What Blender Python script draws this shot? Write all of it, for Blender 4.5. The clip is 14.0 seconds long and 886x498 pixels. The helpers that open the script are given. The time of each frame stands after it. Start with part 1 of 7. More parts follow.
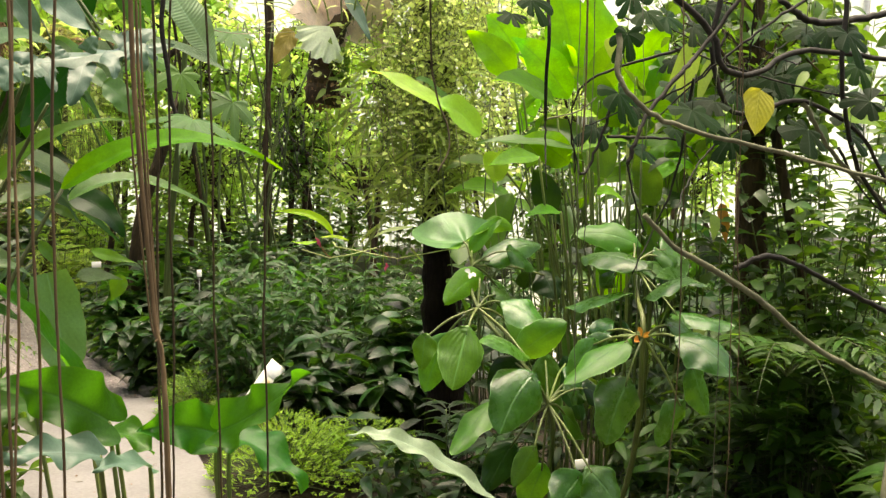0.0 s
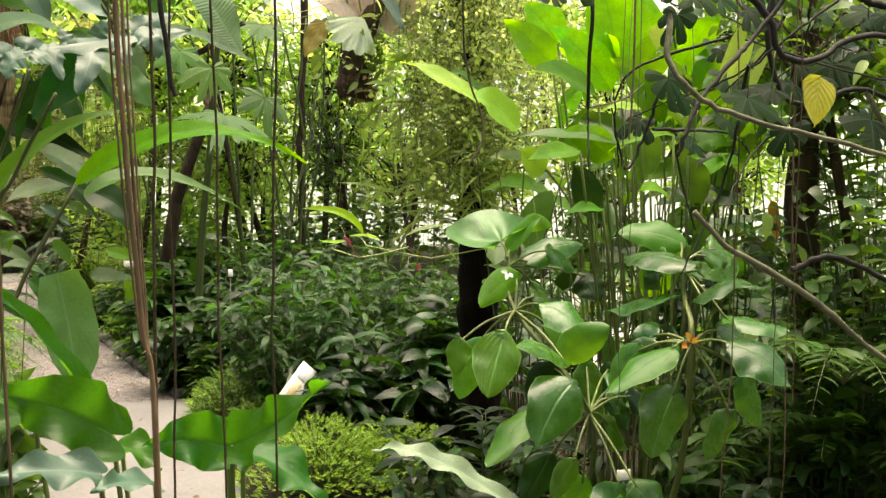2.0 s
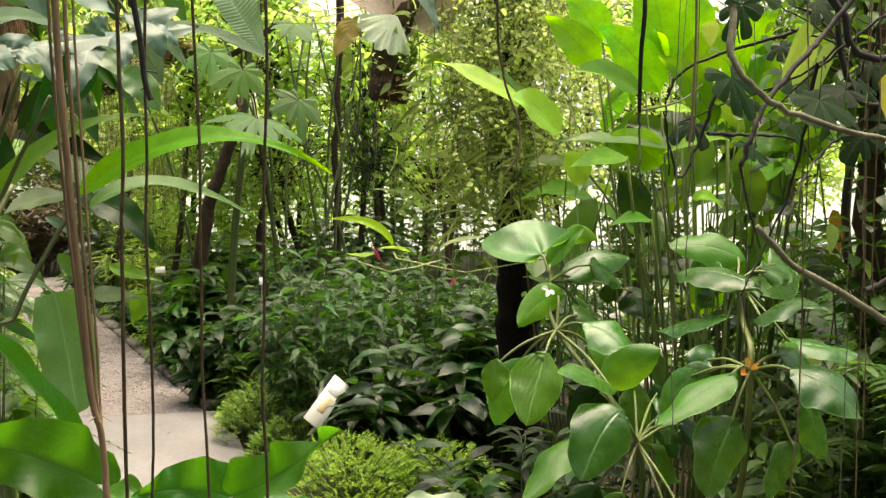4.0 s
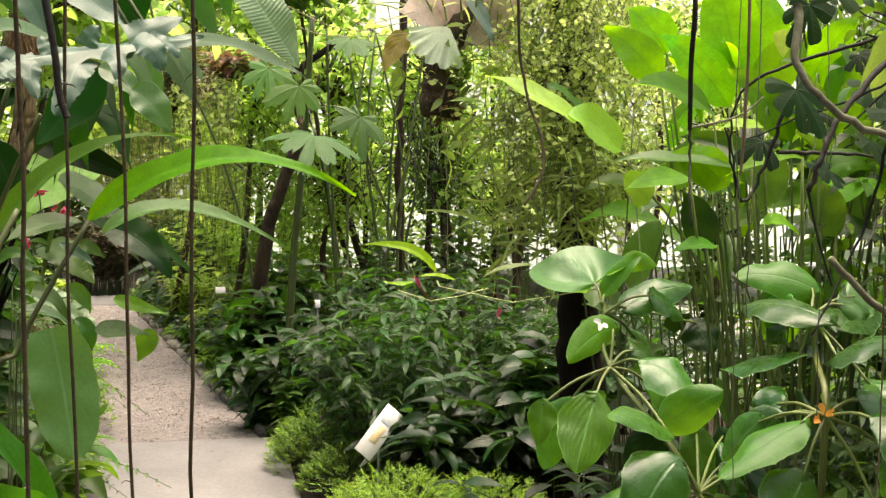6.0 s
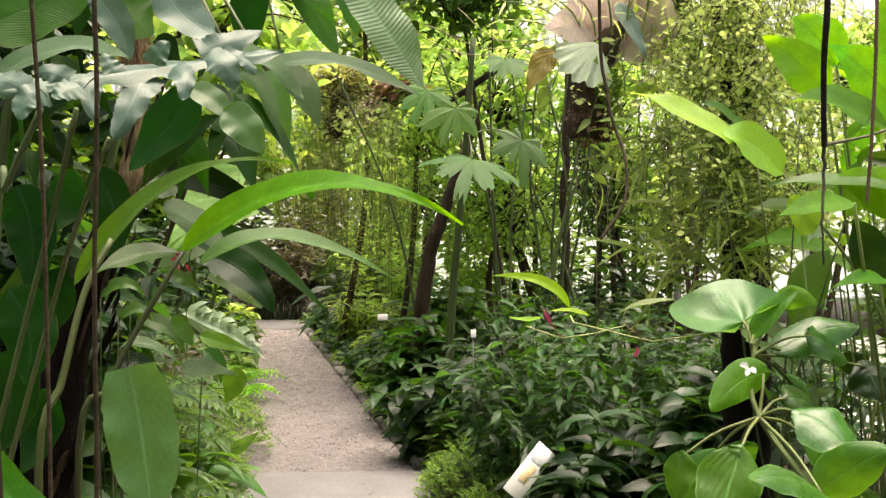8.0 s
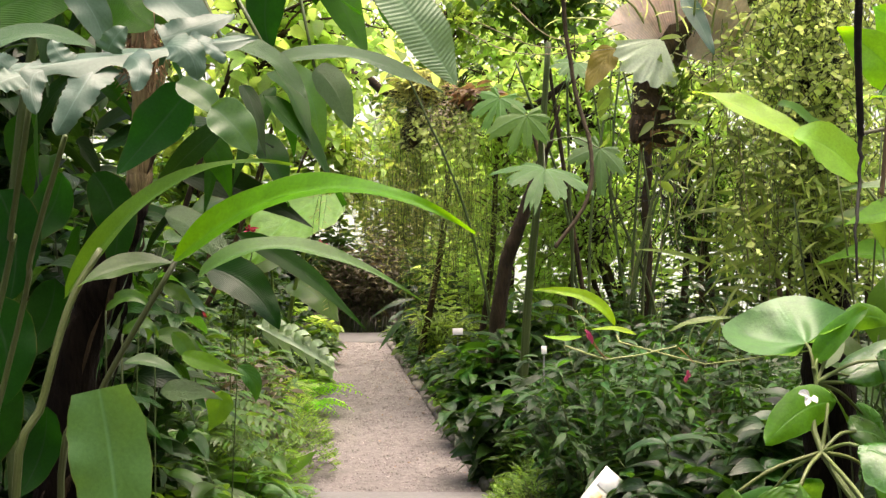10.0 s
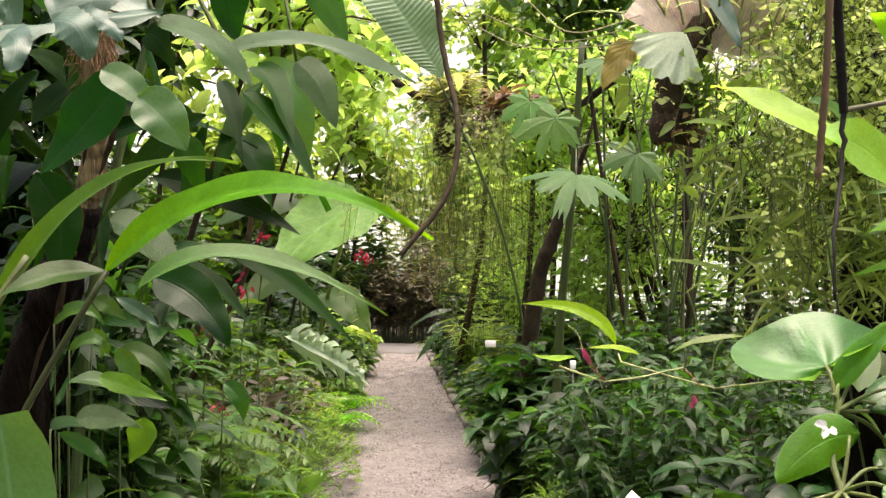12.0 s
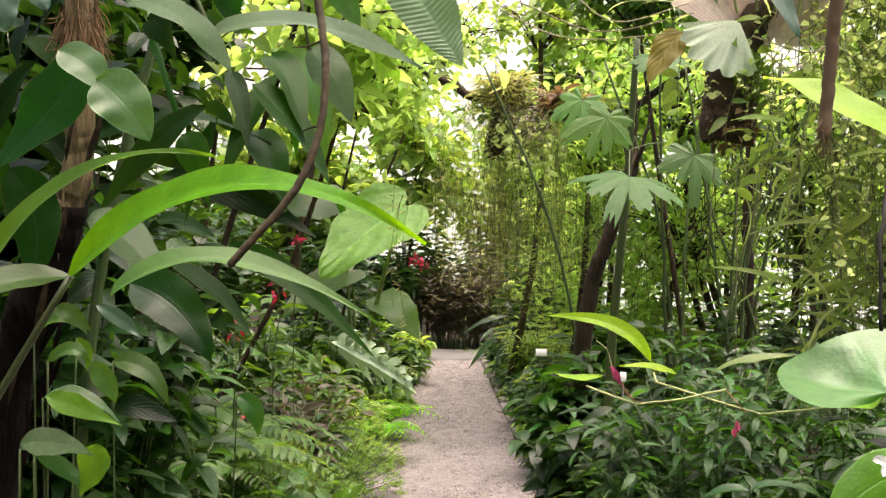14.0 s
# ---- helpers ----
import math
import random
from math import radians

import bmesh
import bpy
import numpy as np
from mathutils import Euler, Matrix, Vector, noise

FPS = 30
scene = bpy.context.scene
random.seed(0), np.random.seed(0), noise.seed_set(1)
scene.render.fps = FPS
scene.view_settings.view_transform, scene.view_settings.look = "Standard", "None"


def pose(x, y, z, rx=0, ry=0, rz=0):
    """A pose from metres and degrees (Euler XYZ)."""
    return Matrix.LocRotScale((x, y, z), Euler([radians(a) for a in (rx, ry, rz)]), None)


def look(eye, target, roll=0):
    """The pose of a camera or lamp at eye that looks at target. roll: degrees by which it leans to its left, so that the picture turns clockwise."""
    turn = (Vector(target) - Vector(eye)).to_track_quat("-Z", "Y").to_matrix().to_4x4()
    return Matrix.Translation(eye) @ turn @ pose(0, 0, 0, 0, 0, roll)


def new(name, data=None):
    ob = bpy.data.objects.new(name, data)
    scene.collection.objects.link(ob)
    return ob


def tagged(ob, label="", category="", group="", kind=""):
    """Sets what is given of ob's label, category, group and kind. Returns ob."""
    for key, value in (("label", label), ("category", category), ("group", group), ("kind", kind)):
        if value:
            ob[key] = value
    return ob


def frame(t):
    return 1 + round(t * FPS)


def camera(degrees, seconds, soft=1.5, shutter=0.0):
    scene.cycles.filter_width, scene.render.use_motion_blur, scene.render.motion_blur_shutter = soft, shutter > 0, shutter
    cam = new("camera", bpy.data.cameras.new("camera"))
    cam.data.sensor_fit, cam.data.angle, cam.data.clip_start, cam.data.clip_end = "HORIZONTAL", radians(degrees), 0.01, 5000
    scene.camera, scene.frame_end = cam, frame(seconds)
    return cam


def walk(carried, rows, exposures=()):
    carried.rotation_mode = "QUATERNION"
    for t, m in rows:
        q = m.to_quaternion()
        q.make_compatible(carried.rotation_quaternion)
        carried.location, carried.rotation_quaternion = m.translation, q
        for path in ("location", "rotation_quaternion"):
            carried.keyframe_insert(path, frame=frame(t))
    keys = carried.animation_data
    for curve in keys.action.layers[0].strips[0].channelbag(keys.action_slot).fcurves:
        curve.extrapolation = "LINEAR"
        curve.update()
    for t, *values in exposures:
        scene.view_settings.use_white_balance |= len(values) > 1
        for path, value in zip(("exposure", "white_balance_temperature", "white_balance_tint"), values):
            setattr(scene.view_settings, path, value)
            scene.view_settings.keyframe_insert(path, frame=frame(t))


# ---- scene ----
# the camera: seconds, place, yaw to the left, pitch up, lean
cam = camera(40.0, 14.0, 1.4)
ROWS = [
    (0.0, -0.5793, -0.9902, 1.5108, -19.294, -5.276, 0.490),
    (0.5, -0.5664, -0.9579, 1.5094, -18.792, -5.285, 0.392),
    (1.0, -0.5487, -0.9161, 1.5023, -18.343, -5.262, 0.479),
    (1.5, -0.5267, -0.8646, 1.4967, -17.898, -5.287, 0.443),
    (2.0, -0.5077, -0.8138, 1.4930, -17.472, -5.319, 0.407),
    (4.5, -0.3863, -0.5154, 1.5042, -14.896, -5.153, 0.370),
    (5.0, -0.3534, -0.4642, 1.5033, -14.182, -4.965, 0.377),
    (5.5, -0.3067, -0.4003, 1.5069, -13.157, -4.806, 0.241),
    (6.0, -0.2626, -0.3476, 1.5114, -11.767, -4.527, 0.172),
    (6.5, -0.2112, -0.2879, 1.5173, -9.691, -4.171, 0.091),
    (7.0, -0.1632, -0.2302, 1.5199, -7.215, -3.857, -0.062),
    (7.5, -0.1207, -0.1740, 1.5154, -4.904, -3.572, -0.132),
    (8.0, -0.0808, -0.1233, 1.5109, -2.941, -3.377, -0.191),
    (8.5, -0.0414, -0.0605, 1.5057, -1.313, -3.207, -0.172),
    (9.0, 0.0001, 0.0000, 1.5000, 0.001, -3.057, -0.167),
    (11.5, 0.1974, 0.3077, 1.4861, 3.794, -2.401, -0.259),
    (12.0, 0.2287, 0.3798, 1.4804, 4.537, -2.314, -0.191),
    (12.5, 0.2635, 0.4437, 1.4778, 5.332, -2.231, -0.200),
    (13.0, 0.2829, 0.5083, 1.4761, 6.119, -2.167, -0.148),
    (13.5, 0.2951, 0.5678, 1.4731, 6.919, -2.114, -0.058),
    (14.0, 0.2998, 0.6224, 1.4727, 7.607, -2.110, 0.132),
]


def eye_pose(x, y, z, yaw, pitch, lean):
    a, b = radians(yaw), radians(pitch)
    way = Vector((-math.sin(a) * math.cos(b), math.cos(a) * math.cos(b), math.sin(b)))
    return look((x, y, z), Vector((x, y, z)) + way, lean)


walk(cam, [(r[0], eye_pose(*r[1:])) for r in ROWS], [(0.0, 1.14, 7500, 11), (7.0, 1.10, 7150, 16), (14.0, 1.18, 6800, 22)])

# ---- light: a bright overcast sky over a glazed house ----
world = bpy.data.worlds.new("world")
scene.world = world
world.use_nodes = True
wn = world.node_tree.nodes
sky = wn.new("ShaderNodeTexSky")
sky.sky_type, sky.sun_disc = "NISHITA", False
sky.sun_elevation, sky.sun_rotation = radians(80), radians(56)
sky.dust_density, sky.ozone_density = 7.0, 0.3
world.node_tree.links.new(sky.outputs[0], wn["Background"].inputs[0])
wn["Background"].inputs[1].default_value = 0.15
sun = new("sun", bpy.data.lights.new("sun", "SUN"))
sun.data.energy, sun.data.angle, sun.data.color = 3.2, radians(55), (1.0, 0.93, 0.80)
sun.matrix_world = look((1.2, 0.8, 9.0), (0, 0, 0))


# ---- node materials ----
def nodes_of(name):
    m = bpy.data.materials.new(name)
    m.use_nodes = True
    t = m.node_tree
    return m, t, t.nodes, t.links


def op(t, kind, a, b=None, clamp=False):
    n = t.nodes.new("ShaderNodeMath")
    n.operation, n.use_clamp = kind, clamp
    for i, v in enumerate((a, b)):
        if v is None:
            continue
        if isinstance(v, (int, float)):
            n.inputs[i].default_value = v
        else:
            t.links.new(v, n.inputs[i])
    return n.outputs[0]


def mix(t, fac, a, b, kind="MIX"):
    n = t.nodes.new("ShaderNodeMix")
    n.data_type, n.blend_type = "RGBA", kind
    for i, v in ((0, fac), (6, a), (7, b)):
        if isinstance(v, (int, float)):
            n.inputs[i].default_value = v
        elif isinstance(v, tuple):
            n.inputs[i].default_value = (*v, 1)
        else:
            t.links.new(v, n.inputs[i])
    return n.outputs[2]


def noise_of(t, scale, detail=3.0, coord="Object", rough=0.55):
    c = t.nodes.new("ShaderNodeTexCoord")
    n = t.nodes.new("ShaderNodeTexNoise")
    n.inputs["Scale"].default_value, n.inputs["Detail"].default_value, n.inputs["Roughness"].default_value = scale, detail, rough
    t.links.new(c.outputs[coord], n.inputs["Vector"])
    return n.outputs[0]


def ramp(t, v, lo, hi):
    n = t.nodes.new("ShaderNodeMapRange")
    n.inputs[1].default_value, n.inputs[2].default_value = lo, hi
    t.links.new(v, n.inputs[0])
    return n.outputs[0]


def leaf_mat(name, top, glow, veins=8.0, slant=0.9, rough=0.42, through_light=0.35, pale=0.25, spread=0.3, relief=0.25, spots=0.25, spec=0.5, ribs=0.45, edge=0.0):
    """A leaf: glossy skin over a body that lets light through; midrib and side veins follow its length."""
    m, t, ns, ln = nodes_of(name)
    uv = ns.new("ShaderNodeUVMap")
    sep = ns.new("ShaderNodeSeparateXYZ")
    ln.new(uv.outputs[0], sep.inputs[0])
    off = op(t, "ABSOLUTE", op(t, "SUBTRACT", sep.outputs[0], 0.5))
    rib = ramp(t, off, 0.035, 0.008)
    phase = op(t, "MULTIPLY", op(t, "SUBTRACT", sep.outputs[1], op(t, "MULTIPLY", off, slant)), veins * 6.2832)
    blotch = noise_of(t, 24.0, 5.0, rough=0.62)
    phase = op(t, "ADD", phase, op(t, "MULTIPLY", blotch, 4.0 if veins < 15 else 1.6))
    side = op(t, "SINE", phase)
    thin = ramp(t, side, 0.86, 1.0)
    vein = op(t, "MAXIMUM", rib, op(t, "MULTIPLY", thin, ribs))
    info = ns.new("ShaderNodeObjectInfo")
    geo = ns.new("ShaderNodeNewGeometry")
    rnd = op(t, "FRACT", op(t, "ADD", info.outputs["Random"], geo.outputs["Random Per Island"]))
    fine = noise_of(t, 190.0, 3.0)
    hue = ns.new("ShaderNodeHueSaturation")
    hue.inputs["Color"].default_value = (*top, 1)
    ln.new(op(t, "ADD", op(t, "MULTIPLY", rnd, 0.035), 0.483), hue.inputs["Hue"])
    rnd2 = op(t, "FRACT", op(t, "MULTIPLY", rnd, 7.31))
    value = op(t, "ADD", op(t, "MULTIPLY", rnd2, 2 * spread), 1.0 - spread)
    value = op(t, "MULTIPLY", value, op(t, "ADD", op(t, "MULTIPLY", blotch, 2 * spots), 1.0 - spots))
    value = op(t, "MULTIPLY", value, op(t, "ADD", op(t, "MULTIPLY", fine, 0.5), 0.75))
    ln.new(value, hue.inputs["Value"])
    color = mix(t, op(t, "MULTIPLY", vein, pale), hue.outputs[0], tuple(min(1, c * 2.2 + 0.06) for c in top))
    # a few brown, dried spots and rims
    rim = ramp(t, op(t, "ADD", off, op(t, "MULTIPLY", blotch, 0.05)), 0.505, 0.525)
    color = mix(t, op(t, "MULTIPLY", rim, 0.5), color, (0.16, 0.12, 0.04))
    if edge:
        color = mix(t, op(t, "MULTIPLY", ramp(t, off, 0.474, 0.488), edge), color, tuple(min(1, c * 3.0 + 0.10) for c in top))
    bs = ns["Principled BSDF"]
    ln.new(color, bs.inputs["Base Color"])
    ln.new(op(t, "ADD", op(t, "MULTIPLY", blotch, 0.25), rough - 0.12), bs.inputs["Roughness"])
    bs.inputs["Specular IOR Level"].default_value = spec
    bump = ns.new("ShaderNodeBump")
    bump.inputs["Strength"].default_value, bump.inputs["Distance"].default_value = relief, 0.006
    ln.new(op(t, "ADD", op(t, "MULTIPLY", side, ribs), op(t, "ADD", op(t, "MULTIPLY", rib, -1.2), op(t, "MULTIPLY", fine, 0.5))), bump.inputs["Height"])
    ln.new(bump.outputs[0], bs.inputs["Normal"])
    tr = ns.new("ShaderNodeBsdfTranslucent")
    gl = mix(t, vein, glow, tuple(c * 0.7 for c in glow))
    hue2 = ns.new("ShaderNodeHueSaturation")
    ln.new(gl, hue2.inputs["Color"])
    ln.new(value, hue2.inputs["Value"])
    ln.new(hue2.outputs[0], tr.inputs[0])
    mx = ns.new("ShaderNodeMixShader")
    mx.inputs[0].default_value = through_light
    ln.new(bs.outputs[0], mx.inputs[1])
    ln.new(tr.outputs[0], mx.inputs[2])
    ln.new(mx.outputs[0], ns["Material Output"].inputs[0])
    return m


def plain_mat(name, a, b, scale=8.0, rough=0.8, relief=0.4, fine=60.0, spec=0.3, stretch=None, dist=0.01):
    """Bark, soil, concrete: two colours mixed at two scales, with relief."""
    m, t, ns, ln = nodes_of(name)
    c = ns.new("ShaderNodeTexCoord")
    mp = ns.new("ShaderNodeMapping")
    mp.inputs["Scale"].default_value = stretch or (1, 1, 1)
    ln.new(c.outputs["Object"], mp.inputs[0])
    out = []
    for s, d in ((scale, 5.0), (fine, 3.0)):
        n = ns.new("ShaderNodeTexNoise")
        n.inputs["Scale"].default_value, n.inputs["Detail"].default_value = s, d
        ln.new(mp.outputs[0], n.inputs["Vector"])
        out.append(n.outputs[0])
    big, small = out
    f = op(t, "ADD", op(t, "MULTIPLY", ramp(t, big, 0.3, 0.7), 0.6), op(t, "MULTIPLY", ramp(t, small, 0.3, 0.7), 0.4))
    col = mix(t, f, a, b)
    info = ns.new("ShaderNodeObjectInfo")
    geo = ns.new("ShaderNodeNewGeometry")
    r = op(t, "FRACT", op(t, "ADD", info.outputs["Random"], geo.outputs["Random Per Island"]))
    hue = ns.new("ShaderNodeHueSaturation")
    ln.new(col, hue.inputs["Color"])
    ln.new(op(t, "ADD", op(t, "MULTIPLY", r, 0.5), 0.75), hue.inputs["Value"])
    bs = ns["Principled BSDF"]
    ln.new(hue.outputs[0], bs.inputs["Base Color"])
    bs.inputs["Roughness"].default_value, bs.inputs["Specular IOR Level"].default_value = rough, spec
    bump = ns.new("ShaderNodeBump")
    bump.inputs["Strength"].default_value, bump.inputs["Distance"].default_value = relief, dist
    ln.new(op(t, "ADD", big, op(t, "MULTIPLY", small, 0.6)), bump.inputs["Height"])
    ln.new(bump.outputs[0], bs.inputs["Normal"])
    return m


# ---- mesh building ----
def nrm(v):
    v = np.asarray(v, float)
    return v / np.maximum(np.linalg.norm(v, axis=-1, keepdims=True), 1e-9)


def mesh_from(name, V, F, UV=None, mat=None, smooth=True):
    """A mesh from vertex rows, faces of four corners and one uv a vertex."""
    V, F = np.asarray(V, np.float32), np.asarray(F, np.int32)
    me = bpy.data.meshes.new(name)
    me.vertices.add(len(V))
    me.vertices.foreach_set("co", V.ravel())
    me.loops.add(F.size)
    me.loops.foreach_set("vertex_index", F.ravel())
    me.polygons.add(len(F))
    me.polygons.foreach_set("loop_start", np.arange(0, F.size, 4, dtype=np.int32))
    if UV is not None:
        layer = me.uv_layers.new(name="UVMap")
        layer.data.foreach_set("uv", np.asarray(UV, np.float32)[F.ravel()].ravel())
    me.update(calc_edges=True)
    if smooth:
        me.polygons.foreach_set("use_smooth", np.ones(len(F), dtype=bool))
    if mat:
        me.materials.append(mat)
    return me


def join(geos):
    """Several (vertices, faces, uvs) as one."""
    Vs, Fs, Us, k = [], [], [], 0
    for V, F, U in geos:
        Vs.append(V), Fs.append(np.asarray(F) + k), Us.append(U)
        k += len(V)
    return np.concatenate(Vs), np.concatenate(Fs), np.concatenate(Us)


def thing(name, label, category, at, group="", kind=""):
    ob = new(name)
    ob.location = at
    ob.empty_display_size = 0.05
    return tagged(ob, label, category, group, kind)


def part(name, geo, mat, parent, label="", smooth=True):
    """One mesh, given in world places, as a part of a thing that stands upright and unscaled."""
    V, F, U = geo
    base = np.zeros(3)
    o = parent
    while o is not None:
        base = base + np.array(o.location)
        o = o.parent
    ob = new(name, mesh_from(name, V - base, F, U, mat, smooth))
    ob.parent = parent
    return tagged(ob, label)


def solo(name, geo, mat, label, category, kind="", group="", smooth=True):
    V, F, U = geo
    at = np.array([V[:, 0].mean(), V[:, 1].mean(), V[:, 2].min()])
    ob = new(name, mesh_from(name, V - at, F, U, mat, smooth))
    ob.location = at
    return tagged(ob, label, category, group, kind)


PROFILES = {
    "lance": lambda v: np.sin(np.pi * v**0.8) ** 0.9,
    "ovate": lambda v: np.sin(np.pi * np.clip(v, 0, 1) ** 0.68) ** 0.72,
    "round": lambda v: np.sin(np.pi * np.clip(v, 0, 1) ** 0.66) ** 0.56,
    "paddle": lambda v: np.minimum(1, (v / 0.28) ** 0.6) * np.sqrt(np.clip(1 - np.clip((v - 0.62) / 0.38, 0, 1) ** 2.2, 0, 1)),
    "strap": lambda v: np.minimum(1, 0.35 + v * 2.2) * np.clip(1 - v, 0, 1) ** 0.45,
    "fan": lambda v: (0.3 + 0.7 * v**0.7) * np.sqrt(np.clip(1 - np.clip((v - 0.72) / 0.28, 0, 1) ** 3, 0, 1)),
    "acute": lambda v: np.sin(np.pi * np.clip(v, 0, 1) ** 0.68) ** 0.95 * (1 - 0.25 * v**4),
    "obovate": lambda v: np.sin(np.pi * np.clip(v, 0, 1) ** 1.5) ** 0.8,
    "long": lambda v: np.clip(v, 0, 1) ** 0.55 * np.clip(1 - v, 0, 1) ** 1.4 / 0.318,
    "spoon": lambda v: np.minimum(1, 0.70 + v * 1.2) * np.sqrt(np.clip(1 - np.clip((v - 0.42) / 0.58, 0, 1) ** 2.3, 0, 1)),
    "lobe": lambda v: (1 - 0.45 * v) * np.sqrt(np.clip(1 - v**5, 0, 1)),
    "heart": lambda v: np.clip(1 - v, 0, 1) ** 0.62 * (0.82 + 0.5 * np.sin(np.pi * v)),
}


def bezier(p0, p1, p2, v):
    v = v[:, None]
    return (1 - v) ** 2 * np.asarray(p0) + 2 * v * (1 - v) * np.asarray(p1) + v**2 * np.asarray(p2)


def blade(p0, p1, p2, width, up, profile="ovate", fold=0.15, wave=0.0, waves=3.0, seg=12, half=3, lobes=0.0, cuts=0.0, ncuts=6, cup=0.0, phase=0.0, twist=0.0, pleats=0.0, teeth=0.0, nteeth=14):
    """A leaf blade that follows the bow p0 p1 p2. fold: how far its halves stand up; lobes: how far they reach back past the stalk."""
    v = np.linspace(0, 1, seg + 1)
    P = bezier(p0, p1, p2, v)
    T = nrm(np.gradient(P, axis=0))
    N0 = nrm(np.asarray(up, float))
    S = nrm(np.cross(T, N0))
    N = np.cross(S, T)
    if twist:
        a = twist * v[:, None]
        S, N = S * np.cos(a) + N * np.sin(a), N * np.cos(a) - S * np.sin(a)
    w = np.maximum(PROFILES[profile](v), 0.012) * width / 2
    if cuts:
        w = w * (1 - cuts * (0.5 + 0.5 * np.cos(2 * np.pi * ncuts * v + phase)) * np.clip(4 * (1 - v), 0, 1))
    if teeth:
        w = w * (1 - teeth * np.mod(nteeth * v + phase, 1.0))
    u = np.linspace(-1, 1, 2 * half + 1)
    U, Vv = np.meshgrid(u, v)
    a = np.abs(U)
    ww = w[:, None] * np.ones_like(U)
    if seg >= 9:
        s0 = float(np.sum(P[0]) * 37 + np.sum(P[-1]) * 91)
        uneven = [1 + 0.020 * np.sin(20.0 * v + s0 * q) + 0.010 * np.sin(46.0 * v + s0 * 1.7 * q) for q in (1.0, 1.31)]
        ww = ww * np.where(U > 0, uneven[0][:, None], uneven[1][:, None])
    rise = fold * a * ww + cup * (a**2) * ww
    if seg >= 9:
        rise = rise + 0.045 * width * np.sin(7.0 * Vv + s0) * U + 0.02 * width * np.sin(17.0 * Vv + 2 * s0 + 2.0 * U) * a
    if pleats:
        rise = rise + 0.0055 * width * np.sin(2 * np.pi * pleats * (Vv - 0.30 * a)) * np.clip(6 * a, 0, 1)
    rise = rise + wave * width / 2 * (a**1.5) * np.sin(2 * np.pi * waves * Vv + phase + np.where(U > 0, 1.3, 0))
    pos = P[:, None, :] + S[:, None, :] * (U * ww)[..., None] + N[:, None, :] * rise[..., None]
    if lobes:
        pos = pos - T[:, None, :] * (lobes * width / 2 * np.sin(np.pi * np.clip(a, 0, 1) ** 0.8) * (1 - Vv) ** 3)[..., None]
    n = 2 * half + 1
    i, j = np.meshgrid(np.arange(seg), np.arange(2 * half), indexing="ij")
    k = (i * n + j).ravel()
    F = np.stack([k, k + 1, k + n + 1, k + n], -1)
    return pos.reshape(-1, 3), F, np.stack([(U + 1) / 2, Vv], -1).reshape(-1, 2)


def smooth_line(points, n):
    """Points on a smooth line through the given ones."""
    p = np.asarray(points, float)
    if len(p) == 2:
        return p[0] + (p[1] - p[0]) * np.linspace(0, 1, n)[:, None]
    q = np.concatenate([[2 * p[0] - p[1]], p, [2 * p[-1] - p[-2]]])
    s = np.linspace(0, len(p) - 1 - 1e-6, n)
    i = s.astype(int)
    f = (s - i)[:, None]
    a, b, c, d = q[i], q[i + 1], q[i + 2], q[i + 3]
    return 0.5 * (2 * b + (c - a) * f + (2 * a - 5 * b + 4 * c - d) * f**2 + (3 * b - a - 3 * c + d) * f**3)


def tube(points, r0, r1, sides=6, n=10, knots=0.0, seed=0, jitter=0.0):
    """A tapered round stem through the points; knots: uneven thickness."""
    P = smooth_line(points, n)
    rng = np.random.default_rng(seed)
    if jitter:
        wob = rng.normal(0, jitter, P.shape)
        wob[0] = wob[-1] = 0
        P = P + wob
    T = nrm(np.gradient(P, axis=0))
    ref = np.eye(3)[np.argmin(np.abs(T).max(axis=0))]
    S = nrm(np.cross(T, ref))
    B = np.cross(T, S)
    uneven = rng.uniform(-1, 1, n)
    if n > 20:
        uneven = np.convolve(np.pad(uneven, 3, mode="edge"), np.array([1, 2, 3, 4, 3, 2, 1]) / 9.0, "valid")
    r = np.linspace(r0, r1, n) * (1 + knots * uneven)
    a = np.linspace(0, 2 * np.pi, sides, endpoint=False)
    ring = S[:, None, :] * np.cos(a)[None, :, None] + B[:, None, :] * np.sin(a)[None, :, None]
    V = P[:, None, :] + ring * r[:, None, None]
    i, j = np.meshgrid(np.arange(n - 1), np.arange(sides), indexing="ij")
    k, k2 = (i * sides + j).ravel(), (i * sides + (j + 1) % sides).ravel()
    F = np.stack([k, k2, k2 + sides, k + sides], -1)
    uv = np.stack(np.meshgrid(np.linspace(0, 1, sides), np.linspace(0, 1, n)), -1).reshape(-1, 2)
    V = V.reshape(-1, 3)
    # close both ends with flat quads
    caps = []
    for s in (0, (n - 1) * sides):
        for q in range(1, sides - 1, 2):
            caps.append([s, s + q, s + q + 1, s + (q + 2) % sides if q + 2 <= sides else s])
    caps = [c for c in caps if len(set(c)) == 4]
    if caps:
        F = np.concatenate([F, np.array(caps)])
    return V, F, uv


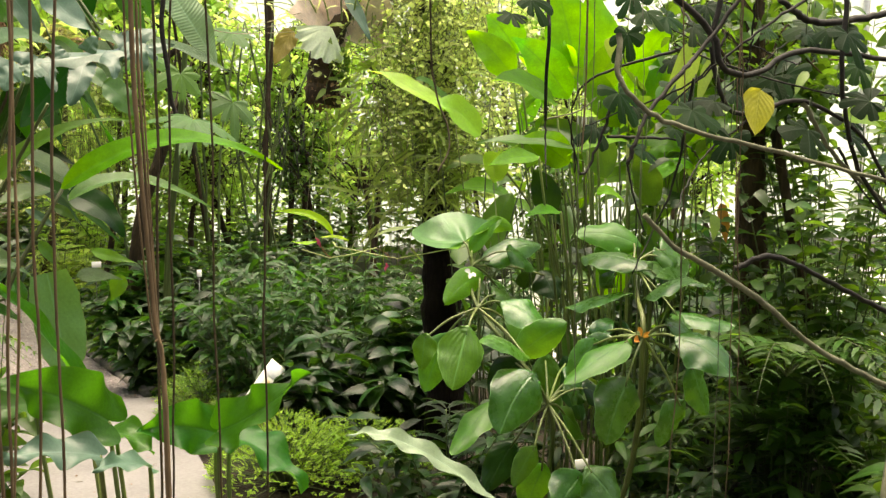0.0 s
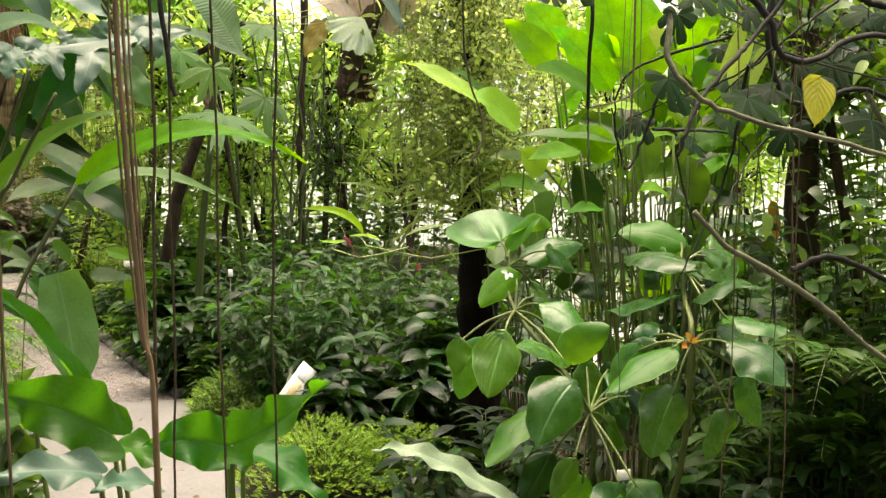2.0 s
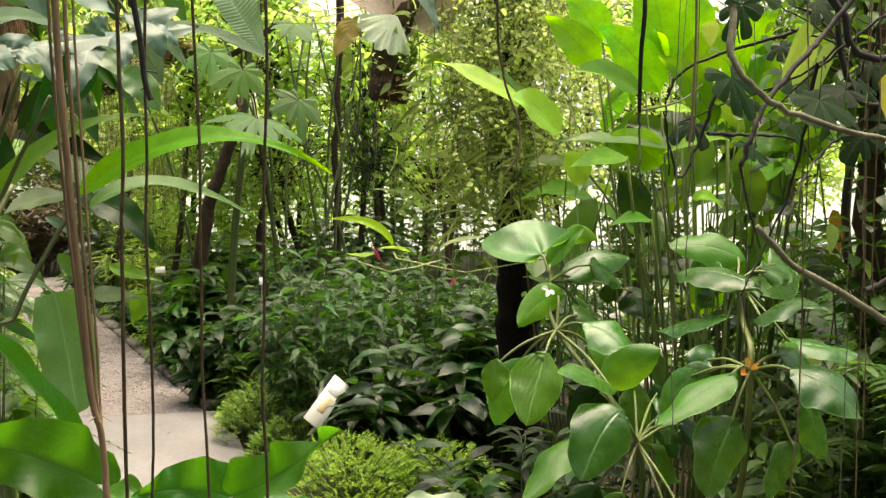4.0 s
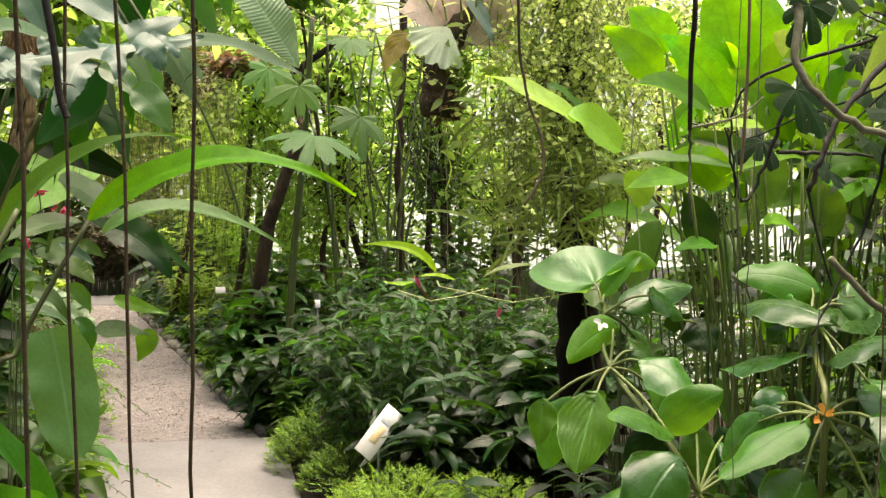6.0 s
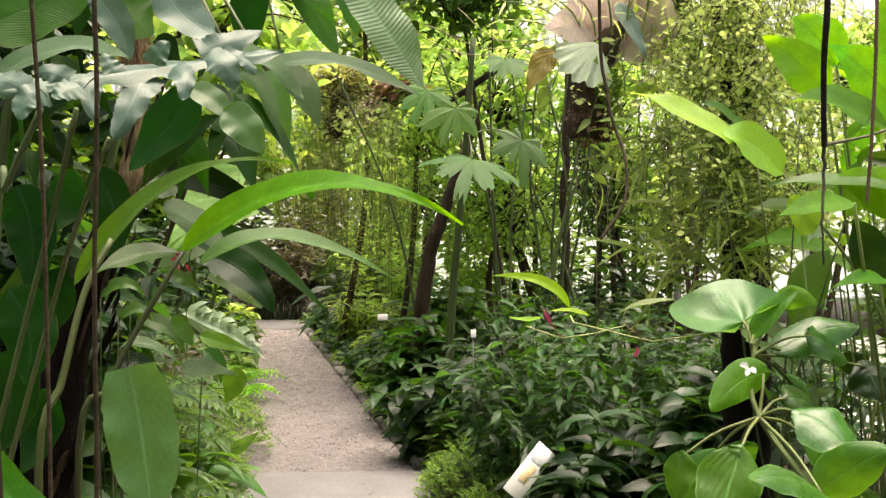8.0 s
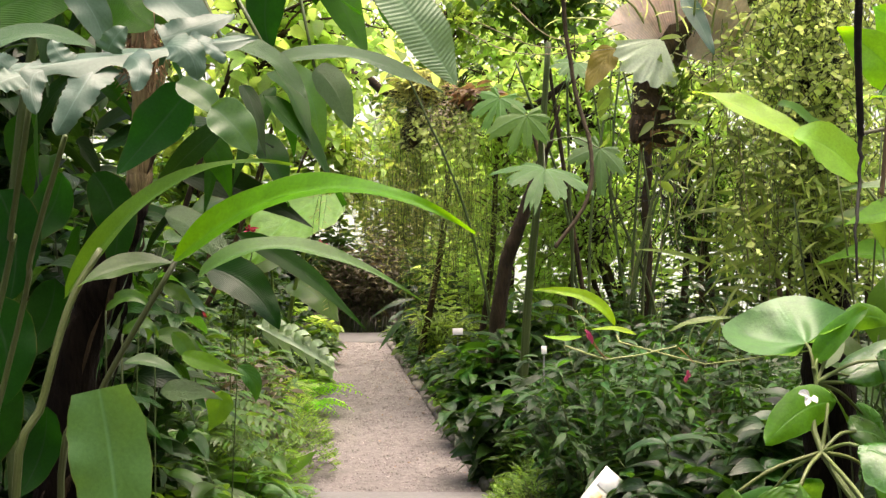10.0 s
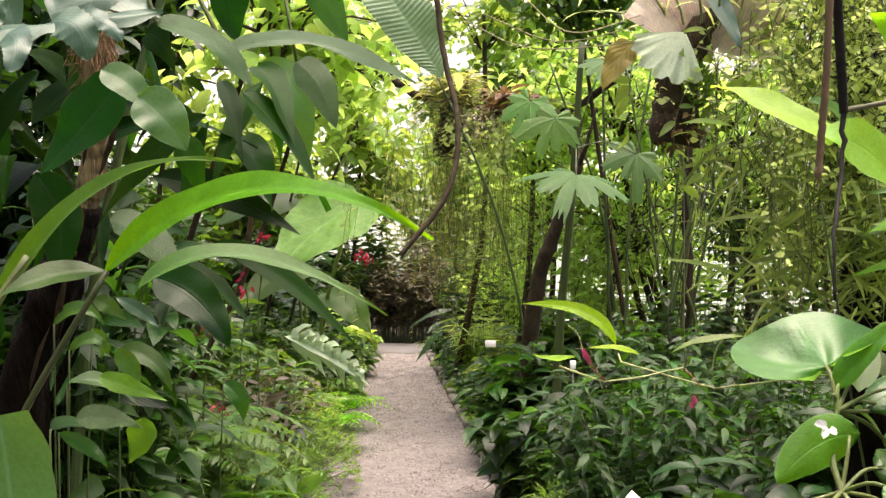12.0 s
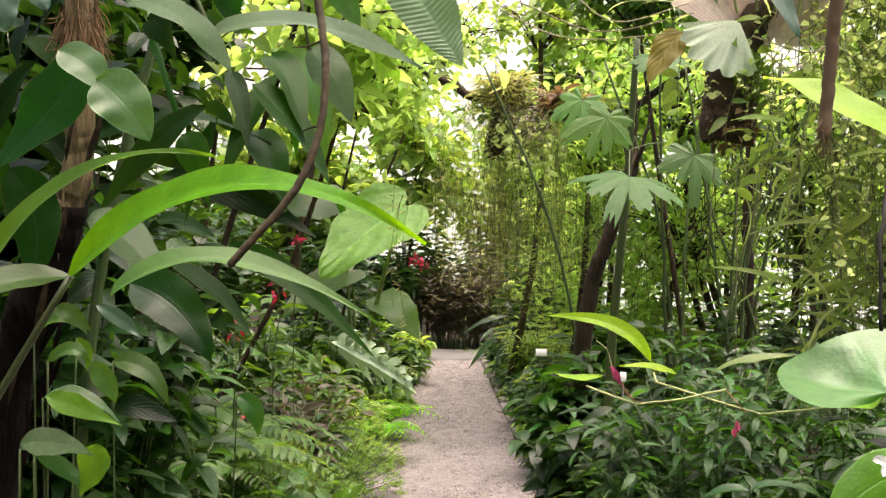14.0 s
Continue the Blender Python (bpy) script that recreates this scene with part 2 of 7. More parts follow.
def crowd(template, pos, along, up, size, wide=None):
    """Many copies of a small leaf, each at its own place, turn and size, as one geometry."""
    tv, tf, tu = template
    Y = nrm(along)
    X = nrm(np.cross(Y, up))
    Z = np.cross(X, Y)
    size = np.broadcast_to(np.asarray(size, float), (len(pos),))
    wide = size if wide is None else wide
    V = (pos[:, None, :] + X[:, None, :] * (tv[None, :, 0:1] * wide[:, None, None])
         + Y[:, None, :] * (tv[None, :, 1:2] * size[:, None, None]) + Z[:, None, :] * (tv[None, :, 2:3] * size[:, None, None]))
    F = tf[None] + (np.arange(len(pos)) * len(tv))[:, None, None]
    U = np.broadcast_to(tu[None], (len(pos), *tu.shape))
    return V.reshape(-1, 3), F.reshape(-1, 4), U.reshape(-1, 2)


def template(profile, width, droop=0.25, seg=5, half=1, fold=0.25, wave=0.0):
    return blade((0, 0, 0), (0, 0.55, 0.06), (0, 1, -droop), width, (0, 0, 1), profile, fold, wave, 2.0, seg, half)


SMALL = {
    "lance": template("lance", 0.30, 0.3), "ovate": template("ovate", 0.48, 0.3), "round": template("round", 0.72, 0.2, 4),
    "needle": template("lance", 0.10, 0.25, 3), "chip": template("ovate", 0.5, 0.1, 2, 1, 0.2), "strap": template("strap", 0.09, 0.7, 7),
    "petal": template("round", 0.62, 0.15, 3, 1, 0.2),
    "broad": template("ovate", 0.42, 0.45, 6, 2, 0.2, 0.04),
}


def stems_and_leaves(rng, base, radius, height, stems, nodes, kind, leaf, lean=0.5, start=0.25, droop=0.2, pairs=2, stem_r=0.004, bow=0.25, whorl=0.0):
    """Bowed stems from one foot, with leaves at their nodes; returns stems and leaves as geometry."""
    base = np.asarray(base, float)
    sg, pos, along, size = [], [], [], []
    for _ in range(stems):
        a = rng.uniform(0, 2 * np.pi)
        rr = radius * np.sqrt(rng.uniform(0.02, 1))
        h = height * rng.uniform(0.6, 1.0) * (1 - 0.35 * (rr / radius) ** 2)
        foot = base + np.array([np.cos(a), np.sin(a), 0]) * rr * 0.45
        tip = base + np.array([np.cos(a) * rr, np.sin(a) * rr, h])
        mid = foot * 0.5 + tip * 0.5 + np.array([0, 0, h * bow]) - np.array([np.cos(a), np.sin(a), 0]) * rr * lean * 0.4
        v = np.linspace(0, 1, 7)
        line = bezier(foot, mid, tip, v)
        sg.append(tube(line, stem_r, stem_r * 0.5, 4, 6))
        for q in np.linspace(start, 1.0, nodes):
            p = bezier(foot, mid, tip, np.array([q]))[0]
            t = nrm(bezier(foot, mid, tip, np.array([min(1, q + 0.02)]))[0] - bezier(foot, mid, tip, np.array([q - 0.03]))[0])
            a0 = rng.uniform(0, 2 * np.pi)
            for kk in range(pairs):
                b = a0 + kk * 2 * np.pi / pairs + rng.normal(0, 0.35)
                d = np.array([np.cos(b), np.sin(b), rng.normal(0.1 - droop, 0.25)]) + t * rng.uniform(0.1, 0.5 + whorl)
                pos.append(p), along.append(d), size.append(leaf * rng.uniform(0.6, 1.15))
    pos, along = np.array(pos), np.array(along)
    upv = np.array([0, 0, 1.0]) + rng.normal(0, 0.35, pos.shape)
    return join(sg), crowd(SMALL[kind], pos, along, upv, np.array(size))


def shrub(name, label, category, base, radius, height, stems, nodes, kind, leaf, mat, seed, stem_mat=None, group="", **more):
    rng = np.random.default_rng(seed)
    ob = thing(name, label, category, base, group)
    sg, lg = stems_and_leaves(rng, base, radius, height, stems, nodes, kind, leaf, **more)
    tagged(part("twigwork", sg, stem_mat or STEM, ob), kind="stuff")
    tagged(part("foliage", lg, mat, ob), kind="stuff")
    return ob


def fern(name, label, base, fronds, length, mat, seed, pinna=0.28, pairs=16, rise=0.55, hang=0.35, group="", spread=1.0, aim=None, slim=0.26):
    """Arching fronds from one heart, each with two rows of leaflets."""
    rng = np.random.default_rng(seed)
    base = np.asarray(base, float)
    ob = thing(name, label, "fern", base, group)
    tpl = template("lance", slim, 0.15, 3, 1, 0.1)
    rg, pos, along, size = [], [], [], []
    for k in range(fronds):
        a = aim + rng.normal(0, spread) if aim is not None else 2 * np.pi * (k + rng.uniform(0, 0.8)) / fronds
        L = length * rng.uniform(0.65, 1.1)
        d = np.array([np.cos(a), np.sin(a), 0])
        p1 = base + d * L * 0.35 + np.array([0, 0, L * rise * rng.uniform(0.7, 1.2)])
        p2 = base + d * L * rng.uniform(0.75, 1.0) + np.array([0, 0, L * (rise - hang) * rng.uniform(0.3, 1.1)])
        rg.append(tube(bezier(base, p1, p2, np.linspace(0, 1, 6)), 0.003, 0.001, 4, 7))
        v = np.linspace(0.15, 0.98, pairs)
        P = bezier(base, p1, p2, v)
        T = nrm(np.gradient(P, axis=0))
        S = nrm(np.cross(T, (0, 0, 1.0)))
        w = pinna * L * np.sin(np.pi * (0.12 + 0.86 * v) ** 0.8) * 0.6 + 0.006
        for sgn in (-1, 1):
            pos.append(P), along.append(sgn * S + T * 0.35 + np.array([0, 0, -0.12])), size.append(w * rng.uniform(0.85, 1.1, pairs))
    pos, along, size = np.concatenate(pos), np.concatenate(along), np.concatenate(size)
    tagged(part("ribwork", join(rg), STEM, ob), kind="stuff")
    tagged(part("leafage", crowd(tpl, pos, along, np.array([0, 0, 1.0]) + rng.normal(0, 0.2, pos.shape), size, np.maximum(size, 0.012)), mat, ob), kind="stuff")
    return ob


def leaf_part(parent, geo, mat, label="", name="leaf"):
    return part(name, geo, mat, parent, label)


def bow(p0, p2, lift, side=(0, 0, 0)):
    """The middle handle of a bow that rises lift metres over the straight line."""
    return (np.asarray(p0, float) + np.asarray(p2, float)) / 2 + np.array([0, 0, 2 * lift]) + np.asarray(side, float)


# ---- materials ----
STEM = leaf_mat("green_stem", (0.085, 0.12, 0.035), (0.1, 0.2, 0.03), through_light=0.1, spread=0.35)
STALK = leaf_mat("pale_stalk", (0.17, 0.22, 0.06), (0.22, 0.36, 0.04), through_light=0.12, spread=0.35)
DEEP = leaf_mat("deep_green_leaf", (0.012, 0.042, 0.008), (0.07, 0.19, 0.010), 6, rough=0.31, through_light=0.22, spread=0.5, ribs=0.15, relief=0.25, spec=0.30)
# SHADE and DARKGLOW: near-black leaves, deep shade put into their colour
SHADE = leaf_mat("dull_shaded_leaf", (0.007, 0.024, 0.005), (0.04, 0.11, 0.008), 8, rough=0.5, through_light=0.2, spread=0.4, ribs=0.15, relief=0.2, spec=0.05)
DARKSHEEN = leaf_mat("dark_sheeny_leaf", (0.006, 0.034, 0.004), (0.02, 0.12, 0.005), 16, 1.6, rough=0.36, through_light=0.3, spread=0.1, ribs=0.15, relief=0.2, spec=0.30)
DARKGLOW = leaf_mat("clear_shaded_leaf", (0.010, 0.05, 0.004), (0.05, 0.22, 0.006), 8, rough=0.5, through_light=0.4, spread=0.2, ribs=0.1, relief=0.15, spec=0.12)
BROAD = leaf_mat("broad_grey_green_leaf", (0.060, 0.170, 0.050), (0.20, 0.42, 0.04), 9, 1.0, pale=0.5, rough=0.40, through_light=0.3, spread=0.1, ribs=0.08, relief=0.15, spec=0.4)
MID = leaf_mat("mid_green_leaf", (0.038, 0.098, 0.014), (0.19, 0.37, 0.02), 6, rough=0.42, through_light=0.34, spread=0.4, ribs=0.15, relief=0.12, spec=0.35)
BEDLEAF = leaf_mat("bed_shrub_leaf", (0.015, 0.058, 0.008), (0.08, 0.24, 0.012), 7, rough=0.37, through_light=0.26, spread=0.6, ribs=0.2, relief=0.3, spec=0.26)
FRESH = leaf_mat("fresh_green_leaf", (0.145, 0.255, 0.035), (0.53, 0.72, 0.09), 6, rough=0.48, through_light=0.42, spread=0.4, ribs=0.12, relief=0.12)
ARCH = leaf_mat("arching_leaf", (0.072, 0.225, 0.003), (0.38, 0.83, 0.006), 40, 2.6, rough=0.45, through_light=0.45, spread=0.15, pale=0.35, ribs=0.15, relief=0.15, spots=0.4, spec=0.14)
# duller copy of ARCH: the shade is in the colour
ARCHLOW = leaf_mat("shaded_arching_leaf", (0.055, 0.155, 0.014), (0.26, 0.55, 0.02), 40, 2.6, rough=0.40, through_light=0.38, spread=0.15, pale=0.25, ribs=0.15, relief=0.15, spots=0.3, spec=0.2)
GIANT = leaf_mat("giant_taro_leaf", (0.11, 0.27, 0.035), (0.4, 0.75, 0.06), 4, 0.9, rough=0.45, through_light=0.4, spread=0.1, pale=0.5, ribs=0.8, relief=0.6, spots=0.4, spec=0.4)
STRAW = leaf_mat("straw_shoot", (0.34, 0.35, 0.10), (0.6, 0.62, 0.14), 4, rough=0.7, through_light=0.35, spread=0.4)
# brighter copy of FRESH for far growth, backlight put into its colour
BACKLIT = leaf_mat("backlit_toned_leaf", (0.225, 0.375, 0.070), (0.66, 0.90, 0.18), 6, rough=0.5, through_light=0.55, spread=0.4, ribs=0.1, relief=0.1, spec=0.3)
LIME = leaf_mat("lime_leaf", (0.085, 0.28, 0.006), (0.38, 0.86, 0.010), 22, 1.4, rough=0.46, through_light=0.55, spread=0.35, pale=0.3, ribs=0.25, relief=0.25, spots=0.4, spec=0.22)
# LIME again with shade painted in, for inner and lower leaves
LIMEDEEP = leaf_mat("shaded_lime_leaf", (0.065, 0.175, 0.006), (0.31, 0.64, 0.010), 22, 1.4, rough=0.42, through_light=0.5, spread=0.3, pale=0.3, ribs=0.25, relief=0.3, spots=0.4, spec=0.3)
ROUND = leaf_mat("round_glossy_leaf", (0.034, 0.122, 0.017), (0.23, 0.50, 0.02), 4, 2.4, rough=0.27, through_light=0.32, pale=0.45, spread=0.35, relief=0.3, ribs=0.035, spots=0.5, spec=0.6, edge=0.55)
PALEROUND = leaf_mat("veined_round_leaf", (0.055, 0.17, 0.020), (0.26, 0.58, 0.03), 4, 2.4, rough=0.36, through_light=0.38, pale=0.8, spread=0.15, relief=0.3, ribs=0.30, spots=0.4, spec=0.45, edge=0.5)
# brighter copy of ROUND, light coming through painted into its green
ROUNDLIT = leaf_mat("lit_round_leaf", (0.050, 0.18, 0.012), (0.28, 0.62, 0.02), 4, 2.4, rough=0.36, through_light=0.4, pale=0.35, spread=0.3, relief=0.25, ribs=0.035, spots=0.4, spec=0.4, edge=0.45)
HEARTLEAF = leaf_mat("pale_heart_leaf", (0.060, 0.175, 0.040), (0.26, 0.55, 0.06), 5, 1.2, rough=0.46, through_light=0.34, pale=0.4, spread=0.05, relief=0.3, ribs=0.30, spots=0.5, spec=0.7, edge=0.6)
TARO = leaf_mat("taro_leaf", (0.022, 0.105, 0.007), (0.11, 0.38, 0.009), 7, 1.1, rough=0.36, through_light=0.42, pale=0.2, spread=0.2, relief=0.2, ribs=0.1, spots=0.3, spec=0.3)
GINGER = leaf_mat("ginger_leaf", (0.05, 0.145, 0.024), (0.25, 0.52, 0.02), 26, 1.5, rough=0.43, through_light=0.33, pale=0.3, spread=0.25, relief=0.2, ribs=0.16, spec=0.45)
SILVER = leaf_mat("silver_leaf", (0.065, 0.130, 0.085), (0.11, 0.25, 0.08), 8, 1.0, rough=0.4, through_light=0.22, pale=0.3, spread=0.15, relief=0.08, ribs=0.08, spots=0.15, spec=0.45)
PLEAT = leaf_mat("pleated_leaf", (0.12, 0.22, 0.09), (0.24, 0.42, 0.13), 24, 1.6, rough=0.42, through_light=0.3, pale=0.3, spread=0.2, relief=0.9, ribs=0.6, spec=0.45)
MOSS = leaf_mat("moss_fern_leaf", (0.13, 0.25, 0.03), (0.28, 0.5, 0.04), 4, rough=0.6, through_light=0.35, spread=0.35)
MOSSLIT = leaf_mat("lime_moss_fern_leaf", (0.20, 0.36, 0.035), (0.45, 0.7, 0.05), 4, rough=0.6, through_light=0.4, spread=0.3)
PALE = leaf_mat("pale_epiphyte_leaf", (0.60, 0.70, 0.24), (0.86, 0.97, 0.32), 4, rough=0.5, through_light=0.5, spread=0.35)
OLIVE = leaf_mat("olive_strap_leaf", (0.24, 0.32, 0.07), (0.46, 0.60, 0.10), 4, rough=0.5, through_light=0.35, spread=0.4)
YELLOW = leaf_mat("yellow_leaf", (0.42, 0.42, 0.05), (0.7, 0.7, 0.05), 7, rough=0.5, through_light=0.4, spread=0.1)
RUST = leaf_mat("rusty_leaf", (0.27, 0.23, 0.03), (0.5, 0.42, 0.04), 6, rough=0.6, through_light=0.35)
RUSTRED = leaf_mat("reddish_bromeliad_leaf", (0.24, 0.13, 0.06), (0.45, 0.26, 0.1), 5, rough=0.5, through_light=0.3, spread=0.4)
BRONZE = leaf_mat("bronze_leaf", (0.09, 0.075, 0.045), (0.2, 0.16, 0.06), 5, rough=0.5, through_light=0.25, spread=0.4)
SHIELD = leaf_mat("pale_shield_frond", (0.60, 0.72, 0.50), (0.75, 0.85, 0.5), 20, 0.0, rough=0.6, through_light=0.35, relief=0.2, spread=0.1, ribs=0.05)
HUSK = leaf_mat("papery_husk", (0.70, 0.54, 0.46), (0.92, 0.75, 0.66), 26, 0.0, rough=0.8, through_light=0.45, relief=0.35, spread=0.1, ribs=0.7, spots=0.55, pale=0.9)
PALEGREY = leaf_mat("silvery_cut_leaf", (0.34, 0.45, 0.29), (0.45, 0.6, 0.25), 8, rough=0.5, through_light=0.3, spread=0.15, ribs=0.1, pale=0.3)
PALELIME = leaf_mat("pale_lime_leaf", (0.20, 0.40, 0.03), (0.62, 0.92, 0.06), 22, 1.4, rough=0.45, through_light=0.45, spread=0.1, pale=0.3, ribs=0.15, relief=0.2, spec=0.35)
WAVY = leaf_mat("wavy_grey_leaf", (0.24, 0.34, 0.21), (0.3, 0.5, 0.1), 14, 1.0, rough=0.4, through_light=0.3, spread=0.1, ribs=0.1, pale=0.4)
PINK = leaf_mat("pink_petal", (0.55, 0.08, 0.20), (0.7, 0.1, 0.2), 3, through_light=0.3, spread=0.2)
RED = leaf_mat("red_petal", (0.36, 0.012, 0.035), (0.45, 0.02, 0.05), 3, through_light=0.3, spread=0.3)
WHITE = leaf_mat("white_petal", (0.8, 0.8, 0.78), (0.8, 0.8, 0.75), 3, through_light=0.3, spread=0.05)
ORANGE = leaf_mat("orange_petal", (0.75, 0.36, 0.06), (0.8, 0.4, 0.06), 3, through_light=0.3, spread=0.2)
ROOT = plain_mat("aerial_root", (0.050, 0.035, 0.018), (0.24, 0.17, 0.090), 30, 0.85, 0.5, 160, stretch=(1, 1, 0.2), dist=0.003)
VINEBARK = plain_mat("brown_vine_bark", (0.016, 0.013, 0.006), (0.080, 0.060, 0.027), 60, 0.85, 0.6, 220, dist=0.003)
DARKROOT = plain_mat("dark_vine_bark", (0.008, 0.008, 0.006), (0.034, 0.031, 0.022), 40, 0.7, 0.5, 200, dist=0.003)
LIANA = plain_mat("grey_liana_bark", (0.075, 0.08, 0.045), (0.20, 0.205, 0.125), 25, 0.85, 0.6, 140, dist=0.004)
PALEROOT = plain_mat("pale_dry_root", (0.22, 0.18, 0.10), (0.45, 0.40, 0.24), 30, 0.85, 0.3, 160)
BARK = plain_mat("dark_bark", (0.008, 0.006, 0.003), (0.085, 0.056, 0.026), 14, 0.9, 0.9, 90, stretch=(1, 1, 0.3), dist=0.02)
# darker than bare bark: canopy shade is put into this colour
DARKTRUNK = plain_mat("dark_shaded_bark", (0.003, 0.0025, 0.002), (0.014, 0.010, 0.007), 16, 0.95, 0.9, 90, spec=0.1, stretch=(1, 1, 0.3), dist=0.02)
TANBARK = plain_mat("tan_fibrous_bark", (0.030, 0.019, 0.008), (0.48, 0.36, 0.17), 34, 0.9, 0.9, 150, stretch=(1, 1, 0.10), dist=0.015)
FIBRE = plain_mat("brown_fibre", (0.10, 0.055, 0.025), (0.36, 0.22, 0.11), 20, 0.95, 0.4, 90)
SOIL = plain_mat("dark_soil", (0.012, 0.009, 0.006), (0.05, 0.036, 0.024), 6, 0.95, 0.9, 70, dist=0.03)
GRAVEL = plain_mat("pinkish_gravel", (0.10, 0.090, 0.086), (0.25, 0.226, 0.215), 26, 0.9, 0.8, 150, dist=0.01)
PEBBLE = plain_mat("pebble", (0.12, 0.107, 0.102), (0.36, 0.325, 0.31), 12, 0.85, 0.3, 90)
CONCRETE = plain_mat("pale_concrete", (0.12, 0.116, 0.115), (0.205, 0.20, 0.198), 2.5, 0.85, 0.25, 60, dist=0.004)
PALEFLOOR = plain_mat("pale_sanded_floor", (0.42, 0.41, 0.38), (0.62, 0.61, 0.57), 2.5, 0.85, 0.25, 60, dist=0.004)
STONE = plain_mat("edging_stone", (0.08, 0.075, 0.065), (0.26, 0.24, 0.21), 9, 0.9, 0.7, 60, dist=0.02)
CARD = plain_mat("white_card", (0.74, 0.74, 0.70), (0.84, 0.84, 0.80), 6, 0.4, 0.05, 40)
BLUEGREY = plain_mat("printed_grey_blue", (0.58, 0.62, 0.66), (0.80, 0.82, 0.82), 26, 0.4, 0.05, 60)
OCHRE = plain_mat("printed_ochre", (0.74, 0.52, 0.22), (0.82, 0.74, 0.55), 30, 0.4, 0.05, 60)
METAL = plain_mat("dull_steel", (0.20, 0.20, 0.20), (0.32, 0.32, 0.31), 20, 0.45, 0.1, 80, spec=0.5)
FRAMEMAT = plain_mat("white_glazing_bar", (0.62, 0.64, 0.62), (0.75, 0.76, 0.74), 3, 0.5, 0.1, 40)


def frosted():
    """Slightly cloudy glass: most light goes straight on, some is scattered."""
    m, t, ns, ln = nodes_of("cloudy_pane")
    tr = ns.new("ShaderNodeBsdfTranslucent")
    n = noise_of(t, 1.3, 4.0)
    ln.new(mix(t, ramp(t, n, 0.3, 0.7), (0.80, 0.84, 0.82), (0.92, 0.94, 0.92)), tr.inputs[0])
    clear = ns.new("ShaderNodeBsdfTransparent")
    clear.inputs[0].default_value = (0.92, 0.95, 0.93, 1)
    bs = ns["Principled BSDF"]
    bs.inputs["Base Color"].default_value, bs.inputs["Roughness"].default_value = (0.8, 0.83, 0.81, 1), 0.2
    m1, m2 = ns.new("ShaderNodeMixShader"), ns.new("ShaderNodeMixShader")
    m1.inputs[0].default_value = 0.9
    ln.new(bs.outputs[0], m1.inputs[1]), ln.new(tr.outputs[0], m1.inputs[2])
    ln.new(op(t, "ADD", op(t, "MULTIPLY", n, 0.4), 0.5), m2.inputs[0])
    ln.new(m1.outputs[0], m2.inputs[1]), ln.new(clear.outputs[0], m2.inputs[2])
    ln.new(m2.outputs[0], ns["Material Output"].inputs[0])
    return m


def overcast():
    """The bright white sky seen through the glazing."""
    m, t, ns, ln = nodes_of("overcast_sky")
    em = ns.new("ShaderNodeEmission")
    ln.new(mix(t, ramp(t, noise_of(t, 0.25, 3.0), 0.3, 0.7), (0.95, 0.94, 0.80), (1.0, 1.0, 0.86)), em.inputs[0])
    em.inputs[1].default_value = 0.85
    ln.new(em.outputs[0], ns["Material Output"].inputs[0])
    return m


SKYGLOW = overcast()
PANE = frosted()


# ---- ground, path and glazed wall ----
def box(x0, y0, z0, x1, y1, z1, bevel=0.0):
    """A box with bevelled upright and top edges, all faces of four corners."""
    b = min(bevel, (x1 - x0) / 3, (y1 - y0) / 3, (z1 - z0) / 3)
    rings = [(0, z0), (0, z1 - b), (b, z1)] if b else [(0, z0), (0, z1)]
    V = []
    for ins, z in rings:
        V += [(x0 + ins, y0 + ins, z), (x1 - ins, y0 + ins, z), (x1 - ins, y1 - ins, z), (x0 + ins, y1 - ins, z)]
    F = [[3, 2, 1, 0]]
    for k in range(len(rings) - 1):
        for j in range(4):
            F.append([4 * k + j, 4 * k + (j + 1) % 4, 4 * k + 4 + (j + 1) % 4, 4 * k + 4 + j])
    e = 4 * (len(rings) - 1)
    F.append([e, e + 1, e + 2, e + 3])
    V = np.array(V, float)
    return V, np.array(F), V[:, :2]


def sheet(xs, ys, z, bump=0.0, seed=1, left=None, right=None):
    """A level sheet; left and right give its edges as functions of y."""
    rng = np.random.default_rng(seed)
    Y = np.asarray(ys, float)
    s = np.asarray(xs, float)
    V = []
    for y in Y:
        x = left(y) + (right(y) - left(y)) * s if left else s
        V.append(np.stack([x, np.full_like(x, y), np.full_like(x, z)], -1))
    V = np.array(V)
    V[..., 2] += rng.normal(0, bump, V.shape[:2]) if bump else 0
    n, m = len(Y), len(s)
    i, j = np.meshgrid(np.arange(n - 1), np.arange(m - 1), indexing="ij")
    k = (i * m + j).ravel()
    return V.reshape(-1, 3), np.stack([k, k + 1, k + m + 1, k + m], -1), V[..., :2].reshape(-1, 2)


def path_right(y):
    return 0.16 - 0.16 * max(0.0, y - 5.6)


def path_left(y):
    return -1.02 - 0.035 * max(0.0, y - 6.0) - 0.009 * max(0.0, y - 8.0) ** 2


far = np.array([-150, -60, -25, -12, -7, -4, -2, -1, 0, 1, 2, 3, 4, 6, 9, 14, 30, 70, 150.0])
solo("ground", sheet(far, far + 5, -0.03), SOIL, "dark damp soil of the planting beds", "ground", "structure")
solo("gravel_path", sheet(np.linspace(0, 1, 13), np.linspace(6.04, 12.0, 60), 0.0, 0.004, 2, path_left, path_right), GRAVEL,
     "pinkish grey gravel path between planting beds", "path", "structure")
solo("walk_floor", box(-3.0, -2.8, -0.06, 3.0, 0.6, 0.0, 0.01), CONCRETE, "pale concrete floor of the visitors walk", "pavement", "structure")
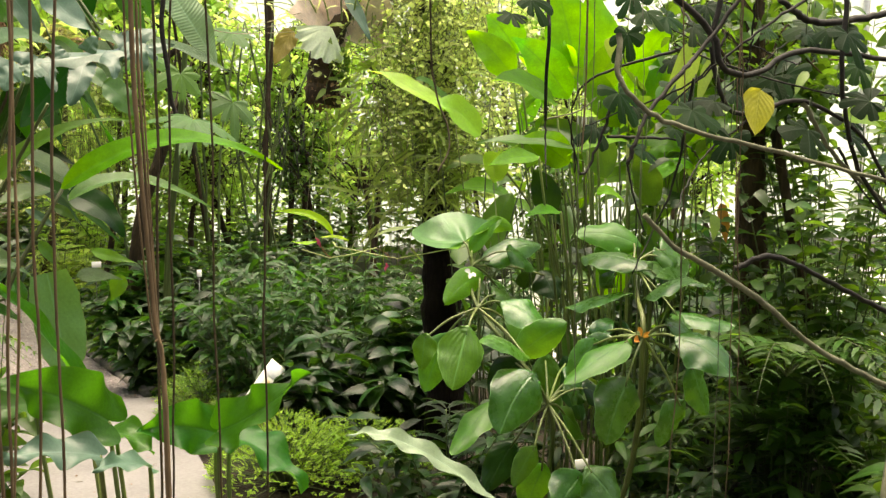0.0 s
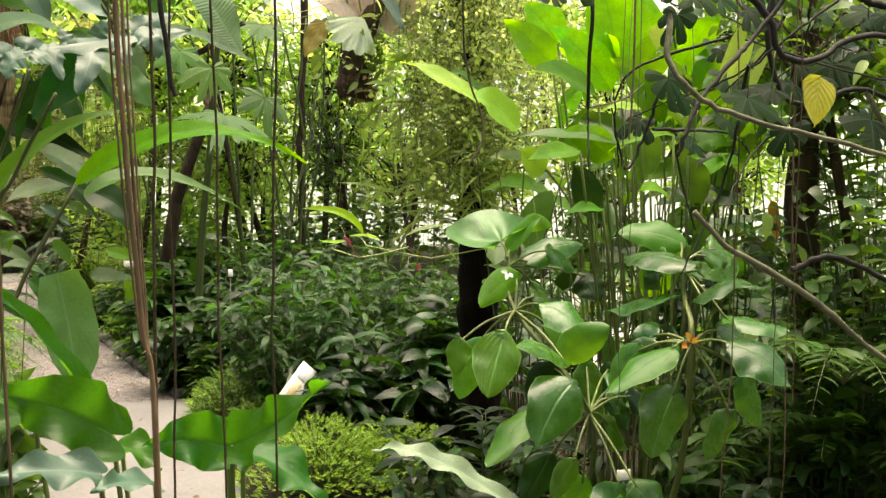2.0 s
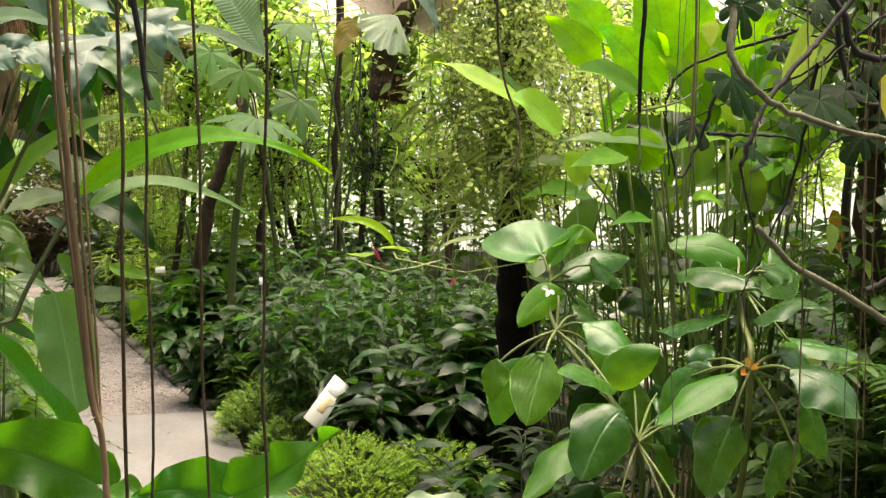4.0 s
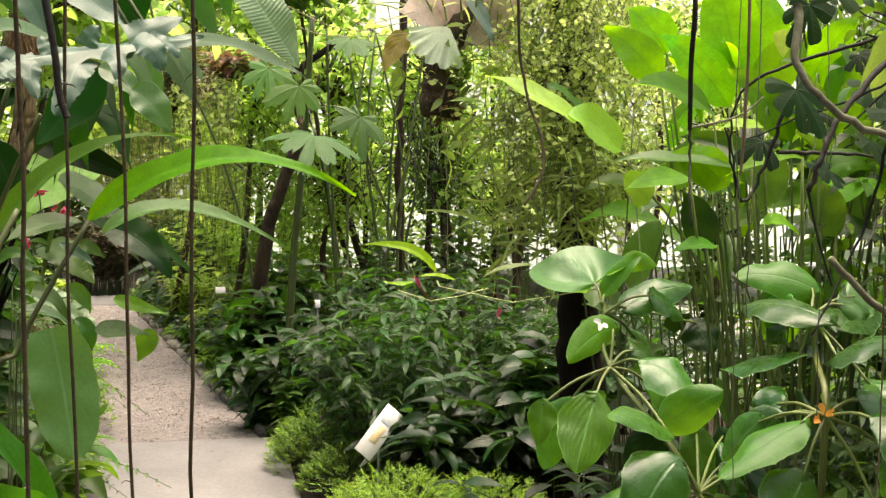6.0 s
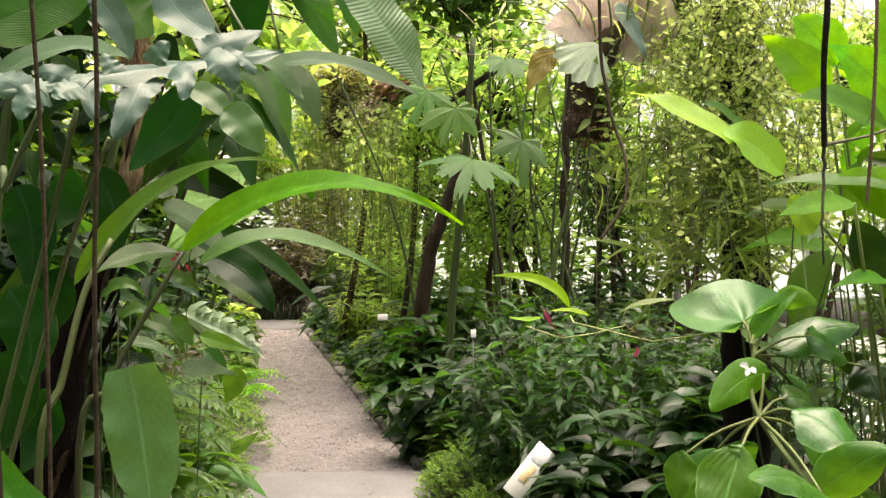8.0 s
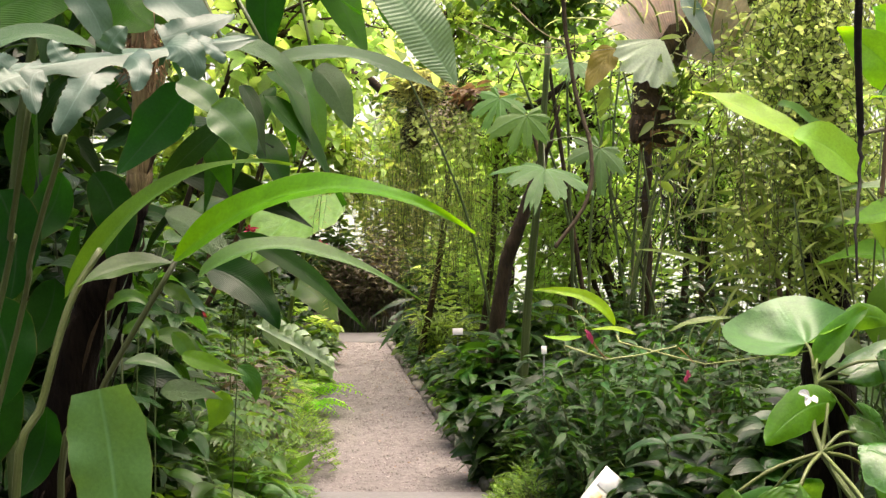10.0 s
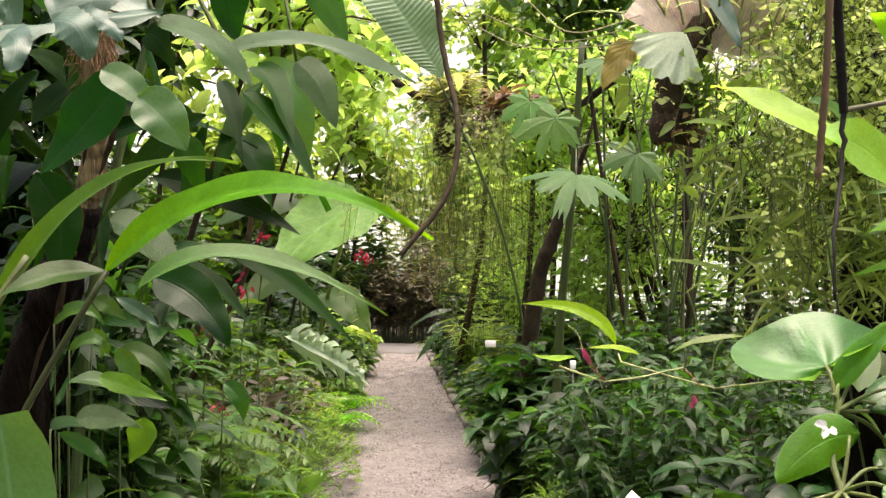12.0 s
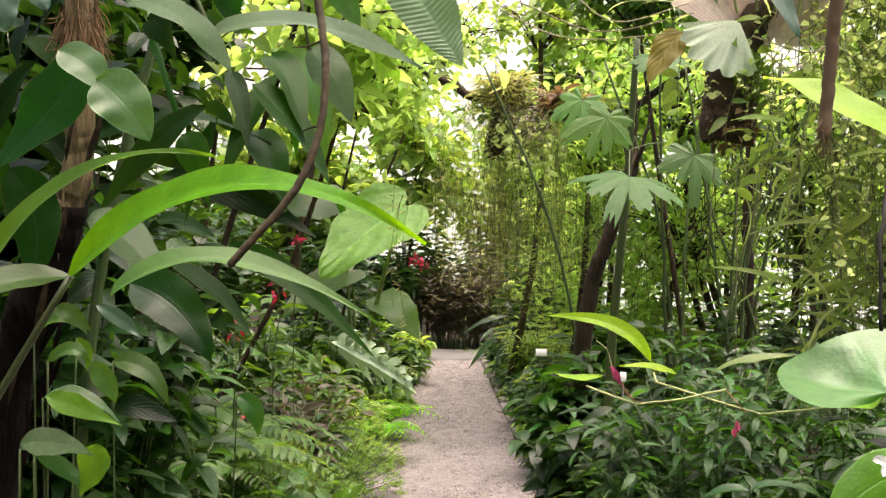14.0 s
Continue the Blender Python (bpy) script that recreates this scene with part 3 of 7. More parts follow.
solo("paved_threshold", box(-1.05, 3.1, -0.06, 0.20, 6.04, 0.012, 0.01), CONCRETE, "pale concrete slab where the gravel path begins", "pavement", "structure")
solo("paved_strip", box(-0.62, 1.65, -0.06, 0.20, 3.1, 0.010, 0.01), CONCRETE, "pale concrete strip that leads to the gravel path", "pavement", "structure")
solo("cross_path", box(-4.5, 12.0, -0.06, 0.15, 12.75, 0.012, 0.01), CONCRETE, "pale concrete cross path at the end of the gravel", "pavement", "structure")
solo("side_pavement", box(2.0, 6.2, -0.06, 13.0, 10.9, 0.012, 0.01), PALEFLOOR, "pale concrete floor beside the glazed wall", "pavement", "structure")

rng = np.random.default_rng(5)
oct_v = np.array([(1, 0, 0), (0, 1, 0), (-1, 0, 0), (0, -1, 0), (0.5, 0.5, 0.5), (-0.5, 0.5, 0.5), (-0.5, -0.5, 0.5), (0.5, -0.5, 0.5)], float) * (0.5, 0.5, 0.7)
oct_f = np.array([[0, 1, 5, 4], [1, 2, 6, 5], [2, 3, 7, 6], [3, 0, 4, 7], [4, 5, 6, 7]])
py = rng.uniform(6.08, 11.95, 9000)
ps = rng.uniform(0, 1, 9000)
pp = np.array([(path_left(y) + (path_right(y) - path_left(y)) * s, y, -0.001) for y, s in zip(py, ps)])
ang = rng.uniform(0, 6.28, 9000)
solo("gravel_stones", crowd((oct_v, oct_f, oct_v[:, :2] + 0.5), pp, np.stack([np.cos(ang), np.sin(ang), 0 * ang], -1), np.tile((0, 0, 1.0), (9000, 1)), rng.uniform(0.006, 0.019, 9000)),
     PEBBLE, "loose pinkish and grey gravel stones", "gravel", "stuff")

edge = tagged(new("path_edging"), "row of low dark edging stones along the gravel", "edging", "", "structure")
y = 6.15
while y < 11.7:
    L = rng.uniform(0.22, 0.38)
    x = path_right(y + L / 2) + 0.05
    V, F, U = box(-0.045, -L / 2, 0, 0.045, L / 2, rng.uniform(0.05, 0.085), 0.015)
    a = 0.16 + rng.normal(0, 0.05)
    R = np.array([[math.cos(a), -math.sin(a), 0], [math.sin(a), math.cos(a), 0], [0, 0, 1]])
    part("stone", (V @ R.T + (x, y + L / 2, -0.03), F, U), STONE, edge, smooth=False)
    y += L + rng.uniform(0.0, 0.03)


def glazed_wall(name, p, q, height, bays, rows):
    """A wall of frosted panes in white bars on a low plinth, from p to q."""
    p, q = np.array([*p, 0.0]), np.array([*q, 0.0])
    L = np.linalg.norm(q - p)
    ux = (q - p) / L
    R = np.stack([ux, np.array([-ux[1], ux[0], 0]), (0, 0, 1.0)], 1)

    def put(g):
        return g[0] @ R.T + p, g[1], g[2]
    ob = tagged(new(name), "frosted greenhouse glazing in white bars on a low plinth", "wall", "", "structure")
    part("plinth", put(box(0, -0.12, -0.03, L, 0.12, 0.35, 0.02)), CONCRETE, ob, smooth=False)
    w, h = L / bays, (height - 0.35) / rows
    for i in range(bays + 1):
        part("bar", put(box(i * w - 0.03, -0.05, 0.35, i * w + 0.03, 0.05, height, 0.005)), FRAMEMAT, ob, smooth=False)
    for j in range(rows + 1):
        part("rail", put(box(0, -0.035, 0.35 + j * h - 0.025, L, 0.035, 0.35 + j * h + 0.025, 0.005)), FRAMEMAT, ob, smooth=False)
    for i in range(bays):
        for j in range(rows):
            part("pane", put(box(i * w + 0.03, -0.004, 0.375 + j * h, (i + 1) * w - 0.03, 0.004, 0.325 + (j + 1) * h)), PANE, ob, smooth=False)
    return ob


glazed_wall("wall_north", (0.2, 11.2), (14.0, 11.2), 4.2, 11, 2)
glazed_wall("wall_far", (-9.0, 17.5), (1.4, 17.5), 4.2, 8, 2)
solo("backdrop_north", box(0.3, 11.6, -0.03, 16.0, 11.65, 6.5), SKYGLOW, "bright overcast sky outside the glazing", "sky", "structure", smooth=False)
solo("backdrop_far", box(-12.0, 18.2, -0.03, 4.0, 18.25, 6.5), SKYGLOW, "bright overcast sky outside the glazing", "sky", "structure", smooth=False)
# out-of-view dark walls added to cut side light from the low sky
WALLMAT = plain_mat("dark_blocker_render", (0.035, 0.04, 0.03), (0.10, 0.11, 0.085), 1.5, 0.9, 0.5, 30)
solo("wall_west", box(-7.7, -2.8, -0.05, -7.5, 17.3, 4.6, 0.02), WALLMAT, "unseen dark rendered wall added to cut low sky light", "wall", "structure", smooth=False)
solo("wall_east", box(14.1, -2.8, -0.05, 14.3, 11.0, 4.6, 0.02), WALLMAT, "unseen dark rendered wall added to cut low sky light", "wall", "structure", smooth=False)
solo("wall_south", box(-7.7, -3.0, -0.05, 14.3, -2.8, 4.6, 0.02), WALLMAT, "unseen dark rendered wall added to cut low sky light", "wall", "structure", smooth=False)

FRONT = (0.15, -1.0, 0.45)   # leaf faces turned to the walk
SKYWARD = (0.0, -0.35, 1.0)


# ---- the round-leaved shrub beside the walk ----
round_shrub = thing("round_leaf_shrub", "shrub with round glossy green leaves on long pale stalks", "shrub", (0.92, 2.45, -0.03))


def round_leaf(hub, base, tip, width, up, mat=None, lift=0.0, wave=0.06, fold=0.10):
    lift += 0.008
    hub, base, tip = np.array(hub), np.array(base), np.array(tip)
    leaf = leaf_part(round_shrub, blade(base, bow(base, tip, lift), tip, width, up, "round", fold, wave, 1.6, 24, 5, lobes=0.34, cup=-0.34, phase=float(width * 90)), mat or ROUND)
    part("leaf_stalk", tube([hub, hub * 0.45 + base * 0.55 + np.array([0, 0, 0.012]), base + (tip - base) * 0.04], 0.0042, 0.003, 6, 8), STALK, leaf)
    return leaf


foot = np.array((0.95, 2.5, -0.03))
hubA, hubA2 = np.array((0.727, 2.420, 0.996)), np.array((0.737, 2.500, 1.116))
hubB = np.array((1.018, 1.920, 0.971))
hubC = np.array((0.866, 2.200, 0.738))
hubD = np.array((1.132, 2.200, 1.137))
part("stem", tube([foot, (foot + hubC) / 2 + (0.02, 0, 0.05), hubC, hubA, hubA2, hubA2 + (-0.006, 0, 0.03)], 0.010, 0.0035, 8, 26, 0.08, 3), STALK, round_shrub)
part("stem", tube([foot + (0.08, -0.1, 0), (foot + hubB) / 2 + (0.1, -0.1, 0.05), hubB, (hubB + hubD) / 2 + (0.01, 0.02, 0), hubD], 0.010, 0.005, 8, 22, 0.08, 4), STALK, round_shrub)
def fan_leaf(centre, rim, steps=48, rings=9, sag=0.0):
    """A broad leaf spread like a fan round its stalk: rays from the centre to a smooth rim, with hollows between the main veins."""
    edge = smooth_line(rim, steps + 1) - np.asarray(centre)
    q = np.linspace(0.0, 1.0, rings + 1) ** 0.9
    turn = np.linspace(0, 1, steps + 1)
    dip = sag * np.sin(np.pi * q)[:, None] * (0.5 + 0.5 * np.cos(2 * np.pi * (3.0 * turn - 0.15)))[None]
    P = np.asarray(centre) + edge[None] * q[:, None, None] - np.array([0.1, -0.75, 0.65]) * dip[..., None]
    i, j = np.meshgrid(np.arange(rings), np.arange(steps), indexing="ij")
    k = (i * (steps + 1) + j).ravel()
    F = np.stack([k, k + 1, k + steps + 2, k + steps + 1], -1)
    a = np.pi * (1.1 * turn - 0.05)
    U = np.stack([0.5 - 0.5 * q[:, None] * np.cos(a)[None], 0.5 * q[:, None] * np.sin(a)[None] + 0.02], -1)
    return P.reshape(-1, 3), F, U.reshape(-1, 2)


cb = np.array((0.732, 2.560, 1.185))
leaf_part(round_shrub, fan_leaf(cb, ((0.717, 2.530, 1.182), (0.686, 2.490, 1.176), (0.615, 2.460, 1.176), (0.573, 2.520, 1.191), (0.574, 2.600, 1.213), (0.625, 2.650, 1.237), (0.696, 2.680, 1.264), (0.761, 2.690, 1.269), (0.800, 2.620, 1.256), (0.818, 2.530, 1.242), (0.778, 2.500, 1.225), (0.750, 2.530, 1.207), (0.738, 2.560, 1.188)), sag=0.030), HEARTLEAF, "large heart-shaped glossy leaf")
part("leaf_stalk", tube([hubA2, (hubA2 + cb) / 2 + (0, 0, 0.02), cb], 0.004, 0.003, 6, 8), STALK, round_shrub)
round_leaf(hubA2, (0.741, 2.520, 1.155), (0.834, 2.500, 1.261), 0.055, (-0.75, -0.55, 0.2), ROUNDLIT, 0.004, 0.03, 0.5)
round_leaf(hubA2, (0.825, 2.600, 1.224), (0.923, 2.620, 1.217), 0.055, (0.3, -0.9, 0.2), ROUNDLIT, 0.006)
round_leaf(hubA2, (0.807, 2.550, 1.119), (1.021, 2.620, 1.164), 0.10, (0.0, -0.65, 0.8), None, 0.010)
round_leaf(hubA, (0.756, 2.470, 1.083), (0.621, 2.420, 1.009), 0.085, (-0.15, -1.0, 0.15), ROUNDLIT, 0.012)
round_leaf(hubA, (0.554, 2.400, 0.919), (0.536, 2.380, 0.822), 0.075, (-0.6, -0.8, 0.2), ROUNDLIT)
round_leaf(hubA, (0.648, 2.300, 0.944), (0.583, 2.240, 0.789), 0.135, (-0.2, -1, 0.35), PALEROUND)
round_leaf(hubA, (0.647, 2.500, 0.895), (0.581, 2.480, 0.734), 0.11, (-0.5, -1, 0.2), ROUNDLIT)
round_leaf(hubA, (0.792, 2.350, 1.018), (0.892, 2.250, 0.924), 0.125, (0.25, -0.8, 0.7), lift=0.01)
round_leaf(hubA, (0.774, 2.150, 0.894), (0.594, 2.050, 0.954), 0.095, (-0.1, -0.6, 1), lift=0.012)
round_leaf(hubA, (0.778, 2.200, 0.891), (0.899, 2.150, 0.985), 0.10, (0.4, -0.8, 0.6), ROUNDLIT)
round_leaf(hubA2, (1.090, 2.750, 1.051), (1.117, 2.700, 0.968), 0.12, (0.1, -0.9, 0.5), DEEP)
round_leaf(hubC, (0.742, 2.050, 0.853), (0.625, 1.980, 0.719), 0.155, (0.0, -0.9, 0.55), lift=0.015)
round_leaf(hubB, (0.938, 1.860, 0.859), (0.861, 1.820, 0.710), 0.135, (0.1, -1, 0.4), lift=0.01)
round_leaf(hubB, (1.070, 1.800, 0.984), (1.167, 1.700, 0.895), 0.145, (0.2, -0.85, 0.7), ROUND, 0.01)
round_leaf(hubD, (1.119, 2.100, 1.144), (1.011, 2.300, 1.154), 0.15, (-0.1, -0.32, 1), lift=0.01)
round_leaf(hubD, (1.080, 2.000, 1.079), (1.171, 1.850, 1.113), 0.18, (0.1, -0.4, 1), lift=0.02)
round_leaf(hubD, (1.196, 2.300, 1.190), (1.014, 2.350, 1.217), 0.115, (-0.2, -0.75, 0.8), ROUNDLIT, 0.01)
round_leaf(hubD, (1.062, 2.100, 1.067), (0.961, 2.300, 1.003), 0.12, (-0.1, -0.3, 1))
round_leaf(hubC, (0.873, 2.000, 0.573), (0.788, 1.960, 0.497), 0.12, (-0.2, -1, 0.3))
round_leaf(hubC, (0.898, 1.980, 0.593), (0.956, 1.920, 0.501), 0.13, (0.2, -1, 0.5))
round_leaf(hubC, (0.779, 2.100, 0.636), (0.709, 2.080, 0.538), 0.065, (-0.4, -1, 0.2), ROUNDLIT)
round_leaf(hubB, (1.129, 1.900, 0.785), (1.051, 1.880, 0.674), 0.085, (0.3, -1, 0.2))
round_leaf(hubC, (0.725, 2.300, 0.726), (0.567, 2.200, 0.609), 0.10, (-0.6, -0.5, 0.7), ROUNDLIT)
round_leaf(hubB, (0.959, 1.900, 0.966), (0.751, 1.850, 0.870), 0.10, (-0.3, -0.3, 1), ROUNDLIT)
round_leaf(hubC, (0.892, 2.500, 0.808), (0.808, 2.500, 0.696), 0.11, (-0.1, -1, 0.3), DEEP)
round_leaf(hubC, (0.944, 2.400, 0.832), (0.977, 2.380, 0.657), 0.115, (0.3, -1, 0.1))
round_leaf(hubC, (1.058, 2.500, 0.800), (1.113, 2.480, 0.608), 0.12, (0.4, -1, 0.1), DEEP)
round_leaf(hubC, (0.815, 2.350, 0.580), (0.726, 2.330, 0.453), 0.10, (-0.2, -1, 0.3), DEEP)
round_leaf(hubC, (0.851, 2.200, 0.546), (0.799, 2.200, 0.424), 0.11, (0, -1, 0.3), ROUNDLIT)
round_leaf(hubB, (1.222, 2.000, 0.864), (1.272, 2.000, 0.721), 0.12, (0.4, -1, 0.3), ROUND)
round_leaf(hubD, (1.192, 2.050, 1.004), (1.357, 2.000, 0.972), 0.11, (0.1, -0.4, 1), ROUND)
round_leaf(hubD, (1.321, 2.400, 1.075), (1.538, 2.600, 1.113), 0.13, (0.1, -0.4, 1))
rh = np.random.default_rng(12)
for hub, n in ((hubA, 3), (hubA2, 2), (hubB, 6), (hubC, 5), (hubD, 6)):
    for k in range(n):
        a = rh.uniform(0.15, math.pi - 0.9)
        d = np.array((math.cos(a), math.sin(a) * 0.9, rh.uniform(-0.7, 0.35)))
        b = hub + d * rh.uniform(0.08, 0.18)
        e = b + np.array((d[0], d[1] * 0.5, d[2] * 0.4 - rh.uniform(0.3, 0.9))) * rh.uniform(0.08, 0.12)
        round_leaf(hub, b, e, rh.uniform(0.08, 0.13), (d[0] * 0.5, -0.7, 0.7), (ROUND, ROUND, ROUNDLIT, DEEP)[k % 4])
for k, (b, t2) in enumerate((((1.002, 1.900, 0.979), (0.978, 1.880, 1.003)), ((1.010, 1.900, 0.974), (1.016, 1.880, 0.989)), ((0.994, 1.900, 0.969), (0.964, 1.870, 0.969)))):
    part("flower", blade(b, bow(b, t2, 0.004), t2, 0.02, FRONT, "round", 0.4, 0.1, 2, 5, 2), ORANGE, round_shrub, "small orange flower")
for b, t2 in (((0.703, 2.420, 1.102), (0.676, 2.400, 1.111)), ((0.704, 2.420, 1.098), (0.712, 2.400, 1.093)), ((0.703, 2.420, 1.102), (0.691, 2.400, 1.087))):
    part("flower", blade(b, bow(b, t2, 0.003), t2, 0.016, FRONT, "round", 0.3, 0.1, 2, 5, 2), WHITE, round_shrub, "small white flower")

# low dark growth under and behind the round-leaved shrub
shrub("undergrowth", "low dark green undergrowth in the bed", "shrub", (1.45, 2.6, -0.03), 0.55, 0.55, 26, 9, "ovate", 0.10, DEEP, 41)
shrub("undergrowth", "low dark green undergrowth in the bed", "shrub", (0.95, 3.3, -0.03), 0.5, 0.6, 26, 9, "lance", 0.13, DEEP, 42)
shrub("undergrowth", "low dark green undergrowth in the bed", "shrub", (1.9, 3.1, -0.03), 0.6, 0.75, 26, 9, "lance", 0.14, MID, 43)
fern("fern", "dark arching fern in shade", (1.75, 2.2, -0.03), 14, 0.75, DEEP, 44, rise=0.8)
shrub("undergrowth", "low dark green undergrowth in the bed", "shrub", (2.3, 2.3, -0.03), 0.6, 0.7, 36, 9, "lance", 0.15, MID, 46)
shrub("undergrowth", "low dark green undergrowth in the bed", "shrub", (1.7, 1.75, -0.03), 0.5, 0.5, 36, 9, "broad", 0.14, MID, 47)
shrub("undergrowth", "low dark green undergrowth in the bed", "shrub", (1.15, 2.0, -0.03), 0.4, 0.4, 30, 8, "ovate", 0.10, DEEP, 48)
shrub("undergrowth", "low dark green undergrowth in the bed", "shrub", (2.9, 2.9, -0.03), 0.7, 0.9, 40, 9, "lance", 0.16, MID, 49)
fern("fern", "green arching fern under the liana", (2.0, 2.7, 0.25), 14, 0.75, MID, 45, rise=0.8)

# ---- the tall lime-leaved clump with reed-like stalks ----
clump = thing("lime_leaf_clump", "tall clump of large lime green leaves on reed-like stalks", "plant", (1.55, 3.35, -0.03))


def clump_leaf(base, tip, width, up, mat=None, lift=0.02, stalk=True, fold=0.1, foot_at=None):
    base, tip = np.array(base), np.array(tip)
    leaf = leaf_part(clump, blade(base, bow(base, tip, lift), tip, width, up, "acute", fold + 0.06, 0.08, 1.5, 16, 4, phase=float(base[0] * 9)), mat or LIME)
    if stalk:
        f = np.array(foot_at) if foot_at is not None else np.array((1.55 + (base[0] - 1.4) * 0.55, 3.3 + (base[1] - 3.2) * 0.5, -0.03))
        part("stalk", tube([f, f * 0.5 + base * 0.5 + np.array([0.02, 0, 0.06]), base], 0.006, 0.004, 6, 8), STALK, leaf)


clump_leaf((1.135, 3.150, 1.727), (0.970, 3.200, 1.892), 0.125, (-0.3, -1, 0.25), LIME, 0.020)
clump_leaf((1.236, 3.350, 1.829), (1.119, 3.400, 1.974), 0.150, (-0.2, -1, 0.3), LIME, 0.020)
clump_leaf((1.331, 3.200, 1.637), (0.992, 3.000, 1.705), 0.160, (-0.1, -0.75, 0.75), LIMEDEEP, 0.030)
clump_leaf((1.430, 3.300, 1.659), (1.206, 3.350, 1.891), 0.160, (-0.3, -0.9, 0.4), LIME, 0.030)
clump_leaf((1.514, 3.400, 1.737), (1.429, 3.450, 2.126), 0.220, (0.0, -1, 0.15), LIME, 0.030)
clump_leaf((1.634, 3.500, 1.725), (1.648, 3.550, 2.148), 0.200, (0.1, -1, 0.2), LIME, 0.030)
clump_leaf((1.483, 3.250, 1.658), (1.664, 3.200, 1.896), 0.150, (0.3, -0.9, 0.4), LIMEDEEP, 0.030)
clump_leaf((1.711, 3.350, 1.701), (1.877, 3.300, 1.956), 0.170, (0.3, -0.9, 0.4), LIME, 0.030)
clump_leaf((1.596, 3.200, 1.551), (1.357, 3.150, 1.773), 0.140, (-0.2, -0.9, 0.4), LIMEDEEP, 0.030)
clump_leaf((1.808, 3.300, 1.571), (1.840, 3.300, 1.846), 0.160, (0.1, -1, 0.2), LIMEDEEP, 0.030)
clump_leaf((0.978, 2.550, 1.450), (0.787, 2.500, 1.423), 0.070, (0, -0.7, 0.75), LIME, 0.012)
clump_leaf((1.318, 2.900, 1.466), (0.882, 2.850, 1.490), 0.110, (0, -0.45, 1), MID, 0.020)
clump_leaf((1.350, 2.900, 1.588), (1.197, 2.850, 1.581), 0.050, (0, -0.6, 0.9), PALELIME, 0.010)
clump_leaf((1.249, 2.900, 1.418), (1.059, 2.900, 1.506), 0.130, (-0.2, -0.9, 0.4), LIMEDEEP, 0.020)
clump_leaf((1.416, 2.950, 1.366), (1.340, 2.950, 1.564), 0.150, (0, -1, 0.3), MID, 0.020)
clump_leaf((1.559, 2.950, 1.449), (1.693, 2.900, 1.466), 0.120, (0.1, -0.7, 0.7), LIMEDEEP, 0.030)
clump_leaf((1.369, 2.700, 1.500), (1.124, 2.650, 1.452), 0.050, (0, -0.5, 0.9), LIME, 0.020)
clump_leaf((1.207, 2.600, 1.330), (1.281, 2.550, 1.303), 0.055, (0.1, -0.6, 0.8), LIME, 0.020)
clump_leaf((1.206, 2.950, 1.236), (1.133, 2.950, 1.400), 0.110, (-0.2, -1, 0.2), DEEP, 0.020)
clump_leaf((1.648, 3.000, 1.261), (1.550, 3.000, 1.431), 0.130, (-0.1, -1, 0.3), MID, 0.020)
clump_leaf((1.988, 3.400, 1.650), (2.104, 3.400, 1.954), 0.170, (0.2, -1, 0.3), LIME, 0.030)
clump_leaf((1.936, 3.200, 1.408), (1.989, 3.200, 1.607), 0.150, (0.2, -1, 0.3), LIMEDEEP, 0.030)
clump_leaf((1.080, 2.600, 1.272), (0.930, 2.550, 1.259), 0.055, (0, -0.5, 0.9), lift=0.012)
rc = np.random.default_rng(31)
# leaves below 1.5 m get darker greens in place of real shade
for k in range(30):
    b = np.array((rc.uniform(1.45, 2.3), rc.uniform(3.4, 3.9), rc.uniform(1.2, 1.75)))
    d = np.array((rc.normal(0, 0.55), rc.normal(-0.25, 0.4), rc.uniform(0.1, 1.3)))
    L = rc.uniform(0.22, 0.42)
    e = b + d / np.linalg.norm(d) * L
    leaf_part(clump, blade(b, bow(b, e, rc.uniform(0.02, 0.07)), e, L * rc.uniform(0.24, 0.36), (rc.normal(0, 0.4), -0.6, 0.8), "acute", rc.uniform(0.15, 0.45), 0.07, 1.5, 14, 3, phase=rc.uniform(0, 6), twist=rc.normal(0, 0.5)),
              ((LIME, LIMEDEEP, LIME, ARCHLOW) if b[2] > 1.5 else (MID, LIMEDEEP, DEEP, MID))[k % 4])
# spreading leaves in the clump's middle, its shade put into darker leaf colours
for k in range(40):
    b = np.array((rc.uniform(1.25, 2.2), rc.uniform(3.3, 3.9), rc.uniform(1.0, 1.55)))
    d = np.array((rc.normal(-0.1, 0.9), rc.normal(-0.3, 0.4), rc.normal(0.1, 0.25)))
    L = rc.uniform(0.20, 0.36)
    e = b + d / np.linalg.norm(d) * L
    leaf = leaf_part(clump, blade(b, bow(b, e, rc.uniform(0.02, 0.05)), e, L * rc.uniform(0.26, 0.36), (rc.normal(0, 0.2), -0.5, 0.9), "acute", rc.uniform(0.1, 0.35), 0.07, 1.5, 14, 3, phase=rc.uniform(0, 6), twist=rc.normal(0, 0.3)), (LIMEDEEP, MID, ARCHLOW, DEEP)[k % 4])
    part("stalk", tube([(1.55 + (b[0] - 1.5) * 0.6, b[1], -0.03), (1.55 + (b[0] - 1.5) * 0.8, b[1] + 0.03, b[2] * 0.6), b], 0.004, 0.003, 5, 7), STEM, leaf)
# the long pale leaf that reaches out of the clump, bent over at its wide end
lb, lm_, lt = np.array((1.056, 3.270, 1.516)), np.array((0.903, 3.250, 1.608)), np.array((0.635, 3.330, 1.749))
leaf_part(clump, blade(lm_, bow(lm_, lt, 0.02), lt, 0.105, (0.1, -0.6, 0.9), "heart", 0.2, 0.05, 1.5, 24, 4), PALELIME, "long pale lime leaf bent over")
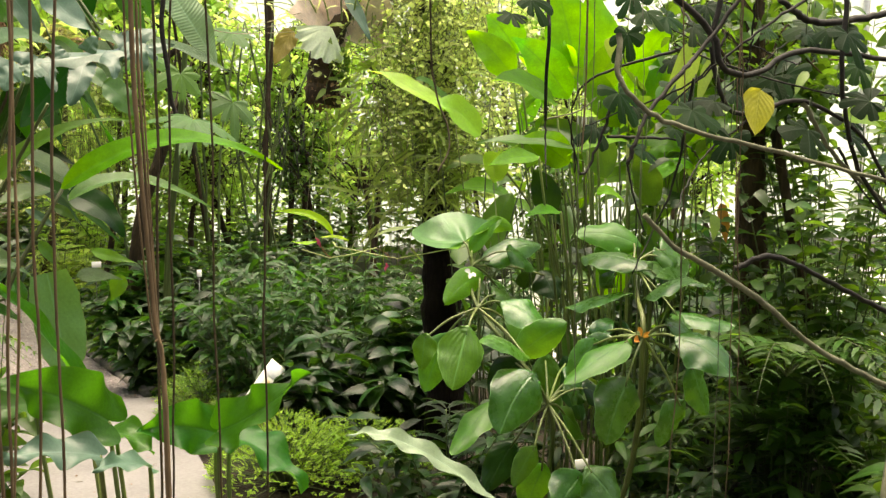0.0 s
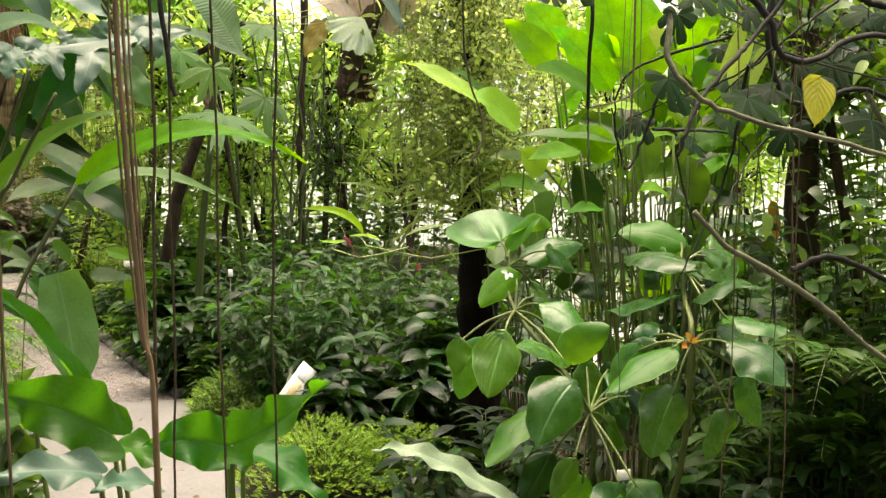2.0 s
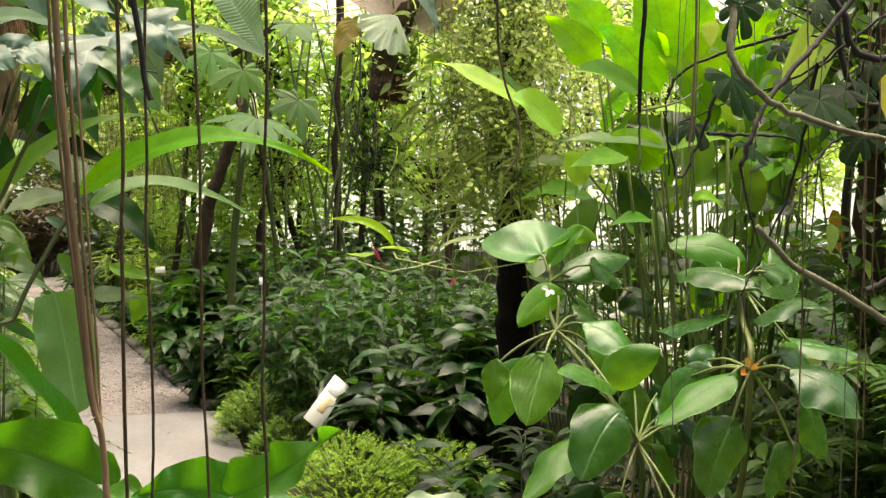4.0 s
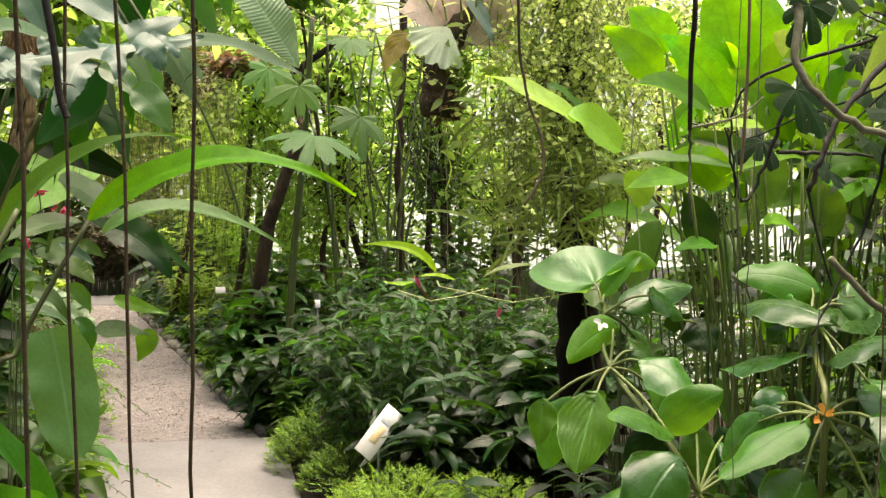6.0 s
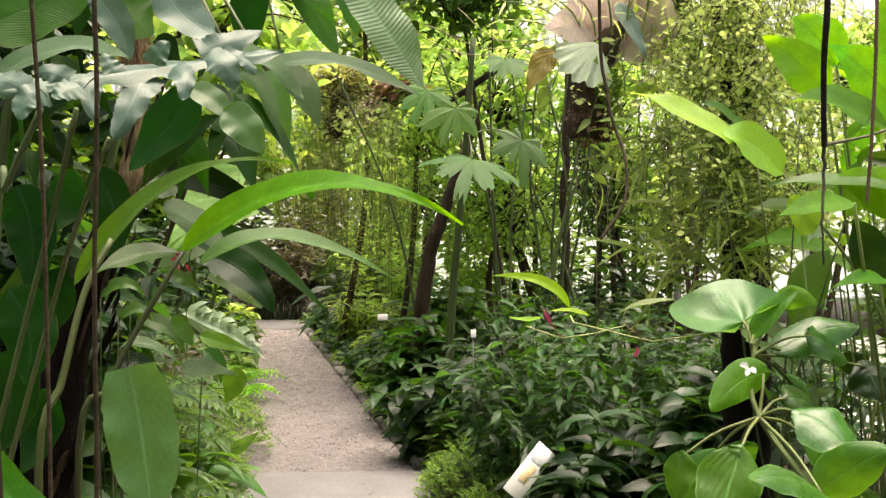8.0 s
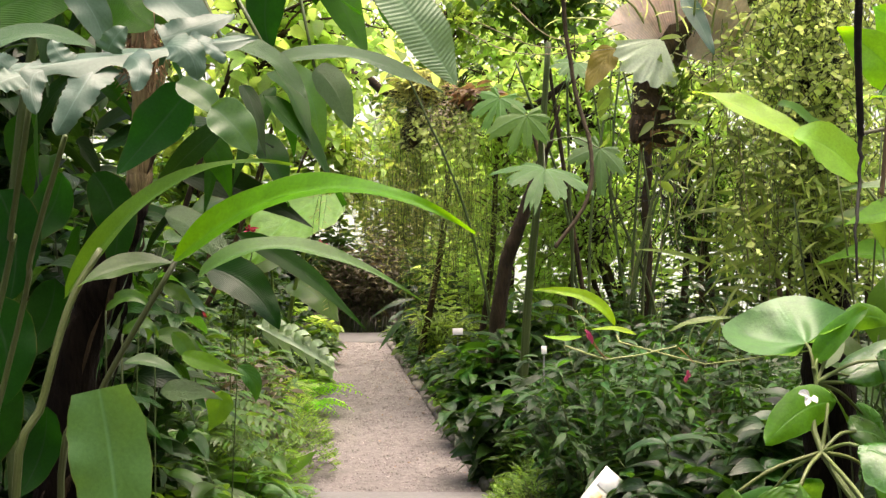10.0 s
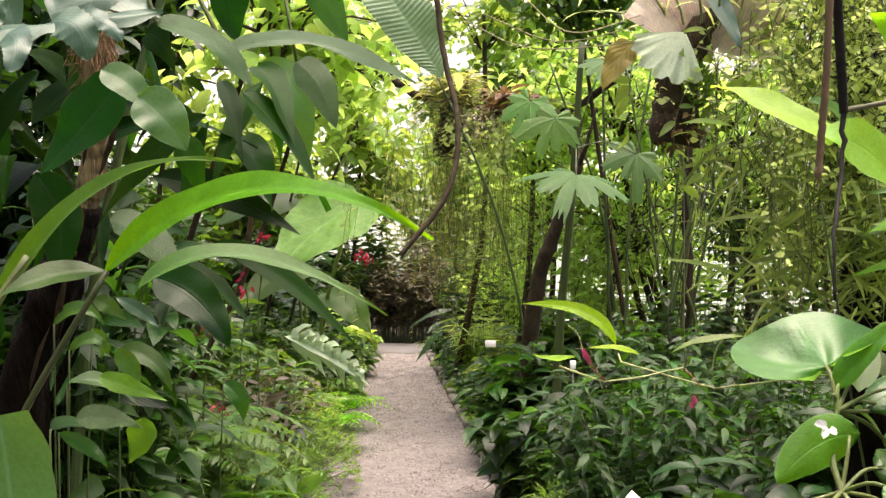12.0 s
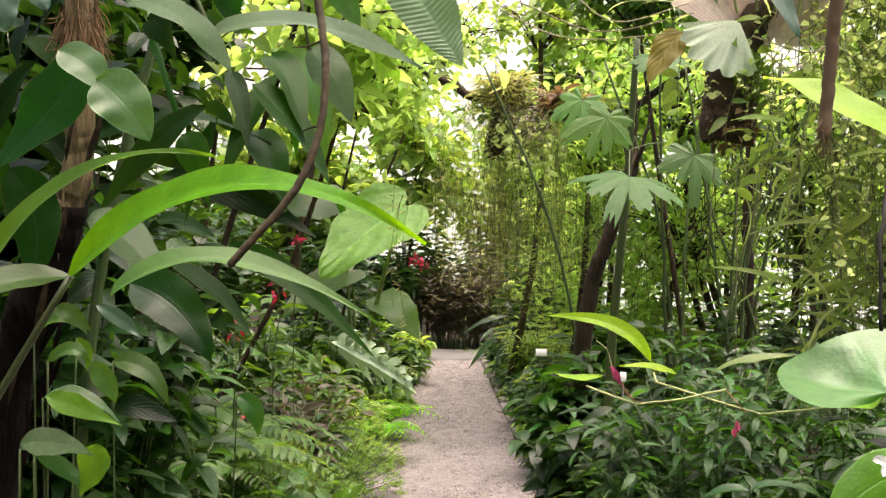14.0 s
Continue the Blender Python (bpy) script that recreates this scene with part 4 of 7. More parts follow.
leaf_part(clump, blade(lb, bow(lb, lm_ + (lm_ - lb) * 0.18, 0.03), lm_ + (lm_ - lb) * 0.18, 0.14, (0.1, -0.8, 0.6), "round", 0.15, 0.06, 1.5, 14, 3), PALELIME)
part("stalk", tube([(1.5, 3.3, -0.03), (1.4, 3.3, 1.0), lb], 0.006, 0.004, 6, 10), STALK, clump)
rs = np.random.default_rng(8)
for k in range(52):
    a, r = rs.uniform(0, 6.28), 0.46 * math.sqrt(rs.uniform(0, 1))
    f = np.array((1.62 + r * math.cos(a) * 1.3, 3.4 + r * math.sin(a), -0.03))
    top = f + np.array((rs.normal(0, 0.16), rs.normal(0, 0.14), rs.uniform(0.8, 1.75)))
    part("stalk", tube([f, (f + top) / 2 + rs.normal(0, 0.05, 3), top], 0.0045, 0.0025, 5, 7), STEM if k % 3 else STALK, clump)
    s0 = f + (top - f) * rs.uniform(0.3, 0.85)
    d = np.array((rs.normal(0, 0.7), rs.normal(-0.2, 0.6), rs.uniform(-0.1, 0.8)))
    e = s0 + d / np.linalg.norm(d) * rs.uniform(0.12, 0.22)
    leaf_part(clump, blade(s0, bow(s0, e, 0.02), e, rs.uniform(0.05, 0.10), (0, -0.5, 1), "ovate", 0.15, 0.06, 1.5, 8, 2), (DEEP, MID)[k % 2])
    if k % 2 == 0:
        d = np.array((rs.normal(0, 0.5), rs.normal(-0.3, 0.4), rs.uniform(0.1, 0.8)))
        e = top + d / np.linalg.norm(d) * rs.uniform(0.16, 0.28)
        leaf_part(clump, blade(top, bow(top, e, 0.03), e, rs.uniform(0.09, 0.15), (0, -0.5, 1), "ovate", 0.12, 0.05, 1.5, 10, 3), (MID, LIME, ARCHLOW)[k % 3])

# ---- hanging epiphyte trunk ----
column = thing("epiphyte_trunk", "dark mossy trunk hung with pale epiphytes", "tree", (1.32, 4.35, -0.03))
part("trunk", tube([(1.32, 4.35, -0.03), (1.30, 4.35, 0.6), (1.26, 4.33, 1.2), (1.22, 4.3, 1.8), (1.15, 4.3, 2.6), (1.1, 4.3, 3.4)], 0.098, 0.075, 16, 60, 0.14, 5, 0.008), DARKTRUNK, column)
part("branch", tube([(1.17, 4.3, 2.35), (0.95, 4.15, 2.15), (0.72, 4.03, 2.02), (0.64, 3.98, 1.88), (0.62, 3.95, 1.76), (0.622, 3.945, 1.64)], 0.055, 0.068, 16, 40, 0.05, 6, 0.003), BARK, column, "broken mossy branch stub")


def strands(parent, name, centre, spread, n, length, kind, leaf, mat, seed, gap=0.022, stem_mat=None, curl=0.06, thick=0.0016):
    """Thin hanging shoots with small leaves all along."""
    r = np.random.default_rng(seed)
    sg, pos, along, size = [], [], [], []
    for _ in range(n):
        p = np.asarray(centre) + r.normal(0, 1, 3) * np.asarray(spread)
        L = length * r.uniform(0.4, 1.1)
        q = p + np.array([r.normal(0, curl), r.normal(0, curl), -L])
        m = (p + q) / 2 + r.normal(0, curl, 3)
        m[2] += 0.1 * L
        sg.append(tube(bezier(p, m, q, np.linspace(0, 1, 5)), thick, thick * 0.6, 4, 7))
        if leaf:
            v = np.arange(0.05, 1, gap / L)
            P = bezier(p, m, q, v)
            a = r.uniform(0, 6.28, len(v))
            pos.append(P), along.append(np.stack([np.cos(a), np.sin(a), r.normal(-0.2, 0.4, len(v))], -1)), size.append(leaf * r.uniform(0.6, 1.2, len(v)))
    tagged(part(name + "_twigwork" if leaf else name, join(sg), stem_mat or STEM, parent), kind="stuff")
    if leaf:
        pos, along = np.concatenate(pos), np.concatenate(along)
        tagged(part(name, crowd(SMALL[kind], pos, along, np.array([0, -0.5, 0.7]) + r.normal(0, 0.5, pos.shape), np.concatenate(size)), mat, parent), kind="stuff")


strands(column, "epiphyte_foliage", (1.10, 4.06, 2.25), (0.13, 0.05, 0.16), 80, 0.5, "petal", 0.027, PALE, 11, 0.014, curl=0.14)
strands(column, "epiphyte_foliage", (1.12, 4.00, 1.98), (0.14, 0.05, 0.16), 70, 0.45, "petal", 0.027, PALE, 18, 0.014, curl=0.14)
strands(column, "epiphyte_foliage", (1.14, 4.02, 1.62), (0.10, 0.05, 0.12), 30, 0.40, "needle", 0.13, OLIVE, 12, 0.026, curl=0.12)
strands(column, "epiphyte_foliage", (1.27, 4.02, 2.15), (0.16, 0.05, 0.2), 80, 0.5, "petal", 0.027, PALE, 24, 0.014, curl=0.14)
strands(column, "epiphyte_foliage", (1.32, 3.98, 1.80), (0.12, 0.05, 0.2), 54, 0.36, "petal", 0.027, PALE, 25, 0.014, curl=0.14)
strands(column, "fern_foliage", (0.93, 4.00, 1.72), (0.13, 0.06, 0.08), 26, 0.6, "strap", 0.18, OLIVE, 13, 0.07, curl=0.10)
strands(column, "root_mass", (0.90, 4.0, 1.72), (0.15, 0.07, 0.08), 34, 0.65, "needle", 0, None, 14, stem_mat=PALEROOT, curl=0.09)
strands(column, "epiphyte_foliage", (1.24, 4.10, 1.42), (0.10, 0.05, 0.10), 26, 0.22, "needle", 0.14, OLIVE, 15, 0.018, curl=0.1)
strands(column, "fern_foliage", (0.92, 4.0, 2.05), (0.18, 0.06, 0.10), 20, 0.4, "lance", 0.08, FRESH, 16, 0.04, curl=0.1)
stag = thing("staghorn_fern", "staghorn fern with a pale shield frond and papery husk", "fern", (0.72, 3.97, 1.7))
def fan_frond(b, t2, spread, ruffles, depth, up, seed):
    """A fan from the point b towards t2, with a ruffled outer edge; the uv runs across, so that ribs run outwards."""
    r = np.random.default_rng(seed)
    b, t2 = np.array(b), np.array(t2)
    ax = t2 - b
    R = np.linalg.norm(ax)
    ax = ax / R
    n = np.array(up, float)
    n = nrm(n - ax * (n @ ax))
    s = np.cross(ax, n)
    th, rr = np.meshgrid(np.linspace(-spread, spread, 61), np.linspace(0.04, 1, 13))
    ph = r.uniform(0, 6.28, 4)
    edge_ = 1 + 0.04 * np.sin(ruffles * th + ph[0]) + 0.03 * np.sin(2.3 * ruffles * th + ph[1]) + 0.10 * np.sin(1.7 * th + ph[2])
    rad = rr * R * edge_
    h = depth * R * rr**5 * (np.sin(ruffles * 1.15 * th + ph[3]) + 0.5 * np.sin(2.1 * ruffles * th)) - 0.15 * R * rr**2 + 0.0015 * np.sin(34 * th) * rr * R
    V = b + ax * (rad * np.cos(th))[..., None] + s * (rad * np.sin(th))[..., None] + n * h[..., None]
    i, j = np.meshgrid(np.arange(12), np.arange(60), indexing="ij")
    k = (i * 61 + j).ravel()
    return V.reshape(-1, 3), np.stack([k, k + 1, k + 62, k + 61], -1), np.stack([0.25 + 0.2 * rr, (th + spread) / (2 * spread)], -1).reshape(-1, 2)


for b, t2, sp_, ru, dp, m_, u_ in (
        ((0.642, 3.900, 1.954), (0.558, 3.840, 1.852), 0.95, 17, 0.05, SHIELD, (0.1, -0.9, 0.45)), ((0.699, 3.970, 1.866), (0.578, 3.900, 2.118), 0.55, 7, 0.05, HUSK, (0.1, -1, 0.3)),
        ((0.710, 3.980, 1.866), (0.707, 3.920, 2.174), 0.6, 7, 0.05, HUSK, (0.3, -1, 0.3)), ((0.751, 4.000, 1.896), (0.851, 3.960, 2.090), 0.7, 7, 0.05, HUSK, (0.3, -1, 0.3)), ((0.773, 4.020, 1.898), (0.897, 4.000, 1.987), 0.6, 6, 0.06, HUSK, (0.2, -1, 0.2))):
    leaf_part(stag, fan_frond(b, t2, sp_, ru, dp, u_, int(sp_ * 10 + b[0] * 100)), m_, name="frond")
for b, t2, w, m_, u_, pr, wv in (
        ((0.703, 3.900, 2.086), (0.784, 3.820, 1.896), 0.06, SILVER, (0.1, -1, 0.4), "ovate", 0.05), ((0.497, 3.950, 1.935), (0.408, 3.900, 1.794), 0.085, RUST, (-0.2, -1, 0.2), "ovate", 0.08),
        ((0.772, 3.860, 1.683), (0.614, 3.800, 1.687), 0.028, FRESH, (0, -0.6, 0.8), "acute", 0.03), ((0.490, 4.000, 1.811), (0.457, 3.980, 1.718), 0.05, FRESH, (0, -1, 0.2), "ovate", 0.05)):
    b, t2 = np.array(b), np.array(t2)
    leaf_part(stag, blade(b, bow(b, t2, 0.012), t2, w, u_, pr, 0.1, wv, 3, 20, 5, phase=w * 50), m_, name="frond")
for p, m, q in (((0.067, 3.900, 2.013), (0.282, 3.900, 1.932), (0.525, 3.900, 1.976)), ((0.175, 3.900, 2.066), (0.318, 3.900, 1.958), (0.516, 3.900, 2.002)), ((0.013, 3.920, 1.997), (0.211, 3.920, 1.916), (0.552, 3.900, 1.931)),
                ((0.669, 3.850, 1.907), (0.811, 3.850, 1.863), (0.918, 3.850, 1.898)), ((0.705, 3.850, 1.863), (0.767, 3.850, 1.824), (0.847, 3.850, 1.877)), ((0.755, 3.830, 1.808), (0.816, 3.830, 1.843), (0.869, 3.830, 1.899))):
    part("shoot", tube([p, m, q], 0.0022, 0.0014, 5, 16), PALEROOT, stag, "thin pale trailing shoot")
mossball = np.random.default_rng(3)
mp = np.array((0.665, 3.925, 1.80)) + nrm(mossball.normal(0, 1, (500, 3))) * np.array((0.045, 0.05, 0.06)) * mossball.uniform(0.85, 1.1, (500, 1))
part("moss", crowd(SMALL["chip"], mp, mp - np.array((0.66, 3.94, 1.74)), mossball.normal(0, 1, (500, 3)), mossball.uniform(0.012, 0.028, 500)), MOSS, stag)
cp = np.array((0.625, 3.945, 1.70)) + nrm(mossball.normal(0, 1, (260, 3))) * np.array((0.066, 0.066, 0.075))
part("bark_crust", crowd(SMALL["chip"], cp, mossball.normal(0, 1, (260, 3)) + (0, 0, -0.6), cp - np.array((0.625, 3.945, 1.70)), mossball.uniform(0.018, 0.04, 260)), FIBRE, column)
shrub("root_tangle", "pale tangle of dry roots and shoots over the branch", "epiphyte", (0.75, 4.1, 1.98), 0.5, 0.2, 30, 3, "needle", 0.10, PALE, 17, STALK, bow=0.5)

# ---- ginger clump with arching leaves by the walk ----
ginger = thing("ginger_clump", "ginger clump with long arching green leaves on cane stems", "plant", (-0.78, 2.35, -0.03))


def cane_leaf(p0, p1, p2, width, up, mat=None, profile="lance", fold=0.25, wave=0.03, seg=22, label="", parent=None, **kw):
    return leaf_part(parent or ginger, blade(p0, p1, p2, width, up, profile, fold, wave, 2.5, seg, 4, **kw), mat or GINGER, label)


def through_pts(a, m, b):
    """The handle that makes a bow pass through m."""
    a, m, b = np.array(a), np.array(m), np.array(b)
    return 2 * m - (a + b) / 2


a0, a1, a2 = (-0.473, 2.300, 1.367), (-0.197, 2.200, 1.497), (0.074, 2.150, 1.422)
cane_leaf(a0, through_pts(a0, a1, a2), a2, 0.085, (0.1, -0.62, 0.75), ARCH, "long", 0.30, seg=36, label="bright arching green leaf")
a0, a1, a2 = (-0.451, 2.400, 1.332), (-0.269, 2.420, 1.386), (-0.031, 2.450, 1.282)
cane_leaf(a0, through_pts(a0, a1, a2), a2, 0.060, (0.05, -0.5, 0.9), profile="long", fold=0.35, seg=36)
a0, a1, a2 = (-0.709, 2.400, 1.291), (-0.494, 2.350, 1.503), (-0.252, 2.300, 1.540)
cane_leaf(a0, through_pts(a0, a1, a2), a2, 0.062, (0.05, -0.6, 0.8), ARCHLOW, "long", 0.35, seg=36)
a0, a1, a2 = (-0.485, 2.350, 1.361), (-0.561, 2.300, 1.358), (-0.633, 2.250, 1.325)
cane_leaf(a0, through_pts(a0, a1, a2), a2, 0.06, (0, -0.6, 0.8), MID)
a0, a1, a2 = (-0.452, 2.480, 1.345), (-0.369, 2.460, 1.308), (-0.306, 2.440, 1.228)
cane_leaf(a0, through_pts(a0, a1, a2), a2, 0.085, (0.3, -0.8, 0.4), DARKSHEEN, "ovate")
a0, a1, a2 = (-0.555, 2.550, 1.444), (-0.490, 2.550, 1.414), (-0.400, 2.500, 1.334)
cane_leaf(a0, through_pts(a0, a1, a2), a2, 0.08, (0.2, -0.6, 0.7), PLEAT, "ovate")
# the broad hanging leaf low by the canes
a0, a1, a2 = (-0.518, 2.000, 1.184), (-0.496, 1.990, 1.064), (-0.478, 1.965, 0.940)
cane_leaf(a0, through_pts(a0, a1, a2), a2, 0.122, (0.25, -0.95, 0.15), BROAD, "spoon", 0.22, 0.04, 40, label="broad hanging grey-green leaf")
for pts, r in ((((-0.734, 2.200, 0.930), (-0.693, 2.230, 1.123), (-0.658, 2.280, 1.291), (-0.616, 2.330, 1.389)), 0.0085), (((-0.671, 2.250, 0.960), (-0.613, 2.260, 1.101), (-0.577, 2.270, 1.180), (-0.470, 2.300, 1.367)), 0.007),
               (((-0.747, 1.950, 1.390), (-0.690, 1.900, 1.498), (-0.618, 1.850, 1.622)), 0.007), (((-0.702, 2.050, 1.279), (-0.633, 1.950, 1.435), (-0.562, 1.850, 1.622)), 0.006),
               (((-0.684, 2.050, 1.202), (-0.602, 1.950, 1.399), (-0.512, 1.850, 1.575)), 0.0055)):
    pts = [np.array(p) for p in pts]
    g = pts[0] + (pts[0] - pts[1]) * 0.9
    pts = [np.array((g[0] * 0.5 + pts[0][0] * 0.5 - (0.35 if r != 0.0085 and pts[0][1] < 2.2 else 0.0), pts[0][1] + 0.1, -0.03)), *pts]
    part("cane", tube(pts, r, r * 0.75, 7, 20, 0.05, 2), STEM, ginger)
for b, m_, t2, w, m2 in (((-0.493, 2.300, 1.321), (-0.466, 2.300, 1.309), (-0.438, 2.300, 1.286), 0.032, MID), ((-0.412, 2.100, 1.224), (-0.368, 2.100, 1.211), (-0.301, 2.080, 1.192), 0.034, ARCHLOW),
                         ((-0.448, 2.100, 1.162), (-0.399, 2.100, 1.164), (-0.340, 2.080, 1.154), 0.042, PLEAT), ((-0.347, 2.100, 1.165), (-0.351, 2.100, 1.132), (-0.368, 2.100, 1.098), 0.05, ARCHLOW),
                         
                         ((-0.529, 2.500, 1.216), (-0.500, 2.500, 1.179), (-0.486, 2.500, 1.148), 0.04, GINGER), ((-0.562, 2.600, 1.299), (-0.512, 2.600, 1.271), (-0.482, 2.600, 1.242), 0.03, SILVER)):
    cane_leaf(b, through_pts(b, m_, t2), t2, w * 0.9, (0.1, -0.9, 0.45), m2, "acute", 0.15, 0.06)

# added to keep the gap behind the canes dark; SHADE leaves carry painted shade
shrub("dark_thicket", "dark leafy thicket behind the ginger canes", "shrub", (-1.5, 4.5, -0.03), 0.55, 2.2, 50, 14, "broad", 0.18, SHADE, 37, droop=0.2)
shrub("dark_thicket", "dark leafy thicket behind the ginger canes", "shrub", (-1.1, 3.7, -0.03), 0.45, 1.75, 46, 12, "broad", 0.15, BEDLEAF, 39, droop=0.2)
shrub("dark_thicket", "dark leafy thicket behind the ginger canes", "shrub", (-0.88, 3.5, -0.03), 0.34, 0.85, 34, 8, "broad", 0.15, MID, 38, droop=0.2)

# the fibrous brown trunk behind the canes
palm_trunk = thing("fibrous_trunk", "brown fibrous tree trunk with peeling bark", "tree", (-0.84, 2.82, -0.03))
# lower trunk painted near-black for the shade it stands in
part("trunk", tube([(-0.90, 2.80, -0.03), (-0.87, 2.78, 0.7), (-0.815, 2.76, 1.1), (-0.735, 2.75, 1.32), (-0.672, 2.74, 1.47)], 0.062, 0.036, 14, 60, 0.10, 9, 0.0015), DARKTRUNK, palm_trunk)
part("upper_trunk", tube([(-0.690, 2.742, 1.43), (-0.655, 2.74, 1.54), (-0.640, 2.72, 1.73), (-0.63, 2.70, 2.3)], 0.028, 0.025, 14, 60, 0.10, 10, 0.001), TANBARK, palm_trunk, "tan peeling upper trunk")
rk = np.random.default_rng(27)
# bark strips: tan only above 1.3 m, below it shade is painted in
for k in range(26):
    q = rk.uniform(0, 1)
    c = np.array((-0.86, 2.775, 0.75)) * (1 - q) + np.array((-0.66, 2.74, 1.55)) * q
    a = rk.uniform(-2.9, 0.3)
    o = c + np.array((math.cos(a), math.sin(a), 0)) * (0.058 - 0.026 * q)
    e = o + np.array((0.10 + rk.normal(0, 0.03), rk.normal(-0.01, 0.01), 0.3)) * rk.uniform(0.2, 0.5)
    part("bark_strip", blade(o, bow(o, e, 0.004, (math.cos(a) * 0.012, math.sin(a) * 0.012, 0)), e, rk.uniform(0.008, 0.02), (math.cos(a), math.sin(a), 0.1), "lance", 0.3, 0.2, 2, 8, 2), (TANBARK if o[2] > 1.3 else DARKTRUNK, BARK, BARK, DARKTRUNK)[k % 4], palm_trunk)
rf = np.random.default_rng(21)
fib = []
for _ in range(170):
    a, r = rf.uniform(0, 6.28), rf.uniform(0.020, 0.034)
    o = np.array((-0.640 + r * math.cos(a), 2.72 + r * math.sin(a), rf.uniform(1.76, 1.84)))
    d = np.array((math.cos(a) * rf.uniform(0.0, 0.025), math.sin(a) * rf.uniform(0.0, 0.025), -rf.uniform(0.03, 0.08)))
    fib.append(tube([o, o + d * 0.5 + rf.normal(0, 0.006, 3), o + d + rf.normal(0, 0.01, 3)], 0.0010, 0.0006, 4, 6))
part("fibre_tuft", join(fib), FIBRE, palm_trunk)

# ---- silver lobed leaf and the big paddles over it ----
lobed = thing("silver_lobed_plant", "plant with a silvery ruffled deeply lobed leaf", "plant", (-0.9, 1.7, -0.03))


spine = ((-0.234, 1.860, 1.713), (-0.428, 1.780, 1.680), (-0.635, 1.670, 1.631))
lobes_of = [blade(spine[0], through_pts(*spine), spine[2], 0.070, (0.1, -0.65, 0.8), "lance", -0.3, 0.05, 4.0, 60, 5, cuts=0.45, ncuts=6)]
for k, (p, m, q, w) in enumerate((
        ((-0.438, 1.780, 1.672), (-0.448, 1.730, 1.630), (-0.473, 1.700, 1.569), 0.050),
        ((-0.402, 1.790, 1.681), (-0.378, 1.760, 1.664), (-0.379, 1.740, 1.628), 0.036),
        ((-0.430, 1.790, 1.687), (-0.421, 1.790, 1.704), (-0.407, 1.800, 1.723), 0.034),
        ((-0.361, 1.820, 1.697), (-0.322, 1.800, 1.688), (-0.308, 1.800, 1.647), 0.050),
        ((-0.363, 1.820, 1.707), (-0.324, 1.840, 1.724), (-0.271, 1.880, 1.750), 0.046),
        ((-0.473, 1.760, 1.667), (-0.489, 1.760, 1.684), (-0.500, 1.770, 1.702), 0.030),
        ((-0.500, 1.740, 1.657), (-0.511, 1.720, 1.641), (-0.498, 1.700, 1.596), 0.036),
        ((-0.526, 1.720, 1.649), (-0.544, 1.700, 1.639), (-0.556, 1.690, 1.627), 0.036),
        ((-0.542, 1.720, 1.657), (-0.566, 1.720, 1.669), (-0.589, 1.720, 1.665), 0.032),
        ((-0.567, 1.700, 1.640), (-0.592, 1.680, 1.626), (-0.597, 1.670, 1.595), 0.040),
        ((-0.595, 1.690, 1.639), (-0.626, 1.690, 1.654), (-0.657, 1.690, 1.647), 0.040),
        ((-0.331, 1.830, 1.705), (-0.298, 1.830, 1.698), (-0.277, 1.830, 1.674), 0.030),
)):
    lobes_of.append(blade(p, through_pts(p, m, q), q, w * 1.35, (0.15, -0.9, 0.45), "lobe", -0.15, 0.05, 3.0 + math.sin(k * 3), 40, 5, phase=k * 0.37, twist=0.3 * math.sin(k * 2.4), teeth=0.13, nteeth=11 + k % 3))
leaf_part(lobed, join(lobes_of), SILVER)
part("leaf_stalk", tube([(-0.95, 1.75, -0.03), (-0.8, 1.75, 0.9), np.array((-0.646, 1.700, 1.616))], 0.012, 0.008, 8, 14), STALK, lobed)
heli = thing("paddle_leaf_plant", "tall plant with broad pleated paddle leaves", "plant", (-1.0, 2.9, -0.03))


def paddle(a0, a1, a2, w, up, mat=PLEAT, profile="ovate", **kw):
    return leaf_part(heli, blade(a0, through_pts(a0, a1, a2), a2, w, up, profile, 0.15, 0.05, 2, 20, 4, **kw), mat)


PALELEAF = leaf_mat("pale_silvery_green_leaf", (0.052, 0.125, 0.042), (0.15, 0.36, 0.06), 30, 2.4, rough=0.40, through_light=0.3, spread=0.15, ribs=0.35, relief=0.45, spots=0.3, pale=0.3, spec=0.5)
RIMLEAF = leaf_mat("green_leaf_with_pale_edge", (0.045, 0.115, 0.030), (0.18, 0.40, 0.03), 12, 1.6, rough=0.40, through_light=0.3, spread=0.2, ribs=0.05, relief=0.08, pale=0.3, spec=0.45, edge=0.6)
# dark green with shade put into the colour
INKLEAF = leaf_mat("large_dark_shaded_leaf", (0.006, 0.032, 0.004), (0.02, 0.13, 0.006), 8, rough=0.55, through_light=0.35, spread=0.2, ribs=0.05, relief=0.1, spec=0.08)
CLEARLEAF = leaf_mat("clear_green_leaf", (0.030, 0.12, 0.014), (0.13, 0.46, 0.015), 24, 1.6, rough=0.40, through_light=0.38, spread=0.25, ribs=0.5, relief=0.6, spots=0.4, pale=0.3, spec=0.4)
PLAINPALE = leaf_mat("pale_pleated_leaf", (0.13, 0.24, 0.11), (0.26, 0.45, 0.13), 6, rough=0.40, through_light=0.28, spread=0.1, ribs=0.0, relief=0.1, pale=0.35, spec=0.45)
leaf_part(heli, blade((-0.170, 2.900, 2.027), through_pts((-0.170, 2.900, 2.027), (-0.064, 2.920, 1.877), (0.026, 2.930, 1.734)), (0.026, 2.930, 1.734), 0.15, (0.3, -0.8, 0.5), "ovate", 0.15, 0.05, 2, 240, 12, pleats=34), PLAINPALE)
